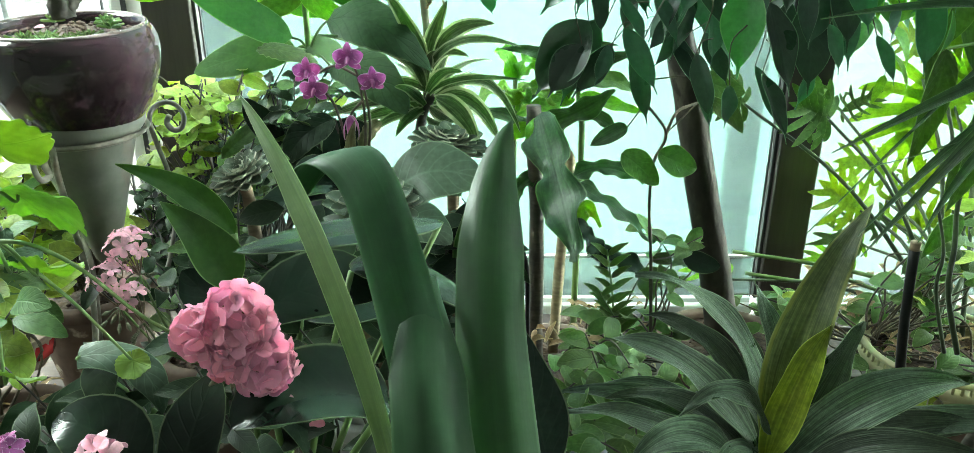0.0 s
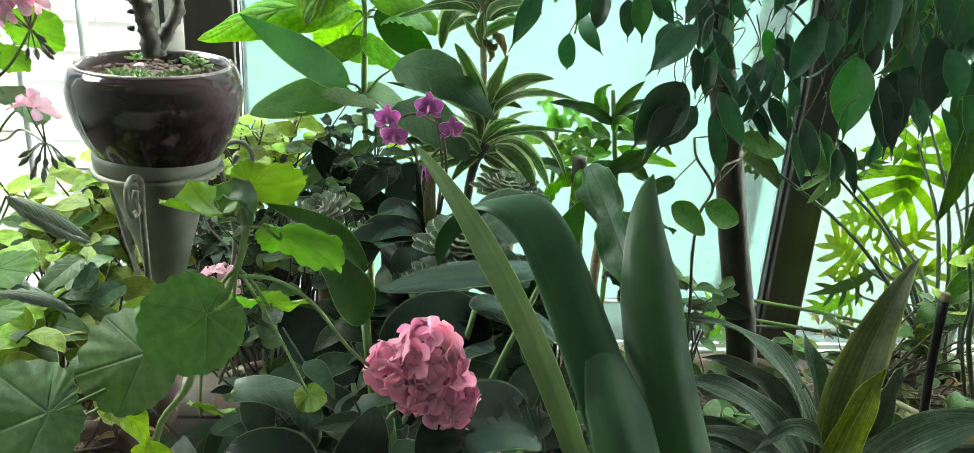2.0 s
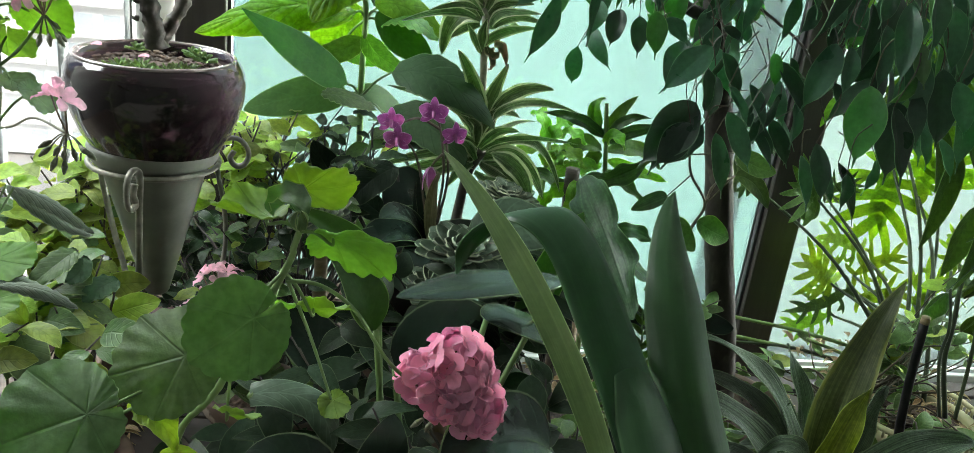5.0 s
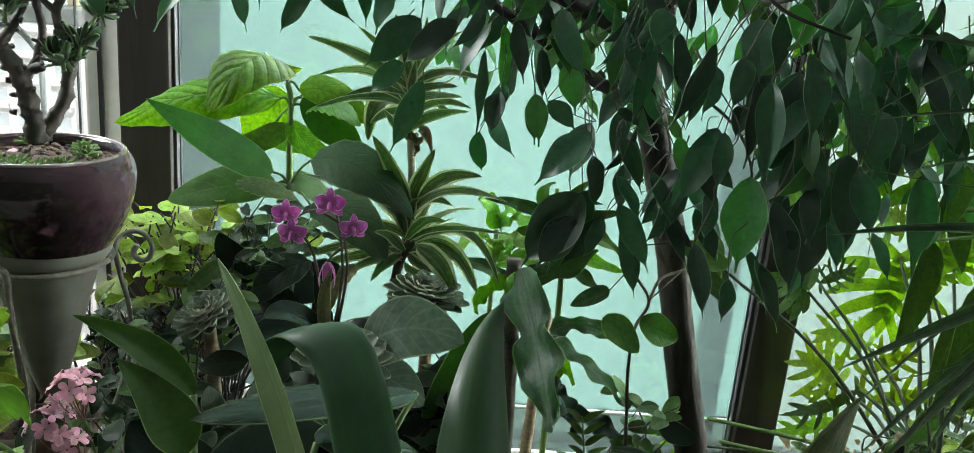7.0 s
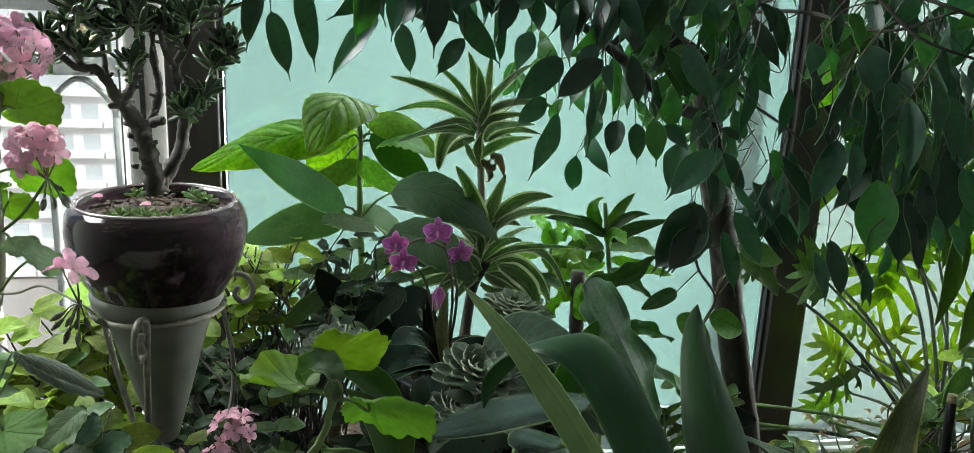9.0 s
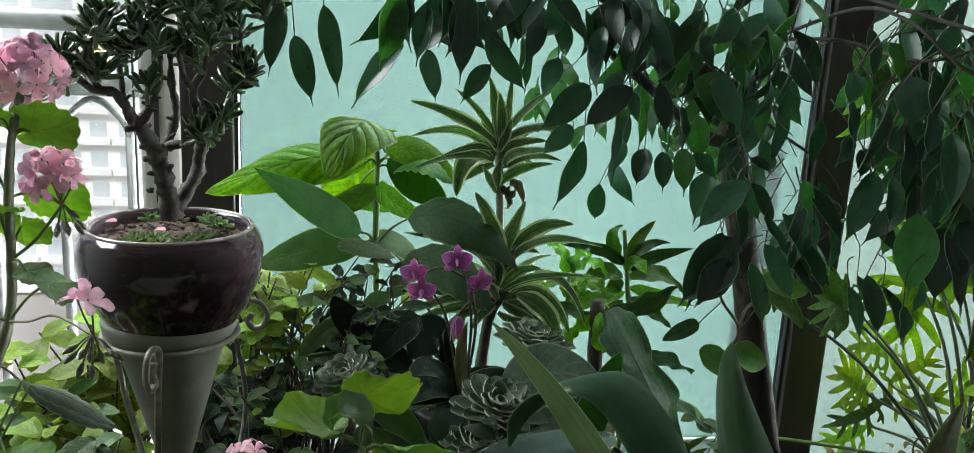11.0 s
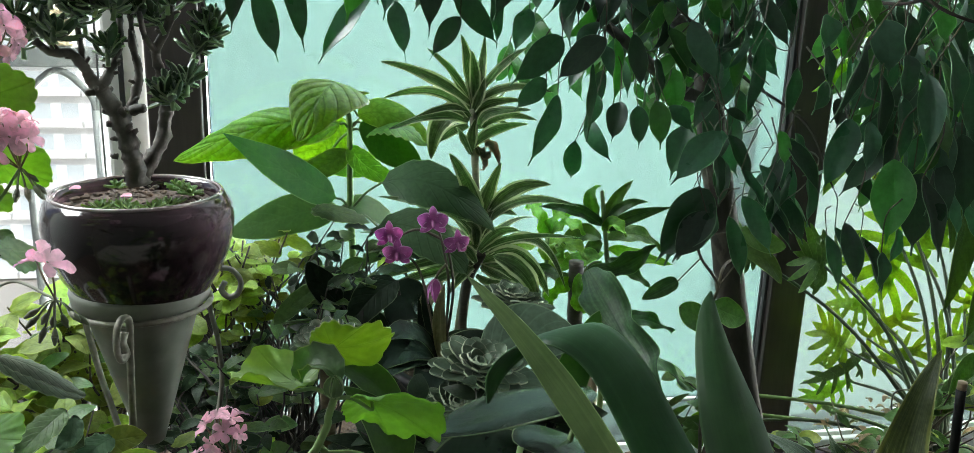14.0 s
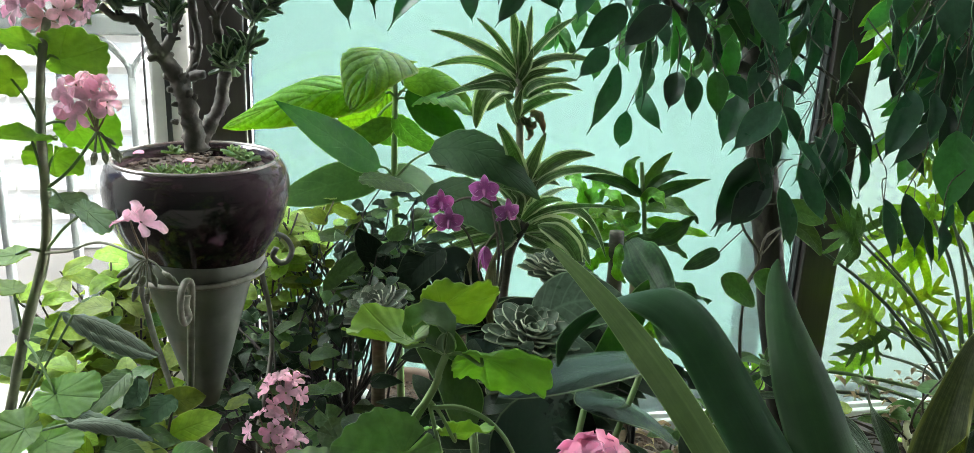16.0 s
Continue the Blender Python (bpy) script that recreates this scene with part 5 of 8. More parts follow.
# ---- dracaenas ----
def crown(ob, c, specs, mat, width, roll=0.0, kind="strap", **more):
    """Strap leaves springing from one point: heading, rise, length and droop of each."""
    c = V(c)
    for k, (az, rise, length, droop) in enumerate(specs):
        d = V(math.sin(radians(az)), -math.cos(radians(az)), 0)
        r = radians(rise)
        tip = c + d * length * math.cos(r) + V(0, 0, length * math.sin(r) - droop)
        mid = c + d * length * 0.5 * math.cos(r) + V(0, 0, length * 0.5 * math.sin(r) + droop * 0.12)
        up = V(0, 0, 1) * math.cos(r) - d * math.sin(r) + V(0, -roll * (0.4 + 0.3 * (k % 3)), 0)
        leaf(ob, c + d * 0.006 + V(0, 0, 0.004 * (k % 5)), mid, tip, width * (0.8 + 0.1 * (k % 4)), mat, up=up, kind=kind, fold=0.25, nu=14, seed=k, **more)


L_WILT = foliage("wilted_leaf", (0.09, 0.11, 0.05), (0.2, 0.22, 0.08), 0.5, 0.25, 1, 0, edge=((0.34, 0.30, 0.16), 0.3), pleats=6, wear=((0.25, 0.17, 0.09), 0.58))


def striped_dracaena():
    low, high = V((-0.082, 1.235, 1.115)), V((-0.099, 1.260, 1.307))
    b = V(low.x - 0.03, low.y + 0.02, 0.78)
    pot(b.x, b.y, 0.085, 0.2, M_GREYPOT, "grey pot with the striped dracaena")
    ob = thing("striped_dracaena", b, "dracaena with cream-edged strap leaves in two crowns", "plant")
    part("stem", tube([b, V(-0.105, 1.245, 1.038), low], 0.007, 0.007, n=9, knots=0.08), M_DARKCANE, ob, "ringed dark stem")
    part("stem", tube([b + V(-0.02, 0.02, 0), V(-0.106, 1.270, 1.017), low + V(-0.006, 0.03, 0.04), high + V(0, 0, 0.03)], 0.006, 0.006, n=9, knots=0.08), M_RINGED, ob, "ringed dark stem")
    L = [((-0.089, 1.235, 1.157), (-0.109, 1.207, 1.219), (-0.141, 1.193, 1.272), 0.0232), ((-0.086, 1.231, 1.168), (-0.076, 1.239, 1.205), (-0.057, 1.241, 1.25), 0.0211), ((-0.073, 1.235, 1.175), (-0.041, 1.219, 1.214), (0.011, 1.211, 1.223), 0.0211), ((-0.085, 1.231, 1.153), (-0.034, 1.201, 1.201), (0.048, 1.184, 1.196), 0.0137), ((-0.091, 1.235, 1.132), (-0.068, 1.247, 1.172), (-0.027, 1.253, 1.167), 0.0168), ((-0.088, 1.231, 1.12), (-0.066, 1.213, 1.151), (-0.035, 1.202, 1.157), 0.0147), ((-0.087, 1.235, 1.112), (-0.04, 1.207, 1.145), (0.055, 1.193, 1.147), 0.0095), ((-0.073, 1.231, 1.115), (-0.002, 1.239, 1.131), (0.051, 1.241, 1.054), 0.0158), ((-0.081, 1.235, 1.101), (-0.026, 1.219, 1.108), (0.018, 1.211, 1.05), 0.0274)]
    L += [((-0.083, 1.231, 1.092), (-0.043, 1.201, 1.092), (-0.008, 1.184, 1.054), 0.0211), ((-0.093, 1.235, 1.129), (-0.112, 1.247, 1.159), (-0.141, 1.253, 1.175), 0.0158), ((-0.101, 1.231, 1.138), (-0.134, 1.213, 1.182), (-0.237, 1.202, 1.21), 0.0137), ((-0.095, 1.235, 1.109), (-0.157, 1.207, 1.114), (-0.244, 1.193, 1.089), 0.0168), ((-0.097, 1.231, 1.1), (-0.16, 1.239, 1.085), (-0.224, 1.241, 1.06), 0.0158), ((-0.1, 1.235, 1.091), (-0.128, 1.219, 1.116), (-0.156, 1.211, 1.108), 0.0126), ((-0.092, 1.231, 1.1), (-0.111, 1.201, 1.129), (-0.131, 1.184, 1.14), 0.0137), ((-0.09, 1.235, 1.109), (-0.079, 1.247, 1.126), (-0.085, 1.253, 1.142), 0.0126), ((-0.091, 1.231, 1.15), (-0.108, 1.213, 1.173), (-0.126, 1.202, 1.177), 0.019)]
    L += [((-0.092, 1.235, 1.127), (-0.1, 1.207, 1.159), (-0.116, 1.193, 1.172), 0.0147), ((-0.089, 1.231, 1.12), (-0.121, 1.239, 1.133), (-0.178, 1.241, 1.129), 0.0137), ((-0.093, 1.235, 1.093), (-0.117, 1.219, 1.084), (-0.136, 1.211, 1.057), 0.0147), ((-0.084, 1.231, 1.095), (-0.065, 1.201, 1.09), (-0.046, 1.184, 1.088), 0.0137), ((-0.088, 1.235, 1.104), (-0.058, 1.247, 1.114), (-0.019, 1.253, 1.108), 0.0158), ((-0.089, 1.231, 1.138), (-0.084, 1.213, 1.17), (-0.074, 1.202, 1.186), 0.0147), ((-0.09, 1.235, 1.079), (-0.075, 1.207, 1.078), (-0.057, 1.193, 1.085), 0.0105), ((-0.095, 1.231, 1.11), (-0.13, 1.239, 1.12), (-0.187, 1.241, 1.111), 0.0116), ((-0.095, 1.235, 1.087), (-0.141, 1.219, 1.084), (-0.178, 1.211, 1.057), 0.0126)]
    L += [((-0.101, 1.26, 1.332), (-0.165, 1.232, 1.372), (-0.234, 1.218, 1.394), 0.0161), ((-0.103, 1.256, 1.314), (-0.154, 1.264, 1.349), (-0.23, 1.266, 1.338), 0.0129), ((-0.097, 1.26, 1.332), (-0.109, 1.244, 1.384), (-0.122, 1.236, 1.432), 0.0194), ((-0.096, 1.256, 1.337), (-0.103, 1.226, 1.377), (-0.111, 1.209, 1.412), 0.0151), ((-0.092, 1.26, 1.337), (-0.085, 1.272, 1.378), (-0.081, 1.278, 1.429), 0.0129), ((-0.104, 1.256, 1.342), (-0.135, 1.238, 1.382), (-0.17, 1.227, 1.412), 0.0097), ((-0.091, 1.26, 1.346), (-0.062, 1.232, 1.391), (-0.03, 1.218, 1.417), 0.0108), ((-0.092, 1.256, 1.331), (-0.069, 1.264, 1.348), (-0.033, 1.266, 1.364), 0.0129), ((-0.094, 1.26, 1.313), (-0.076, 1.244, 1.334), (-0.032, 1.236, 1.342), 0.0161)]
    L += [((-0.089, 1.256, 1.303), (-0.074, 1.226, 1.325), (-0.024, 1.209, 1.331), 0.014), ((-0.103, 1.26, 1.31), (-0.141, 1.272, 1.307), (-0.156, 1.278, 1.248), 0.0323), ((-0.114, 1.256, 1.31), (-0.156, 1.238, 1.318), (-0.222, 1.227, 1.3), 0.014), ((-0.108, 1.26, 1.322), (-0.141, 1.232, 1.33), (-0.187, 1.218, 1.318), 0.0108), ((-0.099, 1.256, 1.269), (-0.066, 1.264, 1.293), (-0.014, 1.266, 1.303), 0.0151), ((-0.096, 1.26, 1.259), (-0.103, 1.244, 1.287), (-0.098, 1.236, 1.314), 0.0161), ((-0.101, 1.256, 1.261), (-0.117, 1.226, 1.287), (-0.129, 1.209, 1.306), 0.0097), ((-0.093, 1.26, 1.312), (-0.071, 1.272, 1.311), (-0.038, 1.278, 1.299), 0.0118), ((-0.084, 1.256, 1.3), (-0.053, 1.238, 1.319), (-0.011, 1.227, 1.314), 0.0118)]
    L += [((-0.099, 1.26, 1.32), (-0.093, 1.232, 1.35), (-0.09, 1.218, 1.374), 0.0129), ((-0.103, 1.256, 1.326), (-0.115, 1.264, 1.35), (-0.127, 1.266, 1.372), 0.0118), ((-0.105, 1.26, 1.301), (-0.13, 1.244, 1.295), (-0.149, 1.236, 1.281), 0.0129), ((-0.091, 1.256, 1.337), (-0.05, 1.226, 1.361), (0.007, 1.209, 1.356), 0.0118), ((-0.096, 1.26, 1.299), (-0.077, 1.272, 1.305), (-0.056, 1.278, 1.331), 0.0108)]
    for k, (a, m, c, w) in enumerate(L):
        leaf(ob, a, m, c, w * 1.22, L_VARI, up=(0.2 * (k % 3 - 1), -0.95, 0.30 + 0.1 * (k % 4)), kind="ribbon", fold=0.3, wave=0.0010, waves=2, twist=(-16, 10, 4, -8)[k % 4], nu=20, nv=6, seed=k)
    rng = random.Random(4)
    for at, n, size in ((low, 7, 0.10), (high, 6, 0.08)):
        crown(ob, at + V(0, 0.012, 0.0), [(180 + rng.uniform(-75, 75), rng.uniform(5, 75), size * rng.uniform(0.8, 1.2), rng.uniform(0, 0.03)) for _ in range(n)], L_VARI, 0.024, roll=0.3, kind="spear")
    for k, (a, m, c, w) in enumerate((((-0.096, 1.245, 1.271), (-0.083, 1.235, 1.262), (-0.075, 1.235, 1.27), 0.0211), ((-0.082, 1.245, 1.275), (-0.07, 1.235, 1.272), (-0.061, 1.235, 1.245), 0.0173), ((-0.093, 1.245, 1.273), (-0.082, 1.235, 1.25), (-0.089, 1.235, 1.241), 0.0115))):
        leaf(ob, a, m, c, w, L_WILT, up=(0.2, -0.9, 0.4), kind="lance", fold=0.5, wave=0.003, waves=3, twist=25 * k, nu=16, nv=6, seed=k, label="withered leaf base")
    # a wilted leaf hanging in front
    leaf(ob, (-0.075, 1.190, 1.123), (-0.034, 1.160, 1.104), (-0.011, 1.160, 1.047), 0.034, L_VARI, up=(0.3, -1, 0.3), kind="lance", fold=0.4, wave=0.005, waves=3, twist=30, nu=22, nv=6, label="limp leaf hanging down")
    leaf(ob, (-0.151, 1.170, 1.092), (-0.172, 1.160, 1.071), (-0.186, 1.160, 1.024), 0.026, L_SHEATH, up=(-0.3, -1, 0.2), kind="lance", fold=0.4, wave=0.004, label="dry tan leaf")


striped_dracaena()


def cane_dracaena():
    b = V(0.081, 1.220, 0.667)
    pot(b.x + 0.03, b.y, 0.095, max(0.05, b.z + 0.004 - BENCH), M_TERRA, "low terracotta pot with two cut dracaena canes and dry leaves", fill=0.93)
    ob = thing("cane_dracaena", b, "dracaena with wavy leaves sprouting below sawn-off canes", "plant")
    part("cane", tube([b, V(0.080, 1.258, 0.906), V(0.074, 1.257, 1.009), V(0.071, 1.257, 1.091)], 0.0125, 0.0115, n=12, knots=0.06), M_DARKCANE, ob, "dark sawn-off cane")
    part("cane", tube([b + V(0.03, 0.01, 0), V(0.126, 1.300, 0.844), V(0.138, 1.330, 0.963), V(0.132, 1.330, 0.992)], 0.009, 0.0085, n=12, knots=0.06), M_CANE, ob, "tan sawn-off cane")
    L = [((0.077, 1.215, 1.090), (0.100, 1.082, 1.025), (0.114, 0.979, 0.964), 0.070, (-0.35, -1, 0.15), 0.010, L_WAVY), ((0.080, 1.250, 1.062), (0.141, 1.240, 1.088), (0.188, 1.230, 1.124), 0.052, (0, -1, 0.6), 0.004, L_WAVY), ((0.136, 1.290, 0.953), (0.196, 1.240, 0.933), (0.259, 1.200, 0.886), 0.045, (0.3, -0.7, 0.7), 0.004, L_WAVY), ((0.141, 1.300, 0.960), (0.192, 1.290, 0.979), (0.252, 1.280, 0.956), 0.045, (0, -0.7, 0.7), 0.005, L_WAVY)]
    L += [((0.075, 1.240, 1.075), (0.064, 1.220, 1.043), (0.077, 1.215, 1.021), 0.03, (0, -1, 0.2), 0.003, L_BRIGHT), ((0.066, 1.260, 1.058), (0.030, 1.250, 1.039), (0.019, 1.250, 1.003), 0.035, (0, -1, 0.3), 0.005, L_BRIGHT), ((0.069, 1.260, 1.053), (0.048, 1.270, 1.063), (-0.048, 1.250, 1.101), 0.035, (0, -0.7, 0.7), 0.003, L_WAVY), ((0.074, 1.260, 0.977), (0.046, 1.240, 0.958), (0.031, 1.230, 0.916), 0.04, (0, -0.8, 0.5), 0.005, L_WAVY)]
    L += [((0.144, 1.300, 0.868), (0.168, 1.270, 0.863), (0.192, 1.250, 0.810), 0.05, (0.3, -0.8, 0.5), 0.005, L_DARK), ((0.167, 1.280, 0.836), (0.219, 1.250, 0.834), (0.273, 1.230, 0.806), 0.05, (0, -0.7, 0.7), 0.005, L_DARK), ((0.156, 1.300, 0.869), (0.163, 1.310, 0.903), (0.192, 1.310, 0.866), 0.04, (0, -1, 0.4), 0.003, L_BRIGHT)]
    for k, (a, m, c, w, up, wave, mat) in enumerate(L):
        leaf(ob, a, m, c, w if k == 0 else w * 0.72, mat, up=up, kind="wavy", fold=0.25, wave=wave * 1.3, waves=3.5, twist=(0, 25, -20)[k % 3], nu=30, nv=8, seed=k)


cane_dracaena()


def young_dracaena():
    c = V((0.133, 1.34, 1.184))
    b = V(0.156, 1.34, 0.655)
    pot(b.x + 0.02, b.y - 0.02, 0.055, 0.065, M_TERRA, "terracotta pot at the window's foot")
    ob = thing("young_dracaena", b, "slim dracaena with curling green leaves by the window", "plant")
    part("stem", tube([b, V((0.156, 1.34, 0.998)), V((0.148, 1.34, 1.081)), c], 0.0060, 0.0035, n=8, knots=0.06), M_STEM, ob)
    rng = random.Random(6)
    for k, (a, m, c, w) in enumerate((((0.145, 1.34, 1.116), (0.186, 1.32, 1.146), (0.243, 1.308, 1.163), 0.0259), ((0.146, 1.34, 1.102), (0.204, 1.35, 1.106), (0.253, 1.356, 1.073), 0.0346), ((0.147, 1.34, 1.087), (0.201, 1.31, 1.078), (0.247, 1.292, 1.07), 0.0259), ((0.138, 1.34, 1.128), (0.159, 1.34, 1.171), (0.186, 1.34, 1.202), 0.0245), ((0.138, 1.34, 1.125), (0.083, 1.32, 1.157), (0.02, 1.308, 1.167), 0.0259), ((0.137, 1.34, 1.102), (0.097, 1.35, 1.107), (0.065, 1.356, 1.063), 0.0374), ((0.142, 1.34, 1.079), (0.089, 1.31, 1.075), (0.041, 1.292, 1.061), 0.0317), ((0.133, 1.34, 1.133), (0.113, 1.34, 1.171), (0.13, 1.34, 1.193), 0.0259), ((0.148, 1.34, 1.07), (0.185, 1.32, 1.05), (0.218, 1.308, 1.026), 0.0288), ((0.141, 1.34, 1.064), (0.121, 1.35, 1.029), (0.108, 1.356, 0.993), 0.0288), ((0.141, 1.34, 1.116), (0.15, 1.31, 1.135), (0.162, 1.292, 1.118), 0.0317), ((0.141, 1.34, 1.095), (0.119, 1.34, 1.082), (0.112, 1.34, 1.052), 0.0288), ((0.144, 1.34, 1.128), (0.167, 1.32, 1.164), (0.202, 1.308, 1.172), 0.0202))):
        leaf(ob, a, m, c, w, (L_WAVY, L_CLIV, L_BRIGHT, L_CLIV)[k % 4], up=(0.2 * (k % 3 - 1), -0.8, 0.5), kind="lance", fold=0.3, wave=0.003, waves=3, twist=(20, -15, 0)[k % 3], nu=20, nv=6, seed=k)
    c2 = V(0.045, 1.340, 1.110)
    part("stem", tube([V(c2.x, c2.y, 0.64), c2], 0.004, 0.004, n=8), M_STEM, ob)
    for k in range(9):
        crown(ob, c2 + V(0, 0, -0.02 * (k % 4)), [(rng.uniform(-170, 170), rng.uniform(0, 70), rng.uniform(0.05, 0.09), 0.03)], L_BRIGHT, 0.042, roll=0.8, kind="wavy", wave=0.005, waves=3)


young_dracaena()


# ---- geraniums ----
def floret_kinds(mat, n=4, r=0.016, wide=0.91, cup=(0.04, 0.20)):
    """Single geranium flowers facing +z, five petals each."""
    out = []
    for k in range(n):
        rng = random.Random(k + 40)
        bm = bmesh.new()
        for j in range(5):
            a = 2 * math.pi * j / 5 + rng.uniform(-0.12, 0.12)
            d = V(math.cos(a), math.sin(a), 0)
            cupz = rng.uniform(*cup)
            s = r * rng.uniform(0.86, 1.12)
            blade(d * 0.001, d * s * 0.55 + V(0, 0, s * cupz * 0.55), d * s + V(0, 0, s * cupz * 0.5), s * wide * rng.uniform(0.92, 1.08), up=(0, 0, 1), kind="spoon", fold=0.08, wave=0.0008, waves=2, nu=6, nv=4, thick=0.0004, bm=bm, seed=j + 9 * k)
        out.append(mesh_of(bm, "floret", mat))
    return out


F_PINK, F_PALE, F_SMALL = floret_kinds(P_PINK, 6, 0.0168), floret_kinds(P_PALE, 6, 0.0175, 0.66, (0.25, 0.60)), floret_kinds(P_PALE, 5, 0.0135, 0.70, (0.20, 0.50))
F_MAGENTA = floret_kinds(P_ORCH, 3, 0.0120)


def flower_head(ob, c, r, n, kinds, top=(0, 0, 1), spread=1.0, stalk_from=None, seed=1, buds=5):
    """A round head of florets on short stalks."""
    rng = random.Random(seed)
    c, q = V(c), V(top).normalized().to_track_quat("Z", "Y")
    foot = V(stalk_from) if stalk_from else c - V(top).normalized() * r * 0.9
    for k in range(n):
        z = 1 - (1.0 + spread) * (k + 0.5) / n
        a = k * 2.39996 + rng.uniform(-0.2, 0.2)
        d = q @ V(math.sqrt(max(0, 1 - z * z)) * math.cos(a), math.sqrt(max(0, 1 - z * z)) * math.sin(a), z)
        p = c + d * r * rng.uniform(0.90, 1.06)
        m = Matrix.Translation(p) @ d.to_track_quat("Z", "Y").to_matrix().to_4x4() @ Matrix.Rotation(rng.uniform(0, 6.28), 4, "Z") @ Matrix.Rotation(rng.uniform(-0.22, 0.22), 4, "X") @ Matrix.Scale(rng.uniform(0.85, 1.12), 4)
        share("floret", rng.choice(kinds), ob, m)
        part("floret_stalk", tube([foot, (foot + p) / 2 + d * 0.003, p], 0.0009, 0.0007, n=5, steps=3), M_REDSTEM, ob)
    for k in range(buds):
        p = foot + V(rng.uniform(-1, 1) * 0.014, rng.uniform(-1, 1) * 0.014, rng.uniform(-0.020, -0.004))
        q = (p - foot).normalized()
        bm = tube([foot, (foot + p) / 2 + V(0, 0, 0.002), p], 0.0006, 0.0008, n=5, steps=3)
        tube([p, p + q * 0.003, p + q * 0.006], 0.0014, 0.0027, n=7, steps=2, bm=bm)
        tube([p + q * 0.006, p + q * 0.009, p + q * 0.012], 0.0027, 0.0008, n=7, steps=2, bm=bm)
        part("bud", bm, M_BUD, ob, "drooping bud")


def front_geranium():
    b = V(-0.41, 0.56, 0.80)
    pot(b.x, b.y, 0.075, 0.2, M_TERRA, "terracotta pot of the pink geranium")
    ob = thing("geranium", b, "geranium with round scalloped leaves and one dense pink flower head", "geranium")
    bud, node = V((-0.305, 0.477, 1.262)), V((-0.314, 0.485, 1.230))
    part("stem", tube([b + V(0, 0, -0.03), V(-0.400, 0.550, 1.030), V(-0.360, 0.520, 1.120), node, node.lerp(bud, 0.6), bud], 0.0030, 0.0020, n=9, steps=6, knots=0.10), M_STEM, ob, "jointed green stem")
    for k in range(5):
        a = 1.25 * k
        leaf(ob, bud, bud + V(0.004 * math.cos(a), 0.004 * math.sin(a), 0.006), bud + V(0.002 * math.cos(a), 0.002 * math.sin(a), 0.013), 0.007, L_GERD, up=(math.cos(a), math.sin(a), 0.1), kind="oval", nu=6, fold=0.4, name="young_leaf", seed=k)
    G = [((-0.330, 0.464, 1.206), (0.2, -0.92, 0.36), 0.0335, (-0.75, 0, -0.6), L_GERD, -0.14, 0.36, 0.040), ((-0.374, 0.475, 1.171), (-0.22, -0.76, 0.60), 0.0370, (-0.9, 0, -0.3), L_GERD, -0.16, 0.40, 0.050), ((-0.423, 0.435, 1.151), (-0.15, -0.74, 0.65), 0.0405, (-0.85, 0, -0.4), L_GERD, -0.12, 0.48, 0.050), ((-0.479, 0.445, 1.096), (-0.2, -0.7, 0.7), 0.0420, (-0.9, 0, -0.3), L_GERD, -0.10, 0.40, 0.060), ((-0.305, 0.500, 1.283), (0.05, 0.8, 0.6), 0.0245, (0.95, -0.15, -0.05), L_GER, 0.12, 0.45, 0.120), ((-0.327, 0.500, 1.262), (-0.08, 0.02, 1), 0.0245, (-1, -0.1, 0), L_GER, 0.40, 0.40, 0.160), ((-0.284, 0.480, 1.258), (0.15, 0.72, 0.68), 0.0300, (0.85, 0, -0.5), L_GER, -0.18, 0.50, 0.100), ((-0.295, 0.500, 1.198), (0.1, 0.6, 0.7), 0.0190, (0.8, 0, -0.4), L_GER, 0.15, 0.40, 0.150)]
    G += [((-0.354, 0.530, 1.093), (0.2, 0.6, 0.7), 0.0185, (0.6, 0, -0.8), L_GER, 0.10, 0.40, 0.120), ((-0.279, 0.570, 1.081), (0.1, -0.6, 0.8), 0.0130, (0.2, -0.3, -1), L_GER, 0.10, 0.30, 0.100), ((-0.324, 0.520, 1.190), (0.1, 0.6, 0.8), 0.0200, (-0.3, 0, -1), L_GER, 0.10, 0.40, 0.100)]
    for k, (c, f, r, to, mat, cup, ecc, ruffle) in enumerate(G):
        frond(c, f, r, to, mat, ob, cup=cup, seed=k, ecc=ecc, ruffle=ruffle)
        s = bud if k in (4, 5, 6) else node if k not in (1, 2, 3, 8) else V(-0.352, 0.530, 1.135)
        under = V(c) - V(f).normalized() * 0.009
        part("leaf_stalk", tube([s, s.lerp(under, 0.5) + V(0, 0.003, 0.004), under.lerp(V(c), 0.4), V(c) - V(f).normalized() * 0.0006], 0.0014, 0.0010, n=8, steps=6), M_STEM, ob)
    leaf(ob, (-0.324, 0.495, 1.265), (-0.313, 0.490, 1.276), (-0.301, 0.480, 1.270), 0.026, L_GERD, up=(0.1, -0.5, 1), kind="oval", fold=0.75, wave=0.0015, waves=5, nu=18, label="young leaf, still folded")
    leaf(ob, (-0.416, 0.500, 1.112), (-0.398, 0.495, 1.111), (-0.384, 0.490, 1.086), 0.024, L_YELLOW, up=(0.5, -0.7, 0.5), kind="oval", fold=0.5, wave=0.003, waves=3, nu=14, label="yellowing folded leaf")
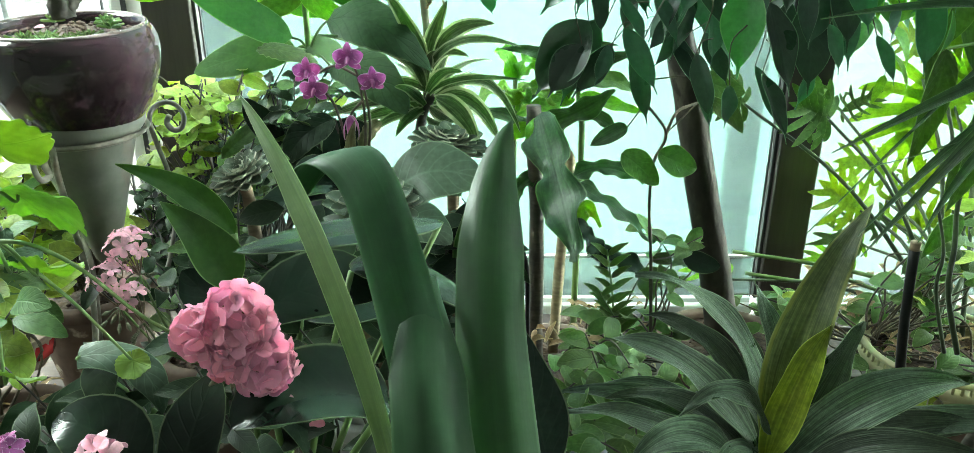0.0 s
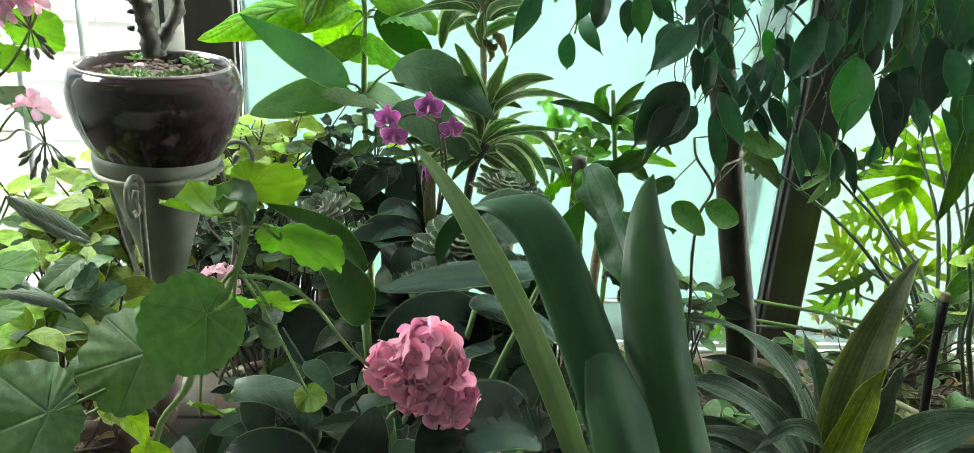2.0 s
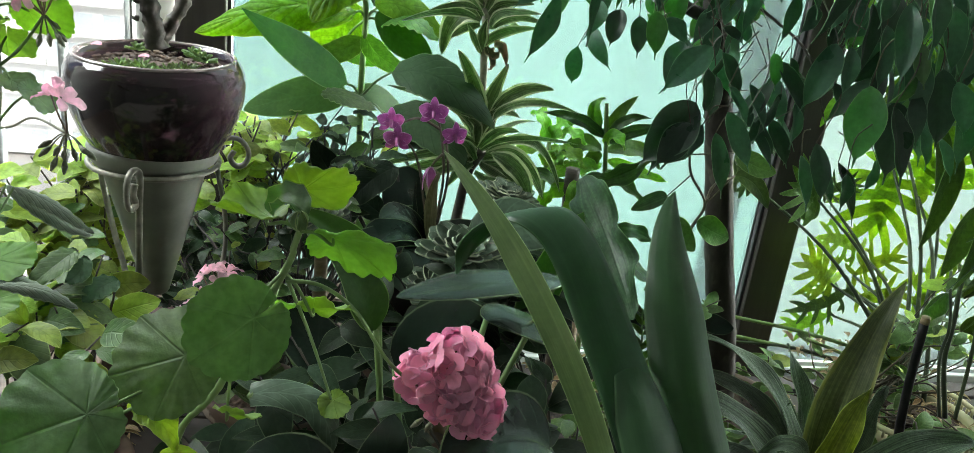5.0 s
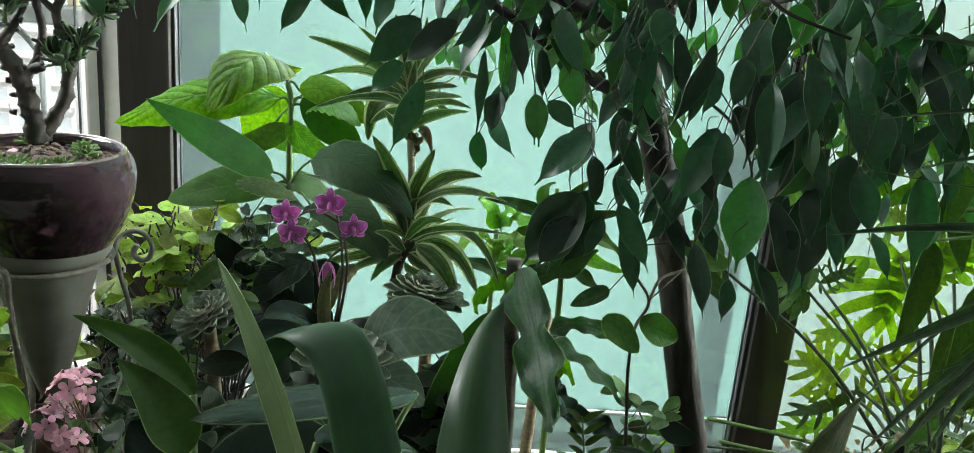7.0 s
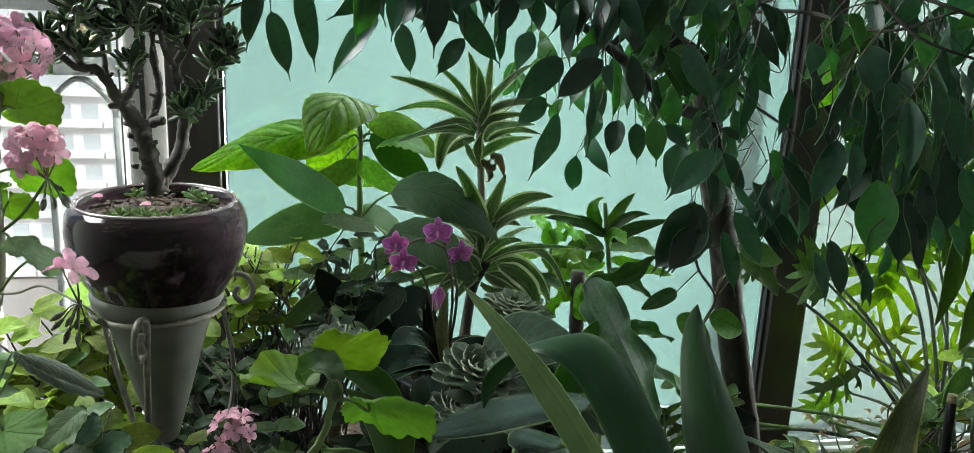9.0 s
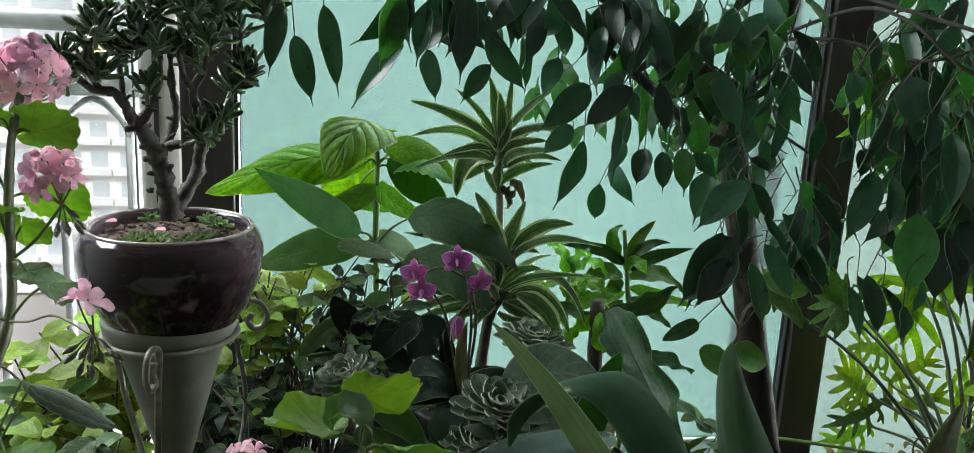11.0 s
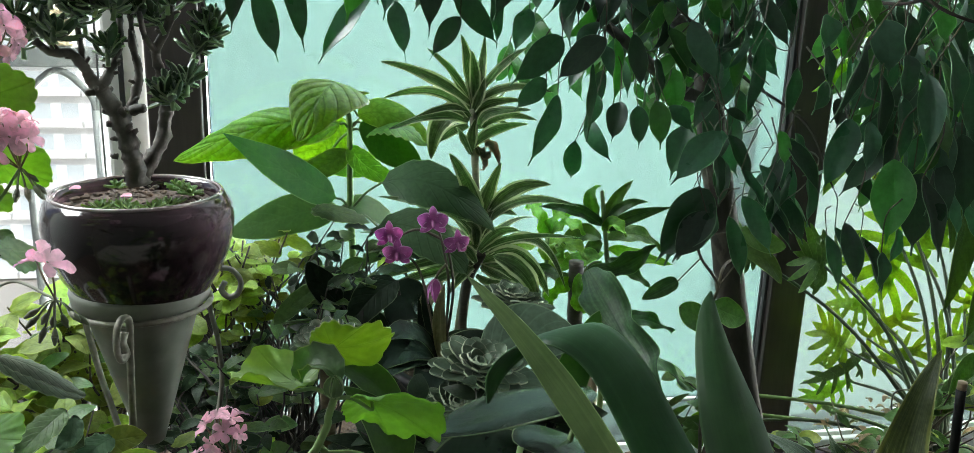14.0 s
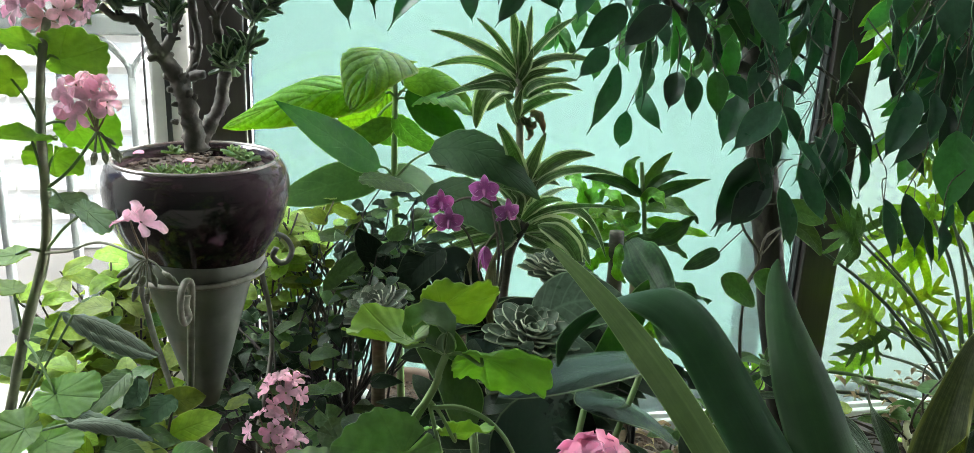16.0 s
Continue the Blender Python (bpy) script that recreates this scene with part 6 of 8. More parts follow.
    leaf(ob, (-0.393, 0.490, 1.079), (-0.375, 0.485, 1.080), (-0.358, 0.480, 1.060), 0.022, L_YELLOW, up=(0.3, -0.7, 0.6), kind="oval", fold=0.5, wave=0.003, waves=3, nu=14)
    foot = V((-0.193, 0.56, 1.085))
    part("flower_stalk", tube([V(-0.313, 0.485, 1.224), V(-0.290, 0.490, 1.219), V(-0.266, 0.500, 1.196), V(-0.238, 0.525, 1.142), foot], 0.0015, 0.0014, n=8, steps=6), M_STEM, ob, "long hairy flower stalk")
    flower_head(ob, (-0.299, 0.530, 1.013), 0.012, 4, F_PALE, spread=-0.2, seed=33, buds=0)
    flower_head(ob, (-0.349, 0.500, 1.049), 0.008, 4, F_MAGENTA, spread=-0.2, seed=34, buds=0)
    for at, r, n, top, seed in (((-0.18, 0.56, 1.101), 0.016, 8, (0, -0.8, 0.5), 21), ((-0.21, 0.545, 1.122), 0.0146, 12, (-0.35, -0.7, 0.6), 17), ((-0.185, 0.548, 1.129), 0.0227, 22, (0.2, -0.65, 0.7), 3), ((-0.168, 0.545, 1.096), 0.0194, 19, (0.3, -0.8, -0.1), 9), ((-0.191, 0.545, 1.102), 0.0140, 9, (-0.1, -0.9, 0.1), 27)):
        flower_head(ob, at, r, n, F_PINK, top=top, spread=0.35, stalk_from=foot, seed=seed, buds=4 if seed == 3 else 0)


front_geranium()


def tall_geranium():
    main = [V(-0.740, 0.830, 0.78), V(-0.688, 0.850, 1.011), V(-0.664, 0.860, 1.114), V(-0.643, 0.880, 1.194), V(-0.636, 0.880, 1.257), V(-0.634, 0.880, 1.318), V(-0.631, 0.890, 1.375), V(-0.631, 0.920, 1.413)]
    b = main[0]
    pot(b.x, b.y, 0.075, 0.2, M_TERRA, "terracotta pot of the tall geranium")
    ob = thing("geranium", b, "tall leggy geranium with pale pink flower clusters by the window", "geranium")
    part("stem", tube(main, 0.0052, 0.0038, n=10, steps=7, knots=0.16), M_WOODY, ob, "jointed woody green stem")
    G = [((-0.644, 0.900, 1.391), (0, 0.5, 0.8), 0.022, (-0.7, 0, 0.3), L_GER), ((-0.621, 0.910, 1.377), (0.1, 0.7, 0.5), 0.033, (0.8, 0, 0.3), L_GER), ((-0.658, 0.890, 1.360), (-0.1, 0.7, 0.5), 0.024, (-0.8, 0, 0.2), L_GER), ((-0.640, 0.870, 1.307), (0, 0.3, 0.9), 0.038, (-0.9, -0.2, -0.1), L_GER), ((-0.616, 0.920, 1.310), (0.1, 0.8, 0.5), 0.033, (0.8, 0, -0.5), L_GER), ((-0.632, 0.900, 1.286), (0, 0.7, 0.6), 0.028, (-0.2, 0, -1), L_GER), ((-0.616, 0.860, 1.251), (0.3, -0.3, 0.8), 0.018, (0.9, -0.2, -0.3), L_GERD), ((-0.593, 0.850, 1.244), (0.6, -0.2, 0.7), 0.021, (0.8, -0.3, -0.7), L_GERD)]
    G += [((-0.662, 0.860, 1.199), (0, -0.1, 1), 0.022, (-0.6, -0.4, 0), L_GER), ((-0.668, 0.860, 1.165), (0, 0.05, 1), 0.022, (-0.7, -0.3, 0), L_GER), ((-0.621, 0.800, 1.083), (0, -0.3, 0.95), 0.030, (0.8, -0.2, -0.1), L_GER), ((-0.644, 0.780, 1.060), (-0.2, -0.5, 0.8), 0.028, (-0.6, -0.2, -0.2), L_GER), ((-0.634, 0.800, 1.035), (0.1, -0.4, 1), 0.024, (0.7, -0.3, 0), L_GER)]
    for k, (c, f, r, to, mat) in enumerate(G):
        frond(c, f, r, to, mat, ob, cup=0.12, seed=k + 20, ecc=0.4, ruffle=0.10)
        i = min(range(len(main)), key=lambda q: abs(main[q].z - c[2] + 0.02))
        part("leaf_stalk", tube([main[i], (main[i] + V(c)) / 2 + V(0, 0, 0.005), V(c)], 0.0016, 0.0012, n=6, steps=4), M_STEM, ob)
    for k, (c, r, n, s) in enumerate((((-0.633, 0.950, 1.427), 0.032, 20, 0.3), ((-0.581, 0.842, 1.345), 0.020, 9, -0.1), ((-0.511, 0.676, 1.279), 0.008, 2, -0.6))):
        foot = V(c) + V(0.004, 0.006, -0.026)
        i = (6, 4, 3)[k]
        if k < 2:
            part("flower_stalk", tube([main[i], (main[i] + foot) / 2 + V(0, 0, -0.006), foot], 0.0018, 0.0015, n=7, steps=5), M_STEM, ob)
        flower_head(ob, c, r, n, F_PALE, top=(0.1, -0.5, 0.9), spread=s, stalk_from=foot, seed=k + 5, buds=9)
    part("flower_stalk", tube([main[3], V(-0.606, 0.830, 1.212), V(-0.560, 0.760, 1.242), V((-0.511, 0.676, 1.279)) + V(0.004, 0.006, -0.026)], 0.0013, 0.0011, n=7), M_WOODY, ob)
    for a, m, c, w in (((-0.624, 0.850, 1.144), (-0.581, 0.850, 1.115), (-0.539, 0.840, 1.098), 0.034), ((-0.630, 0.800, 1.071), (-0.591, 0.800, 1.058), (-0.553, 0.800, 1.037), 0.030), ((-0.605, 0.820, 1.153), (-0.572, 0.820, 1.139), (-0.532, 0.820, 1.109), 0.03), ((-0.599, 0.750, 1.079), (-0.561, 0.750, 1.077), (-0.528, 0.750, 1.058), 0.028)):
        leaf(ob, a, m, c, w * 0.62, L_FELT, up=(0.3, -0.45, 1), kind="oval", fold=0.1, curl=0.6, wave=0.0012, waves=7, nu=24, nv=8, label="folded grey felty leaf")
        part("leaf_stalk", tube([main[1], V(a)], 0.0015, 0.0012, n=6), M_STEM, ob)


tall_geranium()


def small_geranium():
    c = V(-0.421, 0.905, 1.010)
    pot(c.x + 0.03, c.y + 0.12, 0.062, 0.21, M_TERRA, "ridged terracotta pot under the cone stand")
    ob = thing("geranium", (c.x + 0.03, c.y + 0.1, 0.79), "small geranium with two loose pale pink flower clusters", "geranium")
    b = V(c.x + 0.03, c.y + 0.1, 0.79)
    for k, (p, n, r) in enumerate((((-0.420, 0.905, 1.017), 8, 0.024), ((-0.439, 0.880, 0.987), 6, 0.022), ((-0.415, 0.880, 0.966), 4, 0.014))):
        foot = V(p) + V(0.006, 0.0, -0.034)
        part("flower_stalk", tube([b, (b + foot) / 2 + V(0, -0.02, 0.0), foot], 0.0018, 0.0016, n=7), M_STEM, ob)
        flower_head(ob, p, r, n, F_SMALL, top=(0, -0.3, 1), spread=-0.2, stalk_from=foot, seed=k + 60, buds=6)
    rng = random.Random(5)
    for k in range(9):
        p = b + V(rng.uniform(-0.09, 0.08), rng.uniform(-0.08, 0.05), rng.uniform(0.04, 0.15))
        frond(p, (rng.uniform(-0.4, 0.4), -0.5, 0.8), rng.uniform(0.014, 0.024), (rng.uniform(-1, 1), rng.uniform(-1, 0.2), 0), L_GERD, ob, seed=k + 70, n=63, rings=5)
        part("leaf_stalk", tube([b, (b + p) / 2 + V(0, 0, 0.01), p], 0.0013, 0.001, n=5, steps=3), M_STEM, ob)


small_geranium()

# petals fallen on the leaves
for _p in ((-0.135, 0.530, 1.049), (-0.161, 0.545, 1.061), (-0.584, 1.010, 1.265), (-0.532, 1.010, 1.256)):
    _ob = part("fallen_petal", blade(_p, V(_p) + V(0.006, 0, 0.002), V(_p) + V(0.012, -0.002, 0.001), 0.0085, up=(0, -0.3, 1), kind="spoon", nu=6), P_PINK)
    tagged(_ob, "single fallen pink petal lying on a leaf or soil", "petal")


# ---- bushes of many small leaves ----
def bush(name, label, b, spots, n, meshes, size, twig=M_TWIG, pot_mat=M_TERRA, seed=1, droop=0.0, twig_r=0.0022, face=(0, -0.5, 0.8)):
    """A shrub: bent twigs from the foot to spots in its crown, leaves set round each twig's outer half. spots: centre and half-size."""
    ob = thing(name, b, label, "plant")
    rng = random.Random(seed)
    b = V(b)
    for c, h in spots:
        for _ in range(n):
            tip = V(c) + V(rng.uniform(-1, 1) * h[0], rng.uniform(-1, 1) * h[1], rng.uniform(-1, 1) * h[2])
            mid = b.lerp(tip, 0.55) + V(rng.uniform(-0.06, 0.06), rng.uniform(-0.04, 0.04), rng.uniform(-0.03, 0.06))
            part("twig", tube([b + V(rng.uniform(-0.02, 0.02), rng.uniform(-0.02, 0.02), 0), b.lerp(mid, 0.5) + V(rng.uniform(-0.03, 0.03), rng.uniform(-0.02, 0.02), 0), mid, mid.lerp(tip, 0.5) + V(rng.uniform(-0.012, 0.012), 0, rng.uniform(-0.01, 0.015)), tip], twig_r, twig_r * 0.45, n=5, steps=4), twig, ob)
            for k in range(rng.randint(3, 5)):
                p = mid.lerp(tip, rng.uniform(0.5, 1.05))
                a = rng.uniform(0, 6.28)
                d = V(math.cos(a), math.sin(a) * 0.8, rng.uniform(-0.5 - droop, 0.5 - droop))
                up = V(face) + V(rng.uniform(-0.5, 0.5), rng.uniform(-0.4, 0.4), rng.uniform(-0.3, 0.3))
                share("leaf", rng.choice(meshes), ob, aim(p, d, up, rng.uniform(*size)))
    return ob


K_YELLOW = leaf_kinds("leaf", 5, 0.042, 0.026, L_YELLOW, "oval", nu=8, fold=0.12, wave=0.0012, waves=5)
K_MID = leaf_kinds("leaf", 5, 0.045, 0.026, L_CLIV, "oval", nu=8, fold=0.12)
# K_SHADE and K_DARK: leaf sets with the shade painted into their colour
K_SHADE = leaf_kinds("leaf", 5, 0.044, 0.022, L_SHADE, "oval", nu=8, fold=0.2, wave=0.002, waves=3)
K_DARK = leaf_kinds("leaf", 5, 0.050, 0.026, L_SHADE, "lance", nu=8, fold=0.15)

pot(-0.66, 1.26, 0.10, 0.19, M_TERRA, "terracotta pot of the yellow green shrub")
bush("yellow_green_shrub", "shrub with small yellow green leaves behind the cone stand", (-0.66, 1.26, 0.78),
     [((-0.697, 1.220, 1.015), (0.06, 0.06, 0.05)), ((-0.644, 1.250, 0.924), (0.06, 0.05, 0.05)), ((-0.622, 1.250, 0.980), (0.08, 0.06, 0.06)), ((-0.689, 1.150, 0.950), (0.09, 0.06, 0.05)), ((-0.709, 1.150, 0.937), (0.08, 0.07, 0.06)), ((-0.684, 1.250, 1.037), (0.05, 0.05, 0.05)), ((-0.638, 1.200, 0.952), (0.08, 0.06, 0.05)), ((-0.714, 1.200, 1.003), (0.08, 0.06, 0.06))],
     7, K_YELLOW * 2 + K_MID[:2], (0.7, 1.4), seed=2, twig_r=0.0028)
pot(-0.40, 1.30, 0.09, 0.19, M_GREYPOT, "grey pot of a shrub by the window post")
bush("yellow_green_shrub", "shrub with yellow green leaves and dark twigs under the bright seedling", (-0.40, 1.30, 0.78),
     [((-0.473, 1.270, 1.108), (0.045, 0.04, 0.03)), ((-0.429, 1.260, 1.091), (0.05, 0.04, 0.03)), ((-0.423, 1.270, 1.098), (0.04, 0.05, 0.04)), ((-0.388, 1.300, 1.119), (0.06, 0.05, 0.03)), ((-0.460, 1.250, 1.050), (0.06, 0.05, 0.03))],
     8, K_YELLOW, (0.6, 1.05), seed=3, twig_r=0.0028)
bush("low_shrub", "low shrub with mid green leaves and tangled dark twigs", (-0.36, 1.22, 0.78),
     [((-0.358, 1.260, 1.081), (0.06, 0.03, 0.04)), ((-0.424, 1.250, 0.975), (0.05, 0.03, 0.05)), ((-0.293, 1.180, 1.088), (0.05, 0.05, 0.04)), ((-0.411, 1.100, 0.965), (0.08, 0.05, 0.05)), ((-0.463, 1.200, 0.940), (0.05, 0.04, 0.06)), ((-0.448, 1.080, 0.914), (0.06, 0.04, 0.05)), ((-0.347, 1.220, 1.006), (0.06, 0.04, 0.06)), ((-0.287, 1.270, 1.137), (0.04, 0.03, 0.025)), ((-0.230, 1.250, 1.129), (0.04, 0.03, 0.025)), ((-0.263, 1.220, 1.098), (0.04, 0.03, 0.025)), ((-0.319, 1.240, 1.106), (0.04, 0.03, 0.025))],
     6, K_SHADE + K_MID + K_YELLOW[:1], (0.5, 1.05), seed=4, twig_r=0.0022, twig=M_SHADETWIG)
bush("shade_plant", "shaded plant beside the cone stand, shade put into its leaf colour", (-0.40, 1.10, 0.72),
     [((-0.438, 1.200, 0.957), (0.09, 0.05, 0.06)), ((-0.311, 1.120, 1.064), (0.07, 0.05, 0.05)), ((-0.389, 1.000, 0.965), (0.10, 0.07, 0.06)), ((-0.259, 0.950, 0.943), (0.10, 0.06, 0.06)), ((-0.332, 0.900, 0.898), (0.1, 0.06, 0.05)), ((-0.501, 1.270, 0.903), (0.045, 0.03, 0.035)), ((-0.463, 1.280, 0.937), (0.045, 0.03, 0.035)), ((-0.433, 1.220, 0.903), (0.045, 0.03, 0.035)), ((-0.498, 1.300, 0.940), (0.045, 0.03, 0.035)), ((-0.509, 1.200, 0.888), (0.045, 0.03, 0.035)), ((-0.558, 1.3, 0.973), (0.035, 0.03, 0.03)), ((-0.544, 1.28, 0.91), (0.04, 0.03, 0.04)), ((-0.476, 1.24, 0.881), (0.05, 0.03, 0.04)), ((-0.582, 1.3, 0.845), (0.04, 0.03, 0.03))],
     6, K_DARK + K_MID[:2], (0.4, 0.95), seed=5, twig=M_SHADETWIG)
bush("shade_plant", "shaded plant behind the amaryllis, shade put into its leaf colour", (0.0, 0.98, 0.70),
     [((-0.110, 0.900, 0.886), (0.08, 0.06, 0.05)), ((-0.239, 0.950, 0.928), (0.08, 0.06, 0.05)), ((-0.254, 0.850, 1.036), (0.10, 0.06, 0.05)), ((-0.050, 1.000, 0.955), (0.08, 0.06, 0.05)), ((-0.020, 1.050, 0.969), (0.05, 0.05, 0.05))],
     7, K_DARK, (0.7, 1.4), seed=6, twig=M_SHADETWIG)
bush("low_shrub", "low mid green plant with heart shaped leaves at the window's foot", (0.22, 1.16, 0.70),
     [((0.166, 1.120, 0.781), (0.05, 0.05, 0.05)), ((0.259, 1.100, 0.760), (0.09, 0.06, 0.05)), ((0.126, 1.000, 0.783), (0.07, 0.05, 0.04)), ((0.287, 1.200, 0.879), (0.05, 0.05, 0.05)), ((0.188, 0.950, 0.776), (0.08, 0.05, 0.04))],
     7, K_MID, (0.6, 1.2), seed=7)
bush("low_shrub", "low green plant at the foot of the brown post", (0.62, 1.2, 0.70),
     [((0.479, 1.300, 0.748), (0.09, 0.05, 0.05)), ((0.722, 1.200, 0.698), (0.10, 0.06, 0.05)), ((0.610, 1.000, 0.741), (0.10, 0.06, 0.05)), ((0.716, 0.950, 0.729), (0.10, 0.06, 0.04)), ((0.597, 1.300, 0.748), (0.08, 0.06, 0.05)), ((0.746, 1.15, 0.895), (0.07, 0.05, 0.05)), ((0.769, 1.1, 0.915), (0.07, 0.05, 0.05)), ((0.704, 1.15, 0.861), (0.07, 0.05, 0.05)), ((0.827, 1.2, 0.937), (0.07, 0.05, 0.05))],
     5, K_MID + K_YELLOW[:1], (0.6, 1.2), seed=8)
_corner = bush("low_shrub", "leafy mid green plant filling the corner below the clear window", (-0.66, 0.92, 0.74),
     [((-0.652, 0.950, 1.002), (0.08, 0.06, 0.05)), ((-0.567, 0.980, 0.974), (0.06, 0.05, 0.05)), ((-0.660, 0.850, 1.000), (0.08, 0.06, 0.05)), ((-0.628, 0.900, 0.956), (0.09, 0.06, 0.05)), ((-0.604, 0.900, 0.967), (0.07, 0.05, 0.04))],
     4, K_MID + K_YELLOW, (0.8, 1.6), seed=12)
for _k, (_a, _m, _c, _w, _mat) in enumerate((((-0.588, 0.94, 1.036), (-0.606, 0.92, 1.025), (-0.634, 0.9, 0.999), 0.0354, L_CLIV), ((-0.639, 0.94, 0.975), (-0.61, 0.92, 0.983), (-0.583, 0.9, 0.98), 0.0192, L_FELT), ((-0.582, 0.94, 1.029), (-0.58, 0.92, 1.018), (-0.59, 0.9, 1.013), 0.0266, L_DEEP), ((-0.544, 0.94, 1.0), (-0.558, 0.92, 0.999), (-0.572, 0.9, 0.989), 0.0354, L_DEEP), ((-0.678, 0.94, 1.007), (-0.656, 0.92, 1.003), (-0.631, 0.9, 0.992), 0.0236, L_FELT), ((-0.642, 0.94, 1.032), (-0.647, 0.92, 1.034), (-0.657, 0.9, 1.026), 0.0251, L_YELLOW), ((-0.616, 0.94, 0.995), (-0.619, 0.92, 0.985), (-0.624, 0.9, 0.976), 0.0295, L_CLIV))):
    leaf(_corner, _a, _m, _c, _w, _mat, up=(0.2 * (_k % 3 - 1), -0.75, 0.65), kind="oval", fold=0.25, curl=0.15, wave=0.002, waves=5, nu=18, nv=6, seed=_k)
    part("leaf_stalk", tube([V(-0.64, 0.94, 0.80), V(-0.64, 0.94, 0.80).lerp(V(_a), 0.6) + V(0.012, 0, -0.01), V(_a)], 0.0024, 0.0014, n=6, steps=5), M_TWIG, _corner)
bush("low_shrub", "small leaved green plant between the pots in front", (0.12, 0.84, 0.70),
     [((0.111, 0.850, 0.802), (0.06, 0.05, 0.04)), ((0.173, 0.850, 0.774), (0.07, 0.05, 0.04)), ((0.087, 0.950, 0.816), (0.05, 0.04, 0.04)), ((0.289, 0.980, 0.755), (0.07, 0.05, 0.05))],
     7, K_MID, (0.6, 1.2), seed=13)
bush("shade_plant", "plant filling the front of the bench, shade put into its leaf colour", (-0.1, 0.55, 0.66),
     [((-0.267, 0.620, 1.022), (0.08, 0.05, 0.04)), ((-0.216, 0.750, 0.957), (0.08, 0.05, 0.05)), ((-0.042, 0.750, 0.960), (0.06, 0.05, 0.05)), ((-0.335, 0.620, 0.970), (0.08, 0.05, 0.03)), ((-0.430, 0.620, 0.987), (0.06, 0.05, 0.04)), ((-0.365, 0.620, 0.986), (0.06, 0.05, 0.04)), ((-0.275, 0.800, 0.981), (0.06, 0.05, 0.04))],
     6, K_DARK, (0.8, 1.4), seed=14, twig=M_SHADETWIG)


# ---- weeping fig ----
def fig_tree():
    b = V(0.395, 1.215, 0.66)
    pot(b.x, b.y, 0.105, 0.10, M_TERRA, "large terracotta pot of the fig tree", name="tree_pot")
    ob = thing("fig_tree", (b.x, b.y, 0.74), "weeping fig with a bare trunk and hanging pointed leaves", "tree")
    trunk = [V(0.392, 1.215, 0.69), V(0.366, 1.21, 0.82), V(0.320, 1.205, 1.00), V(0.283, 1.200, 1.158), V(0.215, 1.150, 1.354), V(0.194, 1.100, 1.427), V(0.201, 1.050, 1.502), V(0.196, 1.000, 1.574)]
    part("trunk", tube(trunk, 0.0265, 0.016, n=14, steps=8, knots=0.04), M_TRUNK, ob, "smooth brown trunk")
    limbs = [([trunk[4], V(0.142, 1.100, 1.376), V(0.060, 1.040, 1.428), V(-0.003, 1.000, 1.465), V(-0.078, 0.950, 1.512)], 0.010, 0.004), ([trunk[5], V(0.097, 1.020, 1.468), V(0.023, 0.970, 1.496), V(-0.074, 0.920, 1.544), V(-0.212, 0.870, 1.552), V(-0.375, 0.850, 1.548)], 0.012, 0.0035),
             ([trunk[6], V(0.218, 0.920, 1.504), V(0.234, 0.800, 1.488), V(0.267, 0.740, 1.509)], 0.0026, 0.0012), ([trunk[6], V(0.188, 0.850, 1.535), V(0.182, 0.750, 1.522), V(0.204, 0.700, 1.485), V(0.254, 0.680, 1.467)], 0.0024, 0.0012),
             ([trunk[5], V(0.244, 1.100, 1.387), V(0.307, 1.050, 1.336), V(0.325, 1.000, 1.262)], 0.003, 0.0012), ([trunk[7], V(0.238, 0.750, 1.520), V(0.278, 0.720, 1.505), V(0.329, 0.750, 1.518)], 0.0024, 0.0012)]
    path = []
    for line, r0, r1 in limbs:
        part("branch", tube(line, r0, r1, n=9, steps=7, knots=0.06), M_TRUNK, ob)
        path += spline(line, 10)
    rng = random.Random(11)

    def hang(base, tip, w, seed, mat=L_FIG):
        a, c = V(base), V(tip)
        side = V(rng.uniform(-0.8, 0.8), -1, rng.uniform(-0.1, 0.6))
        leaf(ob, a, (a + c) / 2 + V(0, -0.004, 0.003), c, w, mat, up=side, kind="fig", fold=rng.uniform(0.12, 0.55), curl=0.05, wave=0.0012, waves=2, nu=16, nv=6, seed=seed)
        near = min(path, key=lambda q: (q - a).length + 2.5 * max(0, a.z - q.z))
        if (near - a).length > 0.10:
            near = a + (near - a).normalized() * 0.035 + V(0, 0, 0.022)
        m = near.lerp(a, 0.5) + V(rng.uniform(-0.008, 0.008), 0, 0.010)
        part("twig", tube([near, m, a], 0.0008, 0.0006, n=5, steps=4), M_TWIG, ob)

    H = [((-0.378, 0.860, 1.510), (-0.392, 0.860, 1.442), 46), ((-0.367, 0.850, 1.482), (-0.350, 0.850, 1.417), 46), ((-0.341, 0.860, 1.511), (-0.326, 0.860, 1.426), 44), ((-0.266, 0.870, 1.479), (-0.315, 0.870, 1.415), 52), ((-0.273, 0.860, 1.526), (-0.288, 0.860, 1.452), 75), ((-0.242, 0.880, 1.516), (-0.252, 0.880, 1.457), 44), ((-0.243, 0.880, 1.475), (-0.231, 0.880, 1.420), 42), ((-0.210, 0.850, 1.534), (-0.212, 0.850, 1.443), 62)]
